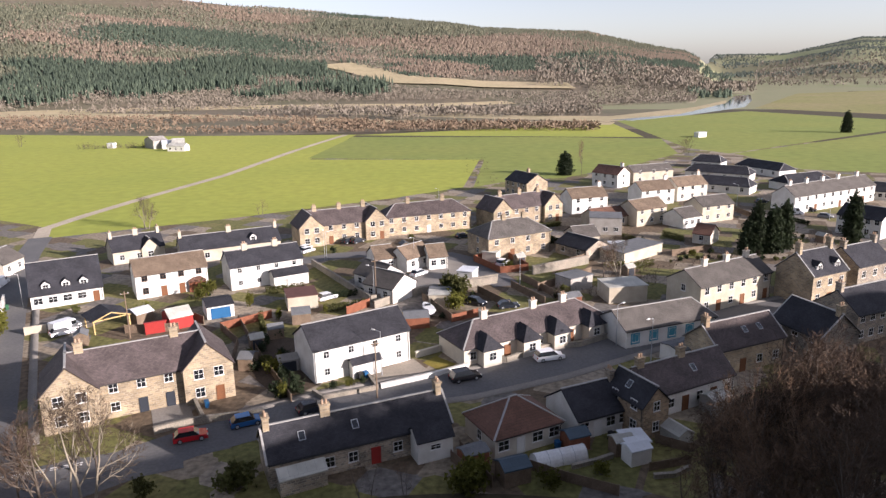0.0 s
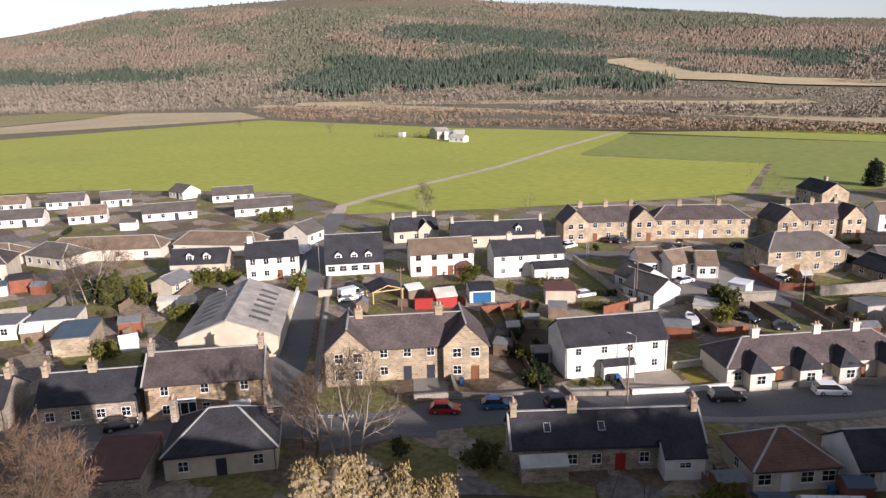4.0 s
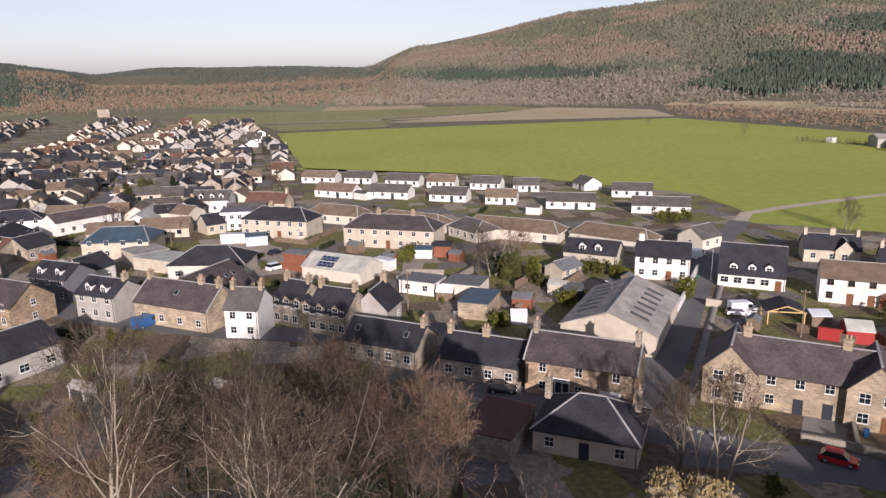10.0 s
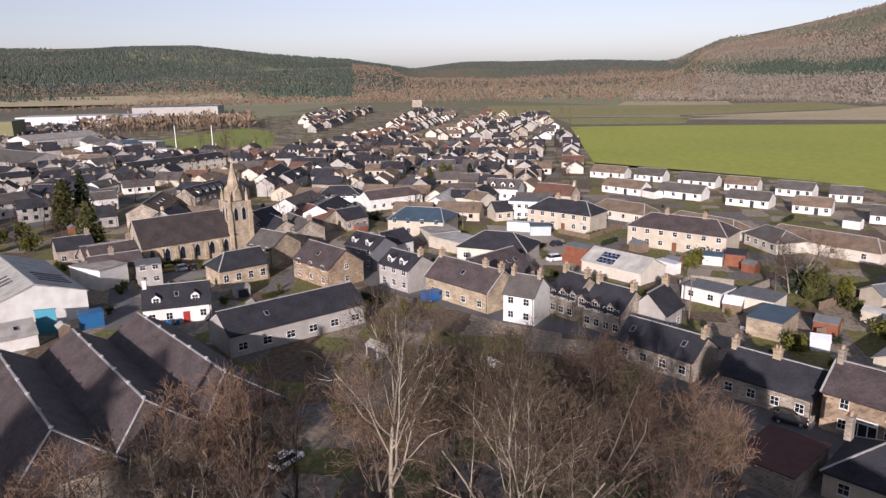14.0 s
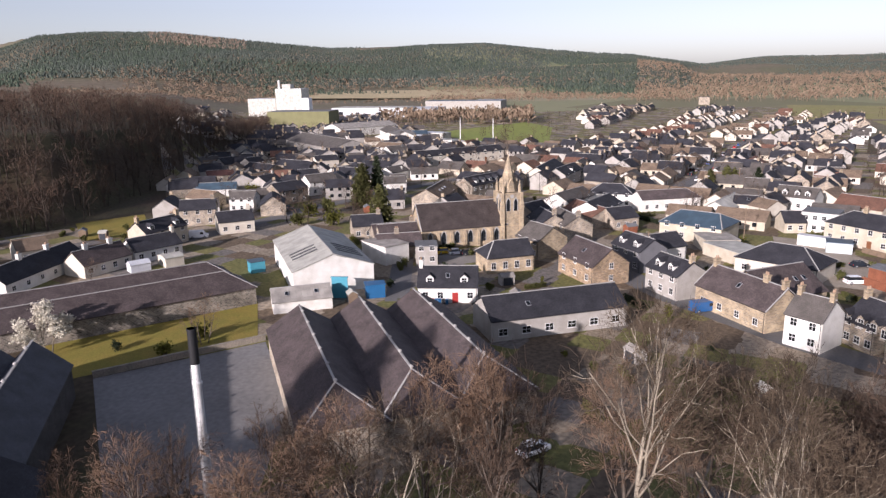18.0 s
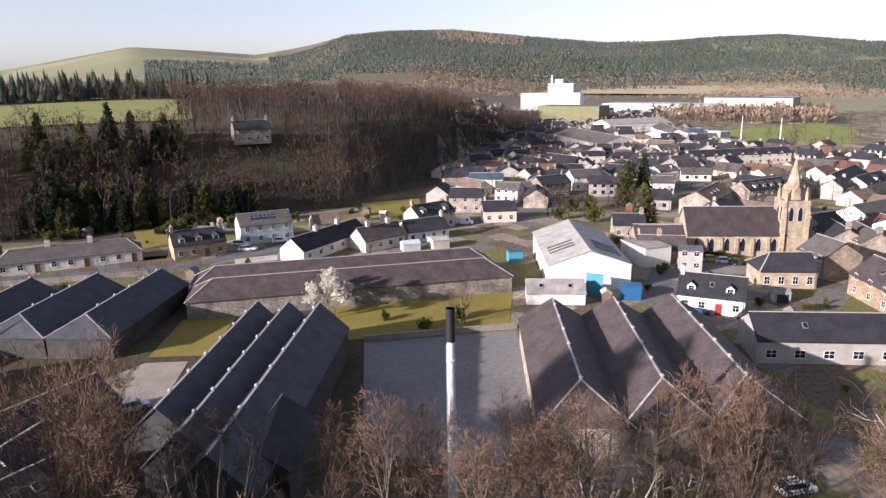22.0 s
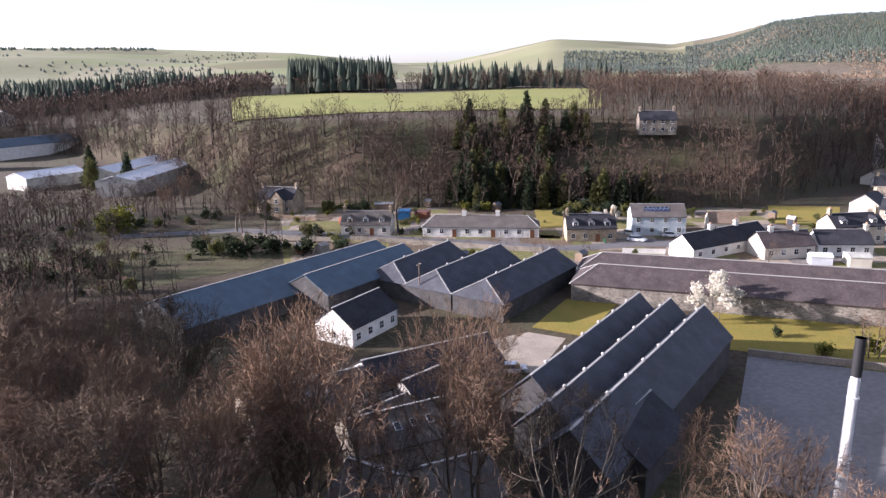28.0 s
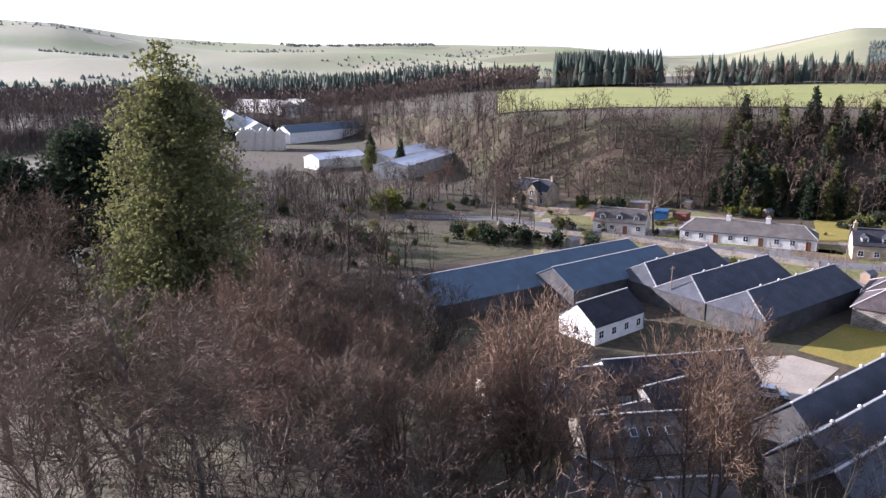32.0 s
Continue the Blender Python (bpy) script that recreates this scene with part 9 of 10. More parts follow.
plant("tree", MID[0], -392.2, -27.3, 270, 1.14, "bare broadleaf tree with fine twigs", "tree", "bare village trees")
plant("tree", MID[0], -399.2, -15.1, 135, 0.86, "bare broadleaf tree with fine twigs", "tree", "bare village trees")
plant("tree", MID[2], -87.1, 202.7, 75, 0.71, "bare broadleaf tree with fine twigs", "tree", "bare village trees")
plant("tree", MID[2], -85.7, 202.1, 170, 0.64, "bare broadleaf tree with fine twigs", "tree", "bare village trees")
plant("tree", MID[2], 37.1, 138.2, 195, 0.79, "bare broadleaf tree with fine twigs", "tree", "bare village trees")
plant("tree", MID[1], 34.6, 140.4, 230, 0.64, "bare broadleaf tree with fine twigs", "tree", "bare village trees")
plant("tree", SMALL[0], -55.7, 215.9, 246, 0.67, "bare broadleaf tree with fine twigs", "tree", "bare village trees")
plant("tree", SMALL[0], -230.0, 199.3, 320, 0.44, "bare broadleaf tree with fine twigs", "tree", "bare village trees")
plant("tree", SMALL[1], -270.3, 459.4, 224, 1.00, "bare broadleaf tree with fine twigs", "tree", "bare village trees")
plant("tree", SMALL[1], -376.3, 492.9, 61, 0.89, "bare broadleaf tree with fine twigs", "tree", "bare village trees")
plant("tree", SMALL[2], -6.2, -211.2, 145, 1.22, "bare broadleaf tree with fine twigs", "tree", "bare village trees")
plant("tree", MID[0], 17.1, -225.6, 160, 0.79, "bare broadleaf tree with fine twigs", "tree", "bare village trees")
plant("tree", MID[0], -78.1, -178.9, 165, 1.36, "bare broadleaf tree with fine twigs", "tree", "bare village trees")
plant("tree", MID[0], -38.0, -203.9, 60, 1.29, "bare broadleaf tree with fine twigs", "tree", "bare village trees")
plant("tree", MID[0], -44.3, -195.7, 350, 1.21, "bare broadleaf tree with fine twigs", "tree", "bare village trees")
plant("tree", MID[0], -38.2, -197.0, 190, 1.14, "bare broadleaf tree with fine twigs", "tree", "bare village trees")
plant("tree", MID[1], -21.7, -223.2, 300, 0.93, "bare broadleaf tree with fine twigs", "tree", "bare village trees")
plant("tree", MID[0], 9.0, -252.4, 220, 1.21, "bare broadleaf tree with fine twigs", "tree", "bare village trees")
plant("tree", MID[0], -16.2, -241.7, 75, 1.07, "bare broadleaf tree with fine twigs", "tree", "bare village trees")
plant("tree", MID[1], -28.9, -239.1, 330, 1.00, "bare broadleaf tree with fine twigs", "tree", "bare village trees")
plant("tree", MID[0], 15.2, -251.3, 60, 0.93, "bare broadleaf tree with fine twigs", "tree", "bare village trees")
plant("tree", MID[0], 18.0, -195.0, 260, 0.64, "bare broadleaf tree with fine twigs", "tree", "bare village trees")
plant("tree", SMALL[0], -64.1, -171.6, 40, 0.56, "bare broadleaf tree with fine twigs", "tree", "bare village trees")
plant("tree", SMALL[1], -118.0, -138.4, 165, 0.56, "bare broadleaf tree with fine twigs", "tree", "bare village trees")
plant("tree", SMALL[0], -135.8, -102.1, 40, 0.67, "bare broadleaf tree with fine twigs", "tree", "bare village trees")
plant("tree", SMALL[0], -104.2, -58.6, 145, 0.89, "bare broadleaf tree with fine twigs", "tree", "bare village trees")
plant("tree", SMALL[0], -105.6, -59.9, 350, 1.00, "bare broadleaf tree with fine twigs", "tree", "bare village trees")
plant("tree", SMALL[1], 125.0, 350.4, 315, 1.11, "bare broadleaf tree with fine twigs", "tree", "bare village trees")
plant("tree", SMALL[0], 127.1, 362.4, 224, 0.89, "bare broadleaf tree with fine twigs", "tree", "bare village trees")
plant("tree", MID[1], 58.8, 285.2, 10, 0.32, "tall narrow bare poplar by the field", "tree", sz=1.15)

# ---- the wooded bank, belts and forest hills ----
rng = np.random.default_rng(5)


def scatter(n, az, r, keep=None):
    a = rng.uniform(az[0], az[1], n)
    d = np.sqrt(rng.uniform(r[0] ** 2, r[1] ** 2, n))
    x, y = -np.sin(np.radians(a)) * d, np.cos(np.radians(a)) * d
    return a, d, x, y


def places(x, y, s0, s1, sink=0.0, tall=1.0):
    n = len(x)
    s = rng.uniform(s0, s1, n)
    return np.stack([x, y, height_of(x, y) - sink, rng.uniform(0, 6.28, n), s, s * rng.uniform(0.9, 1.15, n) * tall], 1)


def blotch(x, y, s, ph):
    return np.sin(x * s + ph + 1.7 * np.sin(y * s * 0.7 + ph)) + np.sin(y * s * 1.3 - ph * 2 + 1.1 * np.sin(x * s * 0.9))


def bank_wood():
    a, d, x, y = scatter(26000, (113, 206), (190, 700))
    rb = lerp_table(BANK, a)
    lim = np.where((a > 141) & (a < 170), 40, np.where(a > 128, 58, 92))
    inside = ~((a > 133.6) & (a < 138.0) & (d > rb + 20) & (d < rb + 60)) & (d > rb - 5) & (d < rb + lim) & (rng.uniform(0, 1, len(a)) < np.where(d < rb + 36, 1.0, 0.6))
    x, y = x[inside][:1700], y[inside][:1700]
    k = rng.integers(0, 3, len(x))
    P = places(x, y, 0.6, 1.1)
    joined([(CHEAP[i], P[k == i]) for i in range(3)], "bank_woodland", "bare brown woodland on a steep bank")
    a, d, x, y = scatter(900, (136, 152), (225, 330))
    rb = lerp_table(BANK, a)
    ok = (d > rb - 4) & (d < rb + 9)
    P = places(x[ok][:40], y[ok][:40], 0.35, 0.68)
    a, d, x, y = scatter(3000, (140.5, 151.5), (225, 330))
    rb = lerp_table(BANK, a)
    ok = (d > rb) & (d < rb + 38)
    P = np.concatenate([P, places(x[ok][:46], y[ok][:46], 0.4, 0.72)])
    joined([(BANKFIR[0], P[::2]), (BANKFIR[1], P[1::2])], "bank_evergreens", "dark green conifers and ivy among bare trees")
    # woods on the plateau, by the park and in the glen
    for n, az, r, s0, s1, nm, lab in ((560, (115, 141), (285, 480), 0.8, 1.2, "plateau_woodland", "russet-brown bare woodland on the plateau"),
                                      (150, (86, 93), (450, 590), 0.7, 1.05, "park_trees", "bare brown trees round the playing field"),
                                      (150, (176, 208), (235, 420), 0.6, 1.05, "glen_scrub", "dark bare trees in the glen"),
                                      (330, (138, 172), (648, 770), 0.9, 1.4, "plateau_belt", "brown bare trees behind the plateau field"),
                                      (580, (172, 208), (520, 700), 0.8, 1.25, "west_woodland", "grey-brown bare woodland beyond the warehouses")):
        a, d, x, y = scatter(n, az, r)
        open_view = ((a > 133.2) & (a < 138.4) & (d < 300)) | (a < 141) & (d < lerp_table(BANK, a) + 30) | (a > 175) & (a < 191) & (d > 258) & (d < 440)
        x, y = x[~open_view], y[~open_view]
        k = rng.integers(0, 3, len(x))
        P = places(x, y, s0, s1)
        joined([(CHEAP[i], P[k == i]) for i in range(3)], nm, lab)
    # the glen's near trees, clear of the warehouses and the houses
    a, d, x, y = scatter(1500, (167, 207), (85, 345))
    ok = ~((a > 175) & (a < 190) & (d > 262)) & ~((a < 176) & (d < 215)) & ~((d > 195) & (d < 222)) & (np.sin(x * 0.045) + np.sin(y * 0.05 + 1) > -0.9)
    x, y = x[ok][:680], y[ok][:680]
    k = rng.integers(0, 3, len(x))
    P = places(x, y, 0.45, 0.95)
    joined([(CHEAP[i], P[k == i]) for i in range(3)], "glen_trees", "dark bare trees and thicket in the glen")
    a, d, x, y = scatter(700, (160, 190), (148, 262))
    ok = ~((d > 192) & (d < 224)) & (blotch(x, y, 0.06, 0.7) > -0.5) & ~((a < 167) & (d > 224))
    x, y = x[ok][:120], y[ok][:120]
    P = places(x, y, 0.3, 0.6)
    joined([(CHEAP[i], P[i::3]) for i in range(3)], "glen_floor_trees", "dark bare trees on the glen floor")
    # undergrowth on the mound; dark thicket added for shade under the trees
    a, d, x, y = scatter(330, (46, 172), (25, 62))
    P = places(x, y, 0.5, 0.95)
    joined([(THICKET[i], P[i::2]) for i in range(2)], "mound_thicket", "dark bare thicket on the mound's flank", "undergrowth")
    a, d, x, y = scatter(230, (44, 207), (26, 60))
    k = rng.integers(0, 3, len(x))
    P = places(x, y, 0.22, 0.42)
    joined([(LIGHT[i], P[k == i]) for i in range(3)], "mound_undergrowth", "bare brown thicket under the trees", "undergrowth")


bank_wood()


def cone_array(P, sides=5, tiers=2):
    """Far conifers: two stacked ragged cones each."""
    n = len(P)
    V, F = [], []
    off = 0
    for t in range(tiers):
        z0, z1, w = (0.08, 0.72, 1.0) if t == 0 else (0.45, 1.0, 0.66)
        jit = rng.uniform(0.75, 1.25, (n, sides))
        ang = np.linspace(0, 2 * math.pi, sides, endpoint=False)[None] + P[:, 3:4]
        bx = P[:, 0:1] + np.cos(ang) * P[:, 4:5] * w * jit
        by = P[:, 1:2] + np.sin(ang) * P[:, 4:5] * w * jit
        bz = P[:, 2:3] + P[:, 5:6] * z0 + 0 * bx
        ring = np.stack([bx, by, bz], -1)
        tip = np.stack([P[:, 0], P[:, 1], P[:, 2] + P[:, 5] * z1], -1)[:, None]
        v = np.concatenate([ring, tip], 1)
        V.append(v.reshape(-1, 3))
        base = off + np.arange(n)[:, None] * (sides + 1)
        for i in range(sides):
            F.append(np.concatenate([base + i, base + (i + 1) % sides, base + sides], 1))
        off += n * (sides + 1)
    return np.concatenate(V), np.concatenate(F)


def spike_array(P, k=6, size=1.0):
    """Far leafless trees: a thin trunk and k ragged tufts of twigs that fill a rounded crown."""
    n = len(P)
    V, F = [], []
    x, y, z, R, T = P[:, 0], P[:, 1], P[:, 2], P[:, 4], P[:, 5]
    w = 0.06 * R
    trunk = np.stack([np.stack([x - w, y - w, z], -1), np.stack([x + w, y + w, z], -1), np.stack([x, y, z + T * 0.8], -1)], 1)
    V.append(trunk.reshape(-1, 3))
    F.append(np.arange(3 * n).reshape(-1, 3))
    for i in range(k):
        a, q = rng.uniform(0, 6.28, n), np.sqrt(rng.uniform(0, 1, n))
        h = 0.35 + 0.6 * rng.uniform(0, 1, n) * np.sqrt(1 - 0.8 * q ** 2)
        c = np.stack([x + np.cos(a) * q * R, y + np.sin(a) * q * R, z + T * h], -1)
        up = np.stack([np.cos(a) * 0.5 * q, np.sin(a) * 0.5 * q, np.ones(n)], -1) * (size * T * rng.uniform(0.10, 0.22, n))[:, None]
        side = np.stack([rng.normal(0, 1, n), rng.normal(0, 1, n), rng.normal(0, 0.4, n)], -1)
        side *= (size * R * rng.uniform(0.22, 0.5, n) / (np.linalg.norm(side, axis=1) + 1e-9))[:, None]
        V.append(np.stack([c - up * 0.6, c + side + up * 0.3, c + up, c - side + up * 0.2], 1).reshape(-1, 3))
        base = 3 * n + i * 4 * n + np.arange(n)[:, None] * 4
        F.append(np.concatenate([base, base + 1, base + 2], 1))
        F.append(np.concatenate([base, base + 2, base + 3], 1))
    return np.concatenate(V), np.concatenate(F)


def tree_mat(name, c1, c2):
    m = mat(name, c1, 0.95, 0.3, 0.01, 0.2)
    n, l = m.node_tree.nodes, m.node_tree.links
    g = n.new("ShaderNodeNewGeometry")
    r = n.new("ShaderNodeValToRGB")
    r.color_ramp.elements[0].color, r.color_ramp.elements[1].color = (*c1, 1), (*c2, 1)
    l.new(g.outputs["Random Per Island"], r.inputs[0])
    l.new(r.outputs[0], n["Principled BSDF"].inputs["Base Color"])
    return m


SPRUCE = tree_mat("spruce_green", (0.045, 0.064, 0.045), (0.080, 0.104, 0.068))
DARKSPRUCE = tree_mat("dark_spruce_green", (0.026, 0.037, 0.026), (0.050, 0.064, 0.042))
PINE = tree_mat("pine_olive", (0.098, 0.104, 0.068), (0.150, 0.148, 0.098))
# bluish haze of distance put into the pine green
HAZEPINE = tree_mat("far_pine_green", (0.058, 0.074, 0.060), (0.092, 0.108, 0.084))
LARCH = tree_mat("larch_russet", (0.182, 0.138, 0.100), (0.236, 0.182, 0.134))
BIRCH = tree_mat("birch_brown", (0.150, 0.128, 0.100), (0.200, 0.172, 0.136))
WESTWOOD = tree_mat("west_wood_brown", (0.075, 0.056, 0.044), (0.115, 0.086, 0.066))
SCRUB = tree_mat("scrub_brown", (0.125, 0.088, 0.060), (0.20, 0.148, 0.10))


def forest(name, label, material, P, maker):
    if len(P) == 0:
        return
    if maker is cone_array:
        far = np.hypot(P[:, 0], P[:, 1]) > 1150
        v, f = cone_array(P[far], 4, 1)
        v2, f2 = cone_array(P[~far]) if (~far).any() else (v[:0], f[:0])
        v, f = np.concatenate([v, v2]), np.concatenate([f, f2 + len(v)])
    else:
        v, f = maker(P)
    tagged(new(name, raw_mesh(name, v, f, material)), label, "forest", kind="stuff")


CLEARING = ((8.0, 1330), (6.0, 1270), (2.0, 1125), (-4.0, 1105), (-10.7, 1120))
RIVERSIDE = ((-14, 575), (3, 625), (16, 775), (31, 950), (36, 1000))
FIELD_EDGE = ((-14, 500), (7, 520), (21, 562), (36, 725))


def hill_forest():
    n = 112000
    a = rng.uniform(-20.1, 60, n)
    rf, rr = lerp_table(FOOT, a), lerp_table(RIDGE, a)
    u = rng.uniform(0, 1, n) ** 1.25
    d = rf - 110 + (rr * 0.995 - rf + 110) * u
    x, y = -np.sin(np.radians(a)) * d, np.cos(np.radians(a)) * d
    z = height_of(x, y)
    el = np.degrees(np.arctan2(z - 44, d)) + rng.normal(0, 0.10, n)
    b1 = blotch(x, y, 0.006, 0.4) + rng.normal(0, 0.28, n)
    b2 = blotch(x, y, 0.011, 2.0) + 0.5 * blotch(x, y, 0.03, 1.0) + rng.normal(0, 0.35, n)
    aj = a + 2.5 * blotch(x, y, 0.004, 1.5) + rng.normal(0, 1.0, n)      # the plantations' ragged sides
    kind = np.full(n, 3)                                   # birch
    kind[(el > -0.2) & (b1 > 0.0)] = 1                     # pine
    kind[(el > 0.8) & (b2 > 0.9)] = 2                      # larch
    kind[(el > 0.9) & (b1 < -0.8)] = 0
    belt = (aj > 5.5) & (aj < 34) & (el > -1.7 + 0.25 * np.sin(a * 0.8)) & (el < 0.8 + 0.3 * np.sin(a * 0.5))
    dark = belt & (b2 > -1.5)
    kind[dark] = 0                                         # the dark spruce belt
    upper = (aj > 36) & (el > 0.5)
    kind[upper] = np.where(b2[upper] > 0.35, 2, np.where(b1[upper] > -0.3, 3, 1))
    kind[(aj > 43) & (aj < 58) & (el > -0.55) & (el < 0.3 + 0.2 * np.sin(a))] = 0
    nose = (a < 4) & (el > -0.6)
    low = nose & (el < 0.9)
    kind[low] = np.where(b2[low] > 0.6, 2, 0)
    mid = nose & (el >= 0.9) & (el < 2.4)
    kind[mid] = np.where(b1[mid] > -0.1, 2, 1)
    kind[nose & (el >= 2.4)] = 1
    moor = ((el > 4.6) & (b1 > -0.4)) | ((a > 40) & (el > 2.0) & (b1 > 0.1))
    rc = np.interp(-a, [-p[0] for p in CLEARING], [p[1] for p in CLEARING])
    gap = (a > -12) & (a < 8.5) & (d > rc - 95) & (d < rc + 42)
    thin = (kind == 3) & (d < rf + 60) & (b1 < 0.2)
    ok = ~moor & ~gap & ~thin & (a < 56.5 + 3.5 * rng.uniform(0, 1, n))
    size = d / 1600.0
    tall = np.where(dark, 1.5, 1.0) * np.where(kind == 3, 0.72, 1.0)
    P = np.stack([x, y, z, rng.uniform(0, 6.28, n), rng.uniform(2.0, 3.4, n) * size ** 0.5, rng.uniform(7, 12.5, n) * size ** 0.4 * tall], 1)
    for k, nm, lab, m, mk in ((0, "spruce_forest", "dark green spruce forest on the hillside", SPRUCE, cone_array), (1, "pine_forest", "olive green pine forest on the hillside", PINE, cone_array),
                              (2, "larch_forest", "russet bare larch forest on the hillside", LARCH, cone_array), (3, "birch_woodland", "brown bare birch woodland at the hill foot", BIRCH, lambda q: spike_array(q, 3))):
        forest(nm, lab, m, P[ok & (kind == k)], mk)


def valley_belts():
    def belt(n, az, r, hgt, m, nm, lab, maker=spike_array, rad=(2.5, 4.5), patch=0.0, bare=-9.0):
        a, d, x, y = scatter(n, az, r)
        P = np.stack([x, y, height_of(x, y), rng.uniform(0, 6.28, n), rng.uniform(*rad, n), rng.uniform(*hgt, n)], 1)
        b = blotch(x, y, 0.0075, patch) + rng.normal(0, 0.25, n)
        forest(nm, lab, m, P[b > bare], maker)

    def along(n, inner, outer, hgt, m, nm, lab, rad, bare):
        """A band between two lines of the plan, with gaps of open grass."""
        a = rng.uniform(-13, 36, n)
        lo, hi = inner(a), outer(a)
        d = lo + (hi - lo) * rng.uniform(0, 1, n)
        x, y = -np.sin(np.radians(a)) * d, np.cos(np.radians(a)) * d
        k = blotch(x, y, 0.021, 3.0) > bare
        P = np.stack([x, y, height_of(x, y), rng.uniform(0, 6.28, n), rng.uniform(*rad, n), rng.uniform(*hgt, n)], 1)
        forest(nm, lab, m, P[k], spike_array)
    along(2400, lambda a: lerp_table(FIELD_EDGE, a) + 6, lambda a: lerp_table(RIVERSIDE, a) * 0.965, (2.5, 5.5), SCRUB, "riverside_scrub", "dark brown bare scrub along the fields", (1.8, 3.4), -1.1)
    along(2600, lambda a: lerp_table(RIVERSIDE, a) * 1.05, lambda a: lerp_table(RIVERSIDE, a) * 1.25, (4, 10), BIRCH, "riverside_birches", "grey-brown bare birches along the river", (2, 3.6), -0.5)
    belt(1500, (-24, -8), (1100, 1500), (10, 18), BIRCH, "far_birches", "grey-brown bare trees beyond the river")
    belt(1200, (-40, -24), (1400, 2600), (10, 18), BIRCH, "far_valley_trees", "grey-brown trees in the far valley")
    belt(5000, (-36, -20.8), (1900, 4250), (7, 13), HAZEPINE, "far_south_forest", "hazy pine woods on the far hills", cone_array, (2.8, 4.8), 2.0, -0.9)
    belt(420, (-22.5, -19.4), (1000, 2100), (8, 13), SPRUCE, "hill_nose_spruce", "dark spruces at the end of the hill", cone_array, (2.4, 3.8))
    belt(1100, (33, 62), (1020, 1300), (8, 14), BIRCH, "north_birches", "grey-brown bare trees at the hill foot")
    belt(5200, (57, 84), (1080, 2600), (8, 14), SCRUB, "valley_trees", "grey-brown trees along the far valley")
    belt(700, (60, 82), (1200, 2600), (8, 14), SPRUCE, "valley_pines", "dark pines along the far valley", cone_array)
    belt(9000, (56, 85), (2300, 4250), (7, 13), HAZEPINE, "far_valley_forest", "hazy pine woods beyond the valley", cone_array, (2.8, 4.8), 1.0, -0.6)
    belt(4200, (80, 128), (1150, 1750), (6, 10), SCRUB, "hill_foot_trees", "brown bare trees at the hill foot", patch=2.0, bare=-0.7)
    belt(34000, (80, 134), (1600, 2880), (7, 12), HAZEPINE, "north_forest", "green pine forest on the low hill", cone_array, (2.0, 3.4), 1.0, -0.9)
    belt(19000, (84, 132), (1450, 2600), (8, 13), SPRUCE, "north_spruce", "dark spruce forest on the low hill", cone_array, (2.0, 3.4), 3.0, -0.2)
    belt(9000, (80, 132), (1500, 2700), (5, 9), SCRUB, "north_birches_on_hill", "brown birch scrub on the low hill", lambda q: spike_array(q, 3), (2.2, 3.6), 5.0, 0.0)
    belt(2600, (164, 206), (1500, 3500), (9, 15), HAZEPINE, "far_shelter_belts", "dark shelter belts between far pastures", cone_array, (3.5, 6), 4.0, 1.0)
    belt(3400, (133, 143), (1400, 2300), (7, 12), HAZEPINE, "low_slope_pines", "green pine wood on the lower slope", cone_array, (2.2, 3.6), 1.0, -0.5)
    belt(500, (114, 121), (2400, 2850), (11, 16), LARCH, "north_larch", "russet larches on the low hill", cone_array, (3, 5))
    belt(360, (92, 104), (640, 760), (9, 14), SCRUB, "park_edge_trees", "bare brown trees beyond the playing field")
    belt(1500, (156.5, 164.5), (665, 790), (26, 36), DARKSPRUCE, "plateau_spruce", "dark conifer stand on the plateau", cone_array, (3.4, 5.4), 0.5, -1.4)
    belt(420, (138, 154), (640, 780), (14, 30), DARKSPRUCE, "plateau_pines", "scattered dark conifers on the plateau", cone_array, (3, 5.5), 1.5, 0.0)
    belt(1900, (165, 190), (740, 980), (18, 33), DARKSPRUCE, "ridge_spruce", "dark conifers along the ridge", cone_array, (3.6, 6.5), 2.5, -0.3)
    belt(3000, (166, 210), (690, 1050), (15, 25), WESTWOOD, "west_far_woodland", "grey-brown bare woodland beyond the warehouses", lambda q: spike_array(q, 22, 0.6), (2.8, 5.0))
    belt(500, (186, 212), (900, 1500), (14, 22), SPRUCE, "west_spruce", "hazy dark conifers on the far slope", cone_array, (4, 6))
    belt(160, (174, 186), (3300, 3700), (14, 22), SPRUCE, "skyline_spruce", "dark plantation on the far skyline", cone_array, (5, 8))


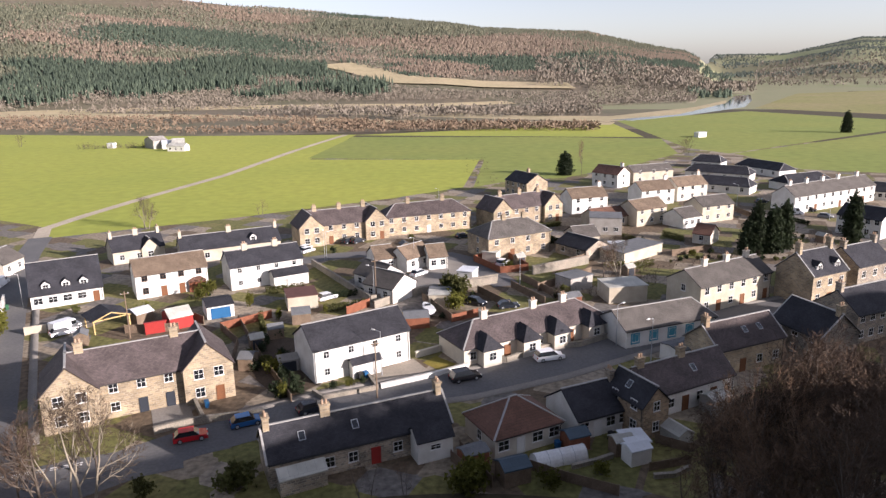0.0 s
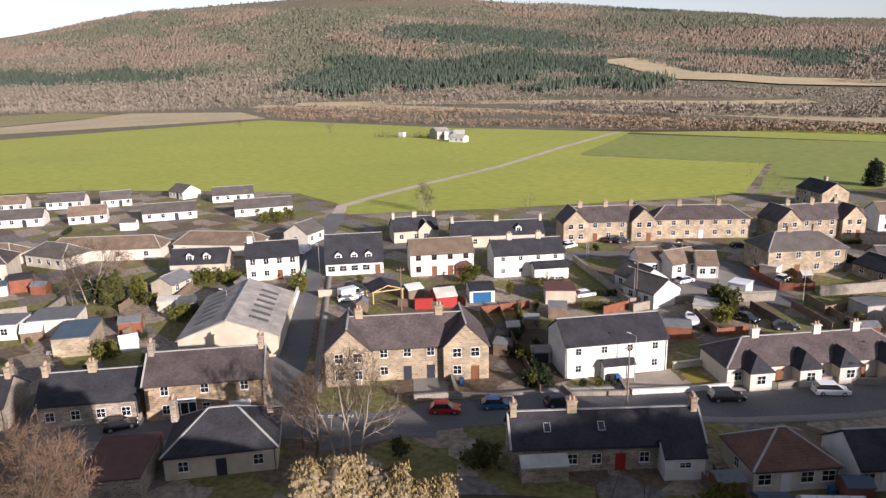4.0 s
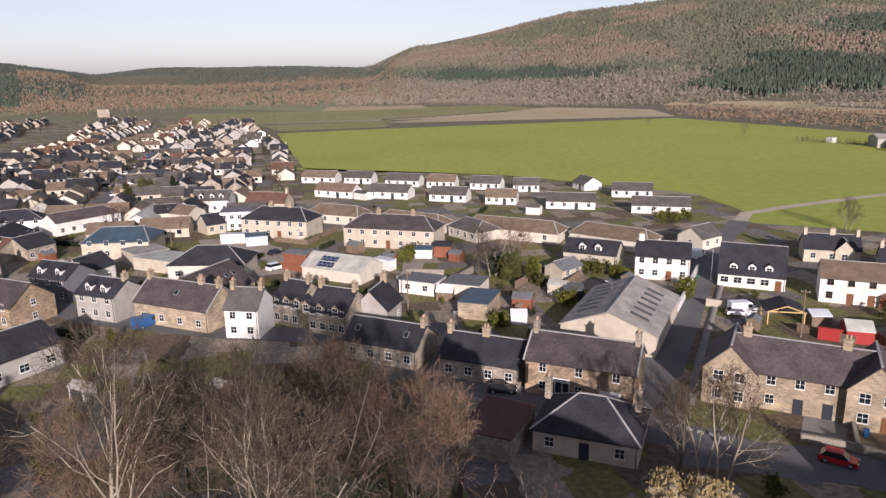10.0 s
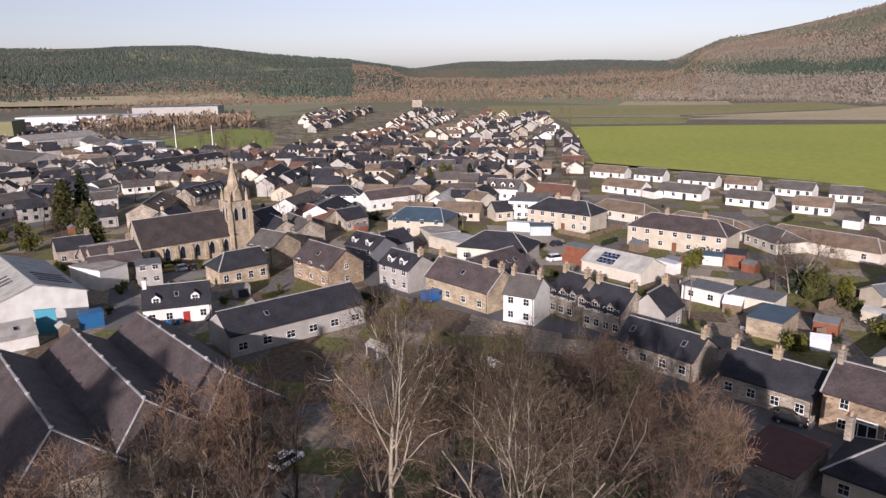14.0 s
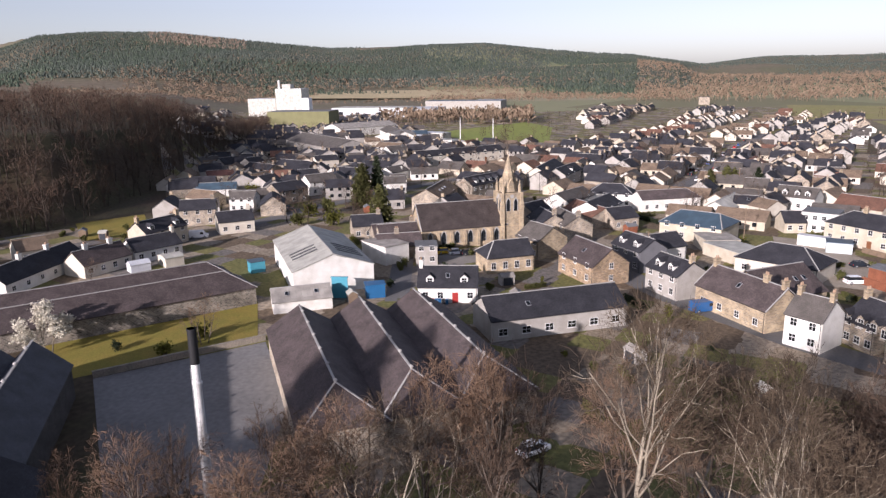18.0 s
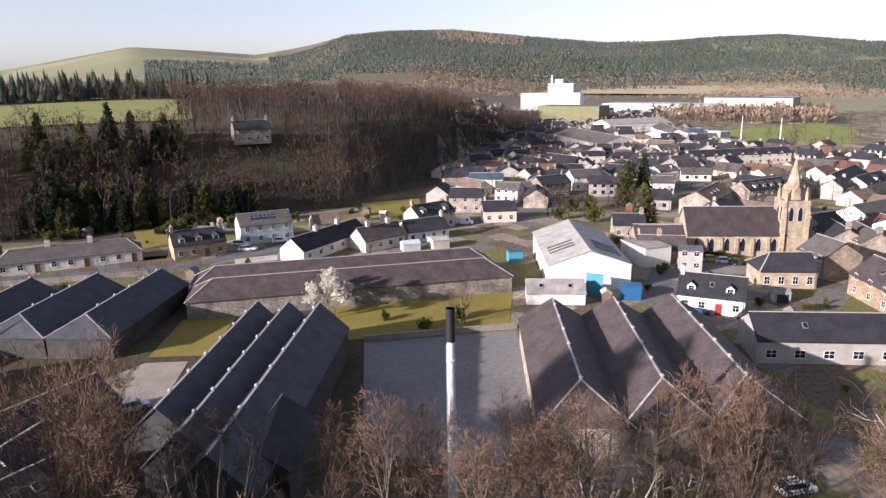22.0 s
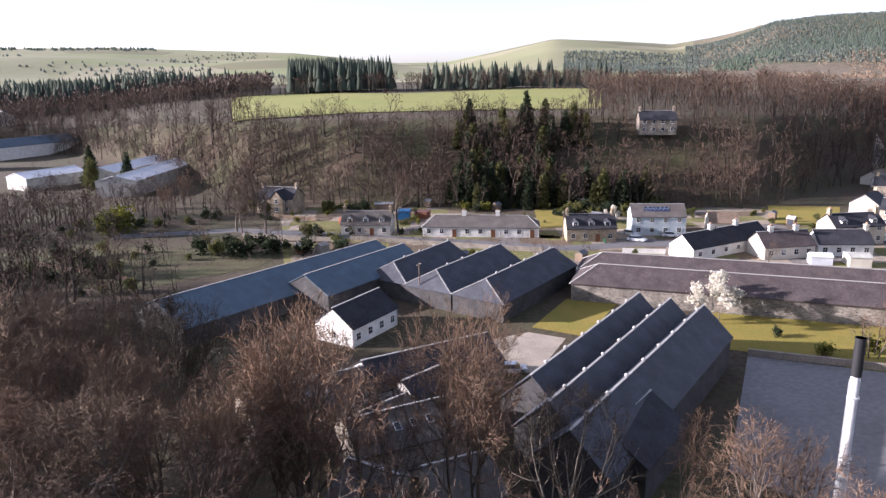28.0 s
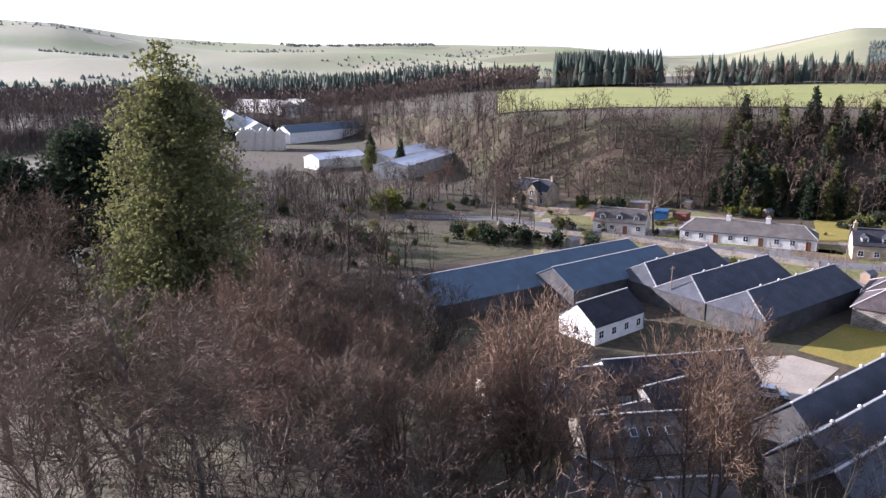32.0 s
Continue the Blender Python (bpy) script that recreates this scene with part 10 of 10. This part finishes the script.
def bank_scrub():
    a, d, x, y = scatter(16000, (113, 206), (190, 700))
    rb = lerp_table(BANK, a)
    ok = (d > rb - 4) & (d < rb + 80)
    x, y = x[ok][:1000], y[ok][:1000]
    P = places(x, y, 0.6, 1.3)
    joined([(THICKET[i], P[i::2]) for i in range(2)], "bank_thicket", "dark bare undergrowth on the wooded bank", "undergrowth")
    a, d, x, y = scatter(3000, (168, 207), (80, 330))
    ok = ~((a < 177) & (d < 218)) & ~((d > 195) & (d < 222)) & (np.sin(x * 0.05) + np.sin(y * 0.06 + 2) > -0.5)
    P = places(x[ok][:640], y[ok][:640], 0.5, 1.0)
    a, d, x, y = scatter(170, (140, 177), (166, 189))
    P = np.concatenate([P, places(x, y, 0.3, 0.7)])
    a, d, x, y = scatter(260, (175, 192), (240, 440))
    P = np.concatenate([P, places(x, y, 0.25, 0.5)])
    a, d, x, y = scatter(170, (166, 207), (17, 46))
    P = np.concatenate([P, places(x, y, 0.45, 0.95)])
    joined([(THICKET[i], P[i::2]) for i in range(2)], "glen_thicket", "dark bare thicket on the glen floor", "undergrowth")


def hedgerow(name, label, ends, n, s0, s1):
    x, y = [ends[0][i] + (ends[1][i] - ends[0][i]) * rng.uniform(0, 1, n) + rng.normal(0, 1.2, n) for i in (0, 1)]
    P = places(x, y, s0, s1)
    joined([(THICKET[i], P[i::2]) for i in range(2)], name, label, "hedge")


def glen_shrubs():
    a, d, x, y = scatter(1400, (158, 206), (120, 240))
    ok = ~((a < 177) & (d < 170)) & ~((d > 196) & (d < 220)) & (blotch(x, y, 0.06, 2.0) > -0.6)
    P = places(x[ok][:150], y[ok][:150], 0.7, 2.0)
    a, d, x, y = scatter(400, (121, 164), (186, 236))
    ok = (blotch(x, y, 0.07, 4.0) > 0.0) & (d > lerp_table(BANK, a) - 14)
    P = np.concatenate([P, places(x[ok][:90], y[ok][:90], 0.8, 2.0)])
    joined([(BUSH[1], P[::2]), (BUSH[2], P[1::2])], "glen_shrubs", "dark olive evergreen scrub in the glen", "scrub")


def village_scrub():
    """Overgrown back gardens: bare shrubs and evergreens between the rows."""
    r = np.random.default_rng(77)
    x, y = [], []
    for cx, cy, sx, sy, n in ((66, 156, 14, 8, 60), (44, 143, 7, 5, 22), (30, 130, 6, 4, 14), (95, 168, 10, 8, 26)):
        x.append(r.normal(cx, sx * 0.6, n))
        y.append(r.normal(cy, sy * 0.6, n))
    x, y = np.concatenate(x), np.concatenate(y)
    ok = np.array([free(u, v, 0.6) for u, v in zip(x, y)])
    P = places(x[ok], y[ok], 0.35, 0.7)
    k = len(P) // 4
    joined([(THICKET[0], P[k::2]), (THICKET[1], P[k + 1::2]), (BUSH[2], P[:k // 2]), (BUSH[1], P[k // 2:k])], "garden_scrub", "bare brown shrubs and evergreens in overgrown gardens", "shrubs")


glen_shrubs()
hedgerow("farm_hedge", "dark bare hedge beside the farm", ((-220, 443), (-180, 436)), 60, 0.5, 0.9)
hedgerow("field_hedge", "dark bare hedge along the field edge", ((24, 349), (12, 268)), 40, 0.2, 0.35)
hill_forest()
valley_belts()
bank_scrub()
strip("hill_clearing", [polar(*p) for p in CLEARING], 78, STUBBLE, "pale yellow grass clearing on the wooded hill", 2.0, "field", 20)
strip("river_grass", [polar(*p) for p in RIVERSIDE], 26, STUBBLE, "pale dry grass strip along the river", 0.12, "bank", 20)
strip("upper_river_grass", [polar(a, lerp_table(FOOT, a) + 18) for a in range(-6, 36, 3)], 30, STUBBLE, "pale dry grass at the hill foot", 0.5, "bank", 20)


BUSHES = {}
BUSH_LABEL = ("yellow-green garden shrub", "olive-green evergreen shrub", "dark green rounded shrub", "upright yellow-green shrub")


def bush(x, y, k, s, rot):
    m = pose(x, y, height(x, y), 0, 0, rot)
    if k not in BUSHES:
        e = new("shrub")
        tagged(e, BUSH_LABEL[k] + " in a garden", "shrub", "garden shrubs")
        for nm, me in zip(("stem", "crown"), BUSH[k]):
            part(nm, me, None, e)
        BUSHES[k] = e
    else:
        e = copy_thing(BUSHES[k], m)
    e.matrix_basis = m @ Matrix.Diagonal((s, s, s, 1))


def blossom_tree(x, y, h):
    th, tn = bare_tree(71, H=8, spread=0.62, fork=0.12, stems=2, per=(5, 5, 5, 4), twig=0.02)
    v, f = tubes(np.concatenate([th, tn]), 4)
    r = np.random.default_rng(3)
    c = tn[:, 3:6][r.integers(0, len(tn), 6500)] + r.normal(0, 0.16, (6500, 3))
    v2, f2 = leaf_cloud(c, 0.15, r)
    plant("blossom_tree", (raw_mesh("trunk", v, f, M["palebark"]), raw_mesh("blossom", v2, f2, M["blossom"])), x, y, 20, h / 8, "small tree covered in white blossom", "tree")



# ---- shrubs ----
bush(-29.6, 109.5, 2, 1.0, 0)
bush(-28.2, 112.7, 2, 1.0, 47)
bush(-24.1, 101.1, 2, 1.0, 94)
bush(-25.4, 98.4, 0, 1.2, 141)
bush(-23.4, 96.1, 2, 0.9, 188)
bush(-21.1, 94.0, 2, 0.9, 235)
bush(-22.9, 90.4, 2, 1.1, 282)
bush(-20.6, 91.2, 2, 1.1, 329)
bush(-23.1, 93.4, 2, 0.8, 16)
bush(-29.3, 105.9, 2, 0.9, 63)
bush(-30.4, 103.4, 1, 0.9, 110)
bush(-28.3, 98.8, 2, 0.8, 157)
bush(-27.1, 101.0, 1, 0.9, 204)
bush(-25.4, 98.6, 0, 0.55, 251)
bush(-23.3, 96.2, 2, 0.55, 298)
bush(-21.5, 94.7, 2, 0.55, 345)
bush(-20.8, 91.2, 2, 0.55, 32)
bush(-23.2, 90.6, 2, 0.55, 79)
bush(-15.6, 92.1, 2, 0.55, 126)
bush(-13.4, 93.0, 0, 0.55, 173)
bush(-11.3, 93.8, 2, 0.55, 220)
bush(-55.3, 124.0, 0, 1.4, 267)
bush(-48.2, 134.6, 0, 1.3, 314)
bush(-47.9, 138.7, 0, 1.5, 1)
bush(-90.5, 95.5, 0, 1.6, 48)
bush(-91.0, 97.4, 0, 1.4, 95)
bush(-91.8, 99.2, 0, 1.4, 142)
bush(-102.5, 116.0, 0, 1.8, 189)
bush(-101.4, 118.1, 0, 1.5, 236)
bush(-97.4, 118.9, 0, 1.6, 283)
bush(-95.1, 118.8, 0, 1.4, 330)
bush(-78.6, 117.3, 0, 1.6, 17)
bush(-81.5, 122.3, 0, 1.5, 64)
bush(-89.3, 77.9, 0, 1.6, 111)
bush(-106.1, 102.6, 3, 2.0, 158)
bush(-102.2, 100.9, 1, 1.5, 205)
bush(-115.1, 100.1, 2, 2.6, 252)
bush(-111.8, 100.6, 1, 2.8, 299)
bush(11.4, 66.8, 0, 1.1, 346)
bush(17.5, 68.9, 0, 0.9, 33)
bush(3.7, 68.4, 0, 1.5, 80)
bush(2.2, 66.6, 0, 1.5, 127)
bush(-22.1, 68.4, 1, 1.5, 174)
bush(-23.3, 67.1, 1, 1.3, 221)
bush(2.7, 66.1, 0, 1.6, 268)
bush(-22.4, 67.5, 1, 1.5, 2)
bush(-32.2, 66.3, 1, 1.2, 143)
bush(-137.0, 89.7, 0, 2.0, 190)
bush(-141.4, 94.4, 0, 1.8, 237)
bush(-105.9, 101.1, 3, 2.0, 284)
bush(-105.9, 102.4, 0, 1.4, 331)
bush(-90.1, 77.9, 0, 1.4, 18)
bush(3.5, 129.8, 1, 2.4, 65)
bush(3.0, 125.1, 0, 1.6, 112)
bush(2.8, 132.6, 1, 2.4, 159)
bush(3.2, 127.4, 0, 1.6, 206)
bush(-98.9, -62.7, 0, 1.2, 253)
bush(-106.6, -60.5, 0, 1.4, 300)
bush(-99.9, -71.8, 2, 0.9, 347)
bush(-157.4, -167.6, 0, 1.0, 34)
bush(-152.1, -166.0, 0, 1.6, 81)
bush(-109.5, -195.6, 0, 1.5, 128)
bush(-114.6, -191.3, 0, 1.6, 175)
bush(-111.0, -192.0, 2, 1.3, 222)
bush(-8.1, -218.2, 0, 4.2, 269)
bush(-5.0, -216.0, 1, 3.6, 316)
bush(-54.1, -187.2, 1, 1.8, 3)
bush(-25.0, -181.5, 2, 2.2, 50)
bush(-31.9, -174.0, 2, 2.4, 97)
bush(-40.0, -172.3, 2, 2.4, 144)
bush(-47.4, -167.8, 2, 2.2, 191)
bush(-54.8, -163.3, 2, 2.0, 238)
bush(-208.7, 39.6, 0, 2.0, 285)
bush(-222.4, 60.9, 0, 1.8, 332)
bush(-215.4, 60.3, 0, 1.8, 19)
bush(-252.8, -115.9, 0, 2.2, 66)
bush(-220.1, -92.9, 1, 2.2, 113)
bush(-212.5, -77.9, 0, 2.4, 160)
bush(-218.0, -73.9, 1, 2.6, 207)
bush(-200.7, -66.3, 0, 2.4, 254)
bush(-199.0, -76.8, 1, 2.0, 301)
bush(-123.9, 176.2, 0, 2.0, 348)
bush(-127.1, 174.5, 0, 2.0, 35)
bush(-123.3, 181.7, 0, 1.8, 82)
blossom_tree(-96.6, -82.1, 9.5)
blossom_tree(-136.1, -155.3, 5.5)

# hedges, sheds and loose shrubs through the gardens, clear of the buildings and streets
rs = np.random.default_rng(17)
ROADS = [((-44, 67), (99, 136)), ((-50, 68), (-112, 193)), ((-31, 75), (-186, 2)), ((-33, 162), (14, 139)), ((99, 136), (210, 240)), ((-5, -215), (-106, -138)), ((-106, -138), (-301, -40))]


def free(x, y, r):
    for px, py, pr in PLOTS:
        if (x - px) ** 2 + (y - py) ** 2 < (pr + r) ** 2:
            return False
    for (ax, ay), (bx, by) in ROADS:
        t = min(max(((x - ax) * (bx - ax) + (y - ay) * (by - ay)) / ((bx - ax) ** 2 + (by - ay) ** 2), 0), 1)
        if math.hypot(x - ax - t * (bx - ax), y - ay - t * (by - ay)) < r + 7:
            return False
    return True


def hedge_mesh(seed, L, H, leaf):
    g = np.random.default_rng(seed)
    c = g.uniform(-1, 1, (620, 3)) * np.array([L / 2, 0.42, H / 2]) + np.array([0, 0, H / 2])
    v, f = leaf_cloud(c, 0.2, g)
    return raw_mesh("foliage", v, f, M[leaf])


village_scrub()
HEDGES = [hedge_mesh(81, 7.0, 1.3, "leaf"), hedge_mesh(82, 5.0, 1.0, "leaf2"), hedge_mesh(83, 8.0, 1.6, "leaf2")]
SHEDS = {}
n_hedge = n_shed = 0
for i in range(2600):
    a, r = rs.uniform(-30, 108), rs.uniform(84, 250)
    if i % 4 == 0:
        a, r = rs.uniform(124, 168), rs.uniform(160, 236)
    x, y = polar(a, r)
    if a < 48 and r > 192 - a or not free(x, y, 1.6):
        continue
    kind, rot = rs.uniform(), 25 + 90 * int(rs.integers(0, 2)) + rs.normal(0, 6)
    if kind < 0.16 and n_hedge < 85 and free(x, y, 3.0):
        k = int(rs.integers(0, 3))
        e = thing("hedge", x, y, rot, ("dark green clipped garden hedge", "low olive garden hedge", "tall olive hedge between gardens")[k], "hedge", "garden hedges")
        part("foliage", HEDGES[k], None, e)
        n_hedge += 1
    elif kind < 0.30 and n_shed < 42 and free(x, y, 2.2):
        k = int(rs.integers(0, 4))
        if k not in SHEDS:
            SHEDS[k] = shed(x, y, rot, (2.6, 3.2, 2.2, 3.0)[k], (2.0, 2.4, 1.8, 2.2)[k], 1.9, 2.5, ("timber", "redtimber", "timber", "grey")[k], ("felt", "felt", "palesheet", "sheet")[k], doorm=("timber", "redtimber", "doordark", "doordark")[k])
        else:
            copy_thing(SHEDS[k], pose(x, y, height(x, y), 0, 0, rot))
            PLOTS.append((x, y, 1.8))
        n_shed += 1
    elif kind < 0.62 and len(BUSHES) and i < 900:
        bush(x, y, int(rs.integers(0, 4)), rs.uniform(0.4, 1.05), rs.uniform(0, 360))

TOWN_TREES = np.random.default_rng(23)


def town_trees():
    r = TOWN_TREES
    n = 520
    a, d = r.uniform(66, 118, n), r.uniform(210, 760, n)
    x, y = -np.sin(np.radians(a)) * d, np.cos(np.radians(a)) * d
    k = r.integers(0, 3, n)
    P = np.stack([x, y, height_of(x, y), r.uniform(0, 6.28, n), r.uniform(0.4, 0.8, n), r.uniform(0.35, 0.7, n)], 1)
    joined([(CHEAP[i], P[k == i]) for i in range(3)], "town_trees", "small bare brown trees between the town houses", "trees")


town_trees()

# ---- the ruined castle wall on the mound ----
def ruin():
    """A stump of rubble walling, its broken top grown over with dry grass; stones are parts of it."""
    r = np.random.default_rng(31)
    az0, az1 = 36.6, 20.0
    e = new("ruined_wall")
    tagged(e, "broken rubble-stone castle wall topped with dry tan grass", "ruin")
    n, k = 46, 16
    v, f = [], []

    def top(u):
        return 27.8 - 0.6 * max(0.0, 0.12 - u) * 8 - 2.6 * max(0.0, u - 0.2) ** 1.1 + 0.25 * math.sin(u * 23) + 0.15 * math.sin(u * 51)

    for i in range(n + 1):
        u = i / n
        a = az0 + (az1 - az0) * u
        for j in range(k + 1):
            w = j / k
            prof = math.sin(math.pi * min(max(w, 0.0), 1.0)) ** 0.45
            x, y = polar(a, 24.5 + 5.2 * w)
            g = height(x, y) - 0.6
            z = g + (top(u) - g) * prof * min(1.0, u * 14 + 0.1, (1 - u) * 9 + 0.1)
            q = 0.28 * noise.noise(Vector((x * 1.1, y * 1.1, 3))) + 0.16 * noise.noise(Vector((x * 3.1, y * 3.1, 7)))
            v.append((x + q, y + q * 0.7, z + q * prof))
    for i in range(n):
        for j in range(k):
            a = i * (k + 1) + j
            f.append((a, a + 1, a + k + 2, a + k + 1))
    core = raw_mesh("core", v, np.array(f), M["rock"])
    o = new("core", core)
    o.parent = e
    # stones
    stones = []
    for s in range(5):
        bm = bmesh.new()
        bmesh.ops.create_icosphere(bm, subdivisions=1, radius=0.5)
        for p in bm.verts:
            p.co *= 0.8 + 0.4 * r.uniform()
            p.co.z *= 0.6
        me = bpy.data.meshes.new("stone")
        bm.to_mesh(me)
        bm.free()
        me.materials.append(M["rock"])
        stones.append(me)
    pts = np.array(v)
    tuft = []
    for s in range(230):
        u = r.uniform(0.0, 0.62) ** 1.2 if s % 3 else r.uniform(0, 1)
        i = int(u * n)
        j = int(r.integers(2, k - 2))
        p = pts[i * (k + 1) + j]
        c = r.uniform(0.14, 0.42)
        part("stone", stones[s % 5], None, e, m=pose(p[0] + r.normal(0, 0.1), p[1] + r.normal(0, 0.1), p[2] + 0.05, r.uniform(-30, 30), r.uniform(-30, 30), r.uniform(0, 360)) @ Matrix.Diagonal((c * 1.3, c, c, 1)))
    m = 17000
    i = (r.uniform(0.05, 1, m) ** 0.8 * n).astype(int).clip(0, n)
    j = r.integers(3, k - 1, m)
    p = pts[i * (k + 1) + j] + r.normal(0, 0.16, (m, 3)) * np.array([1, 1, 0.3])
    clump = np.sin(p[:, 0] * 2.1) * np.sin(p[:, 1] * 1.9) > -0.55
    p = p[clump]
    d = r.normal(0, 0.12, (len(p), 3)) + np.array([0, 0, 1])
    h = r.uniform(0.07, 0.20, (len(p), 1))
    side = r.normal(0, 1, (len(p), 3)) * np.array([1, 1, 0]) * 0.035
    gv = np.stack([p - side, p + side, p + d * h], 1).reshape(-1, 3)
    g = new("dry_grass", raw_mesh("dry_grass", gv, np.arange(len(gv)).reshape(-1, 3), M["moss"]))
    g.parent = e
    g["kind"] = "stuff"


ruin()
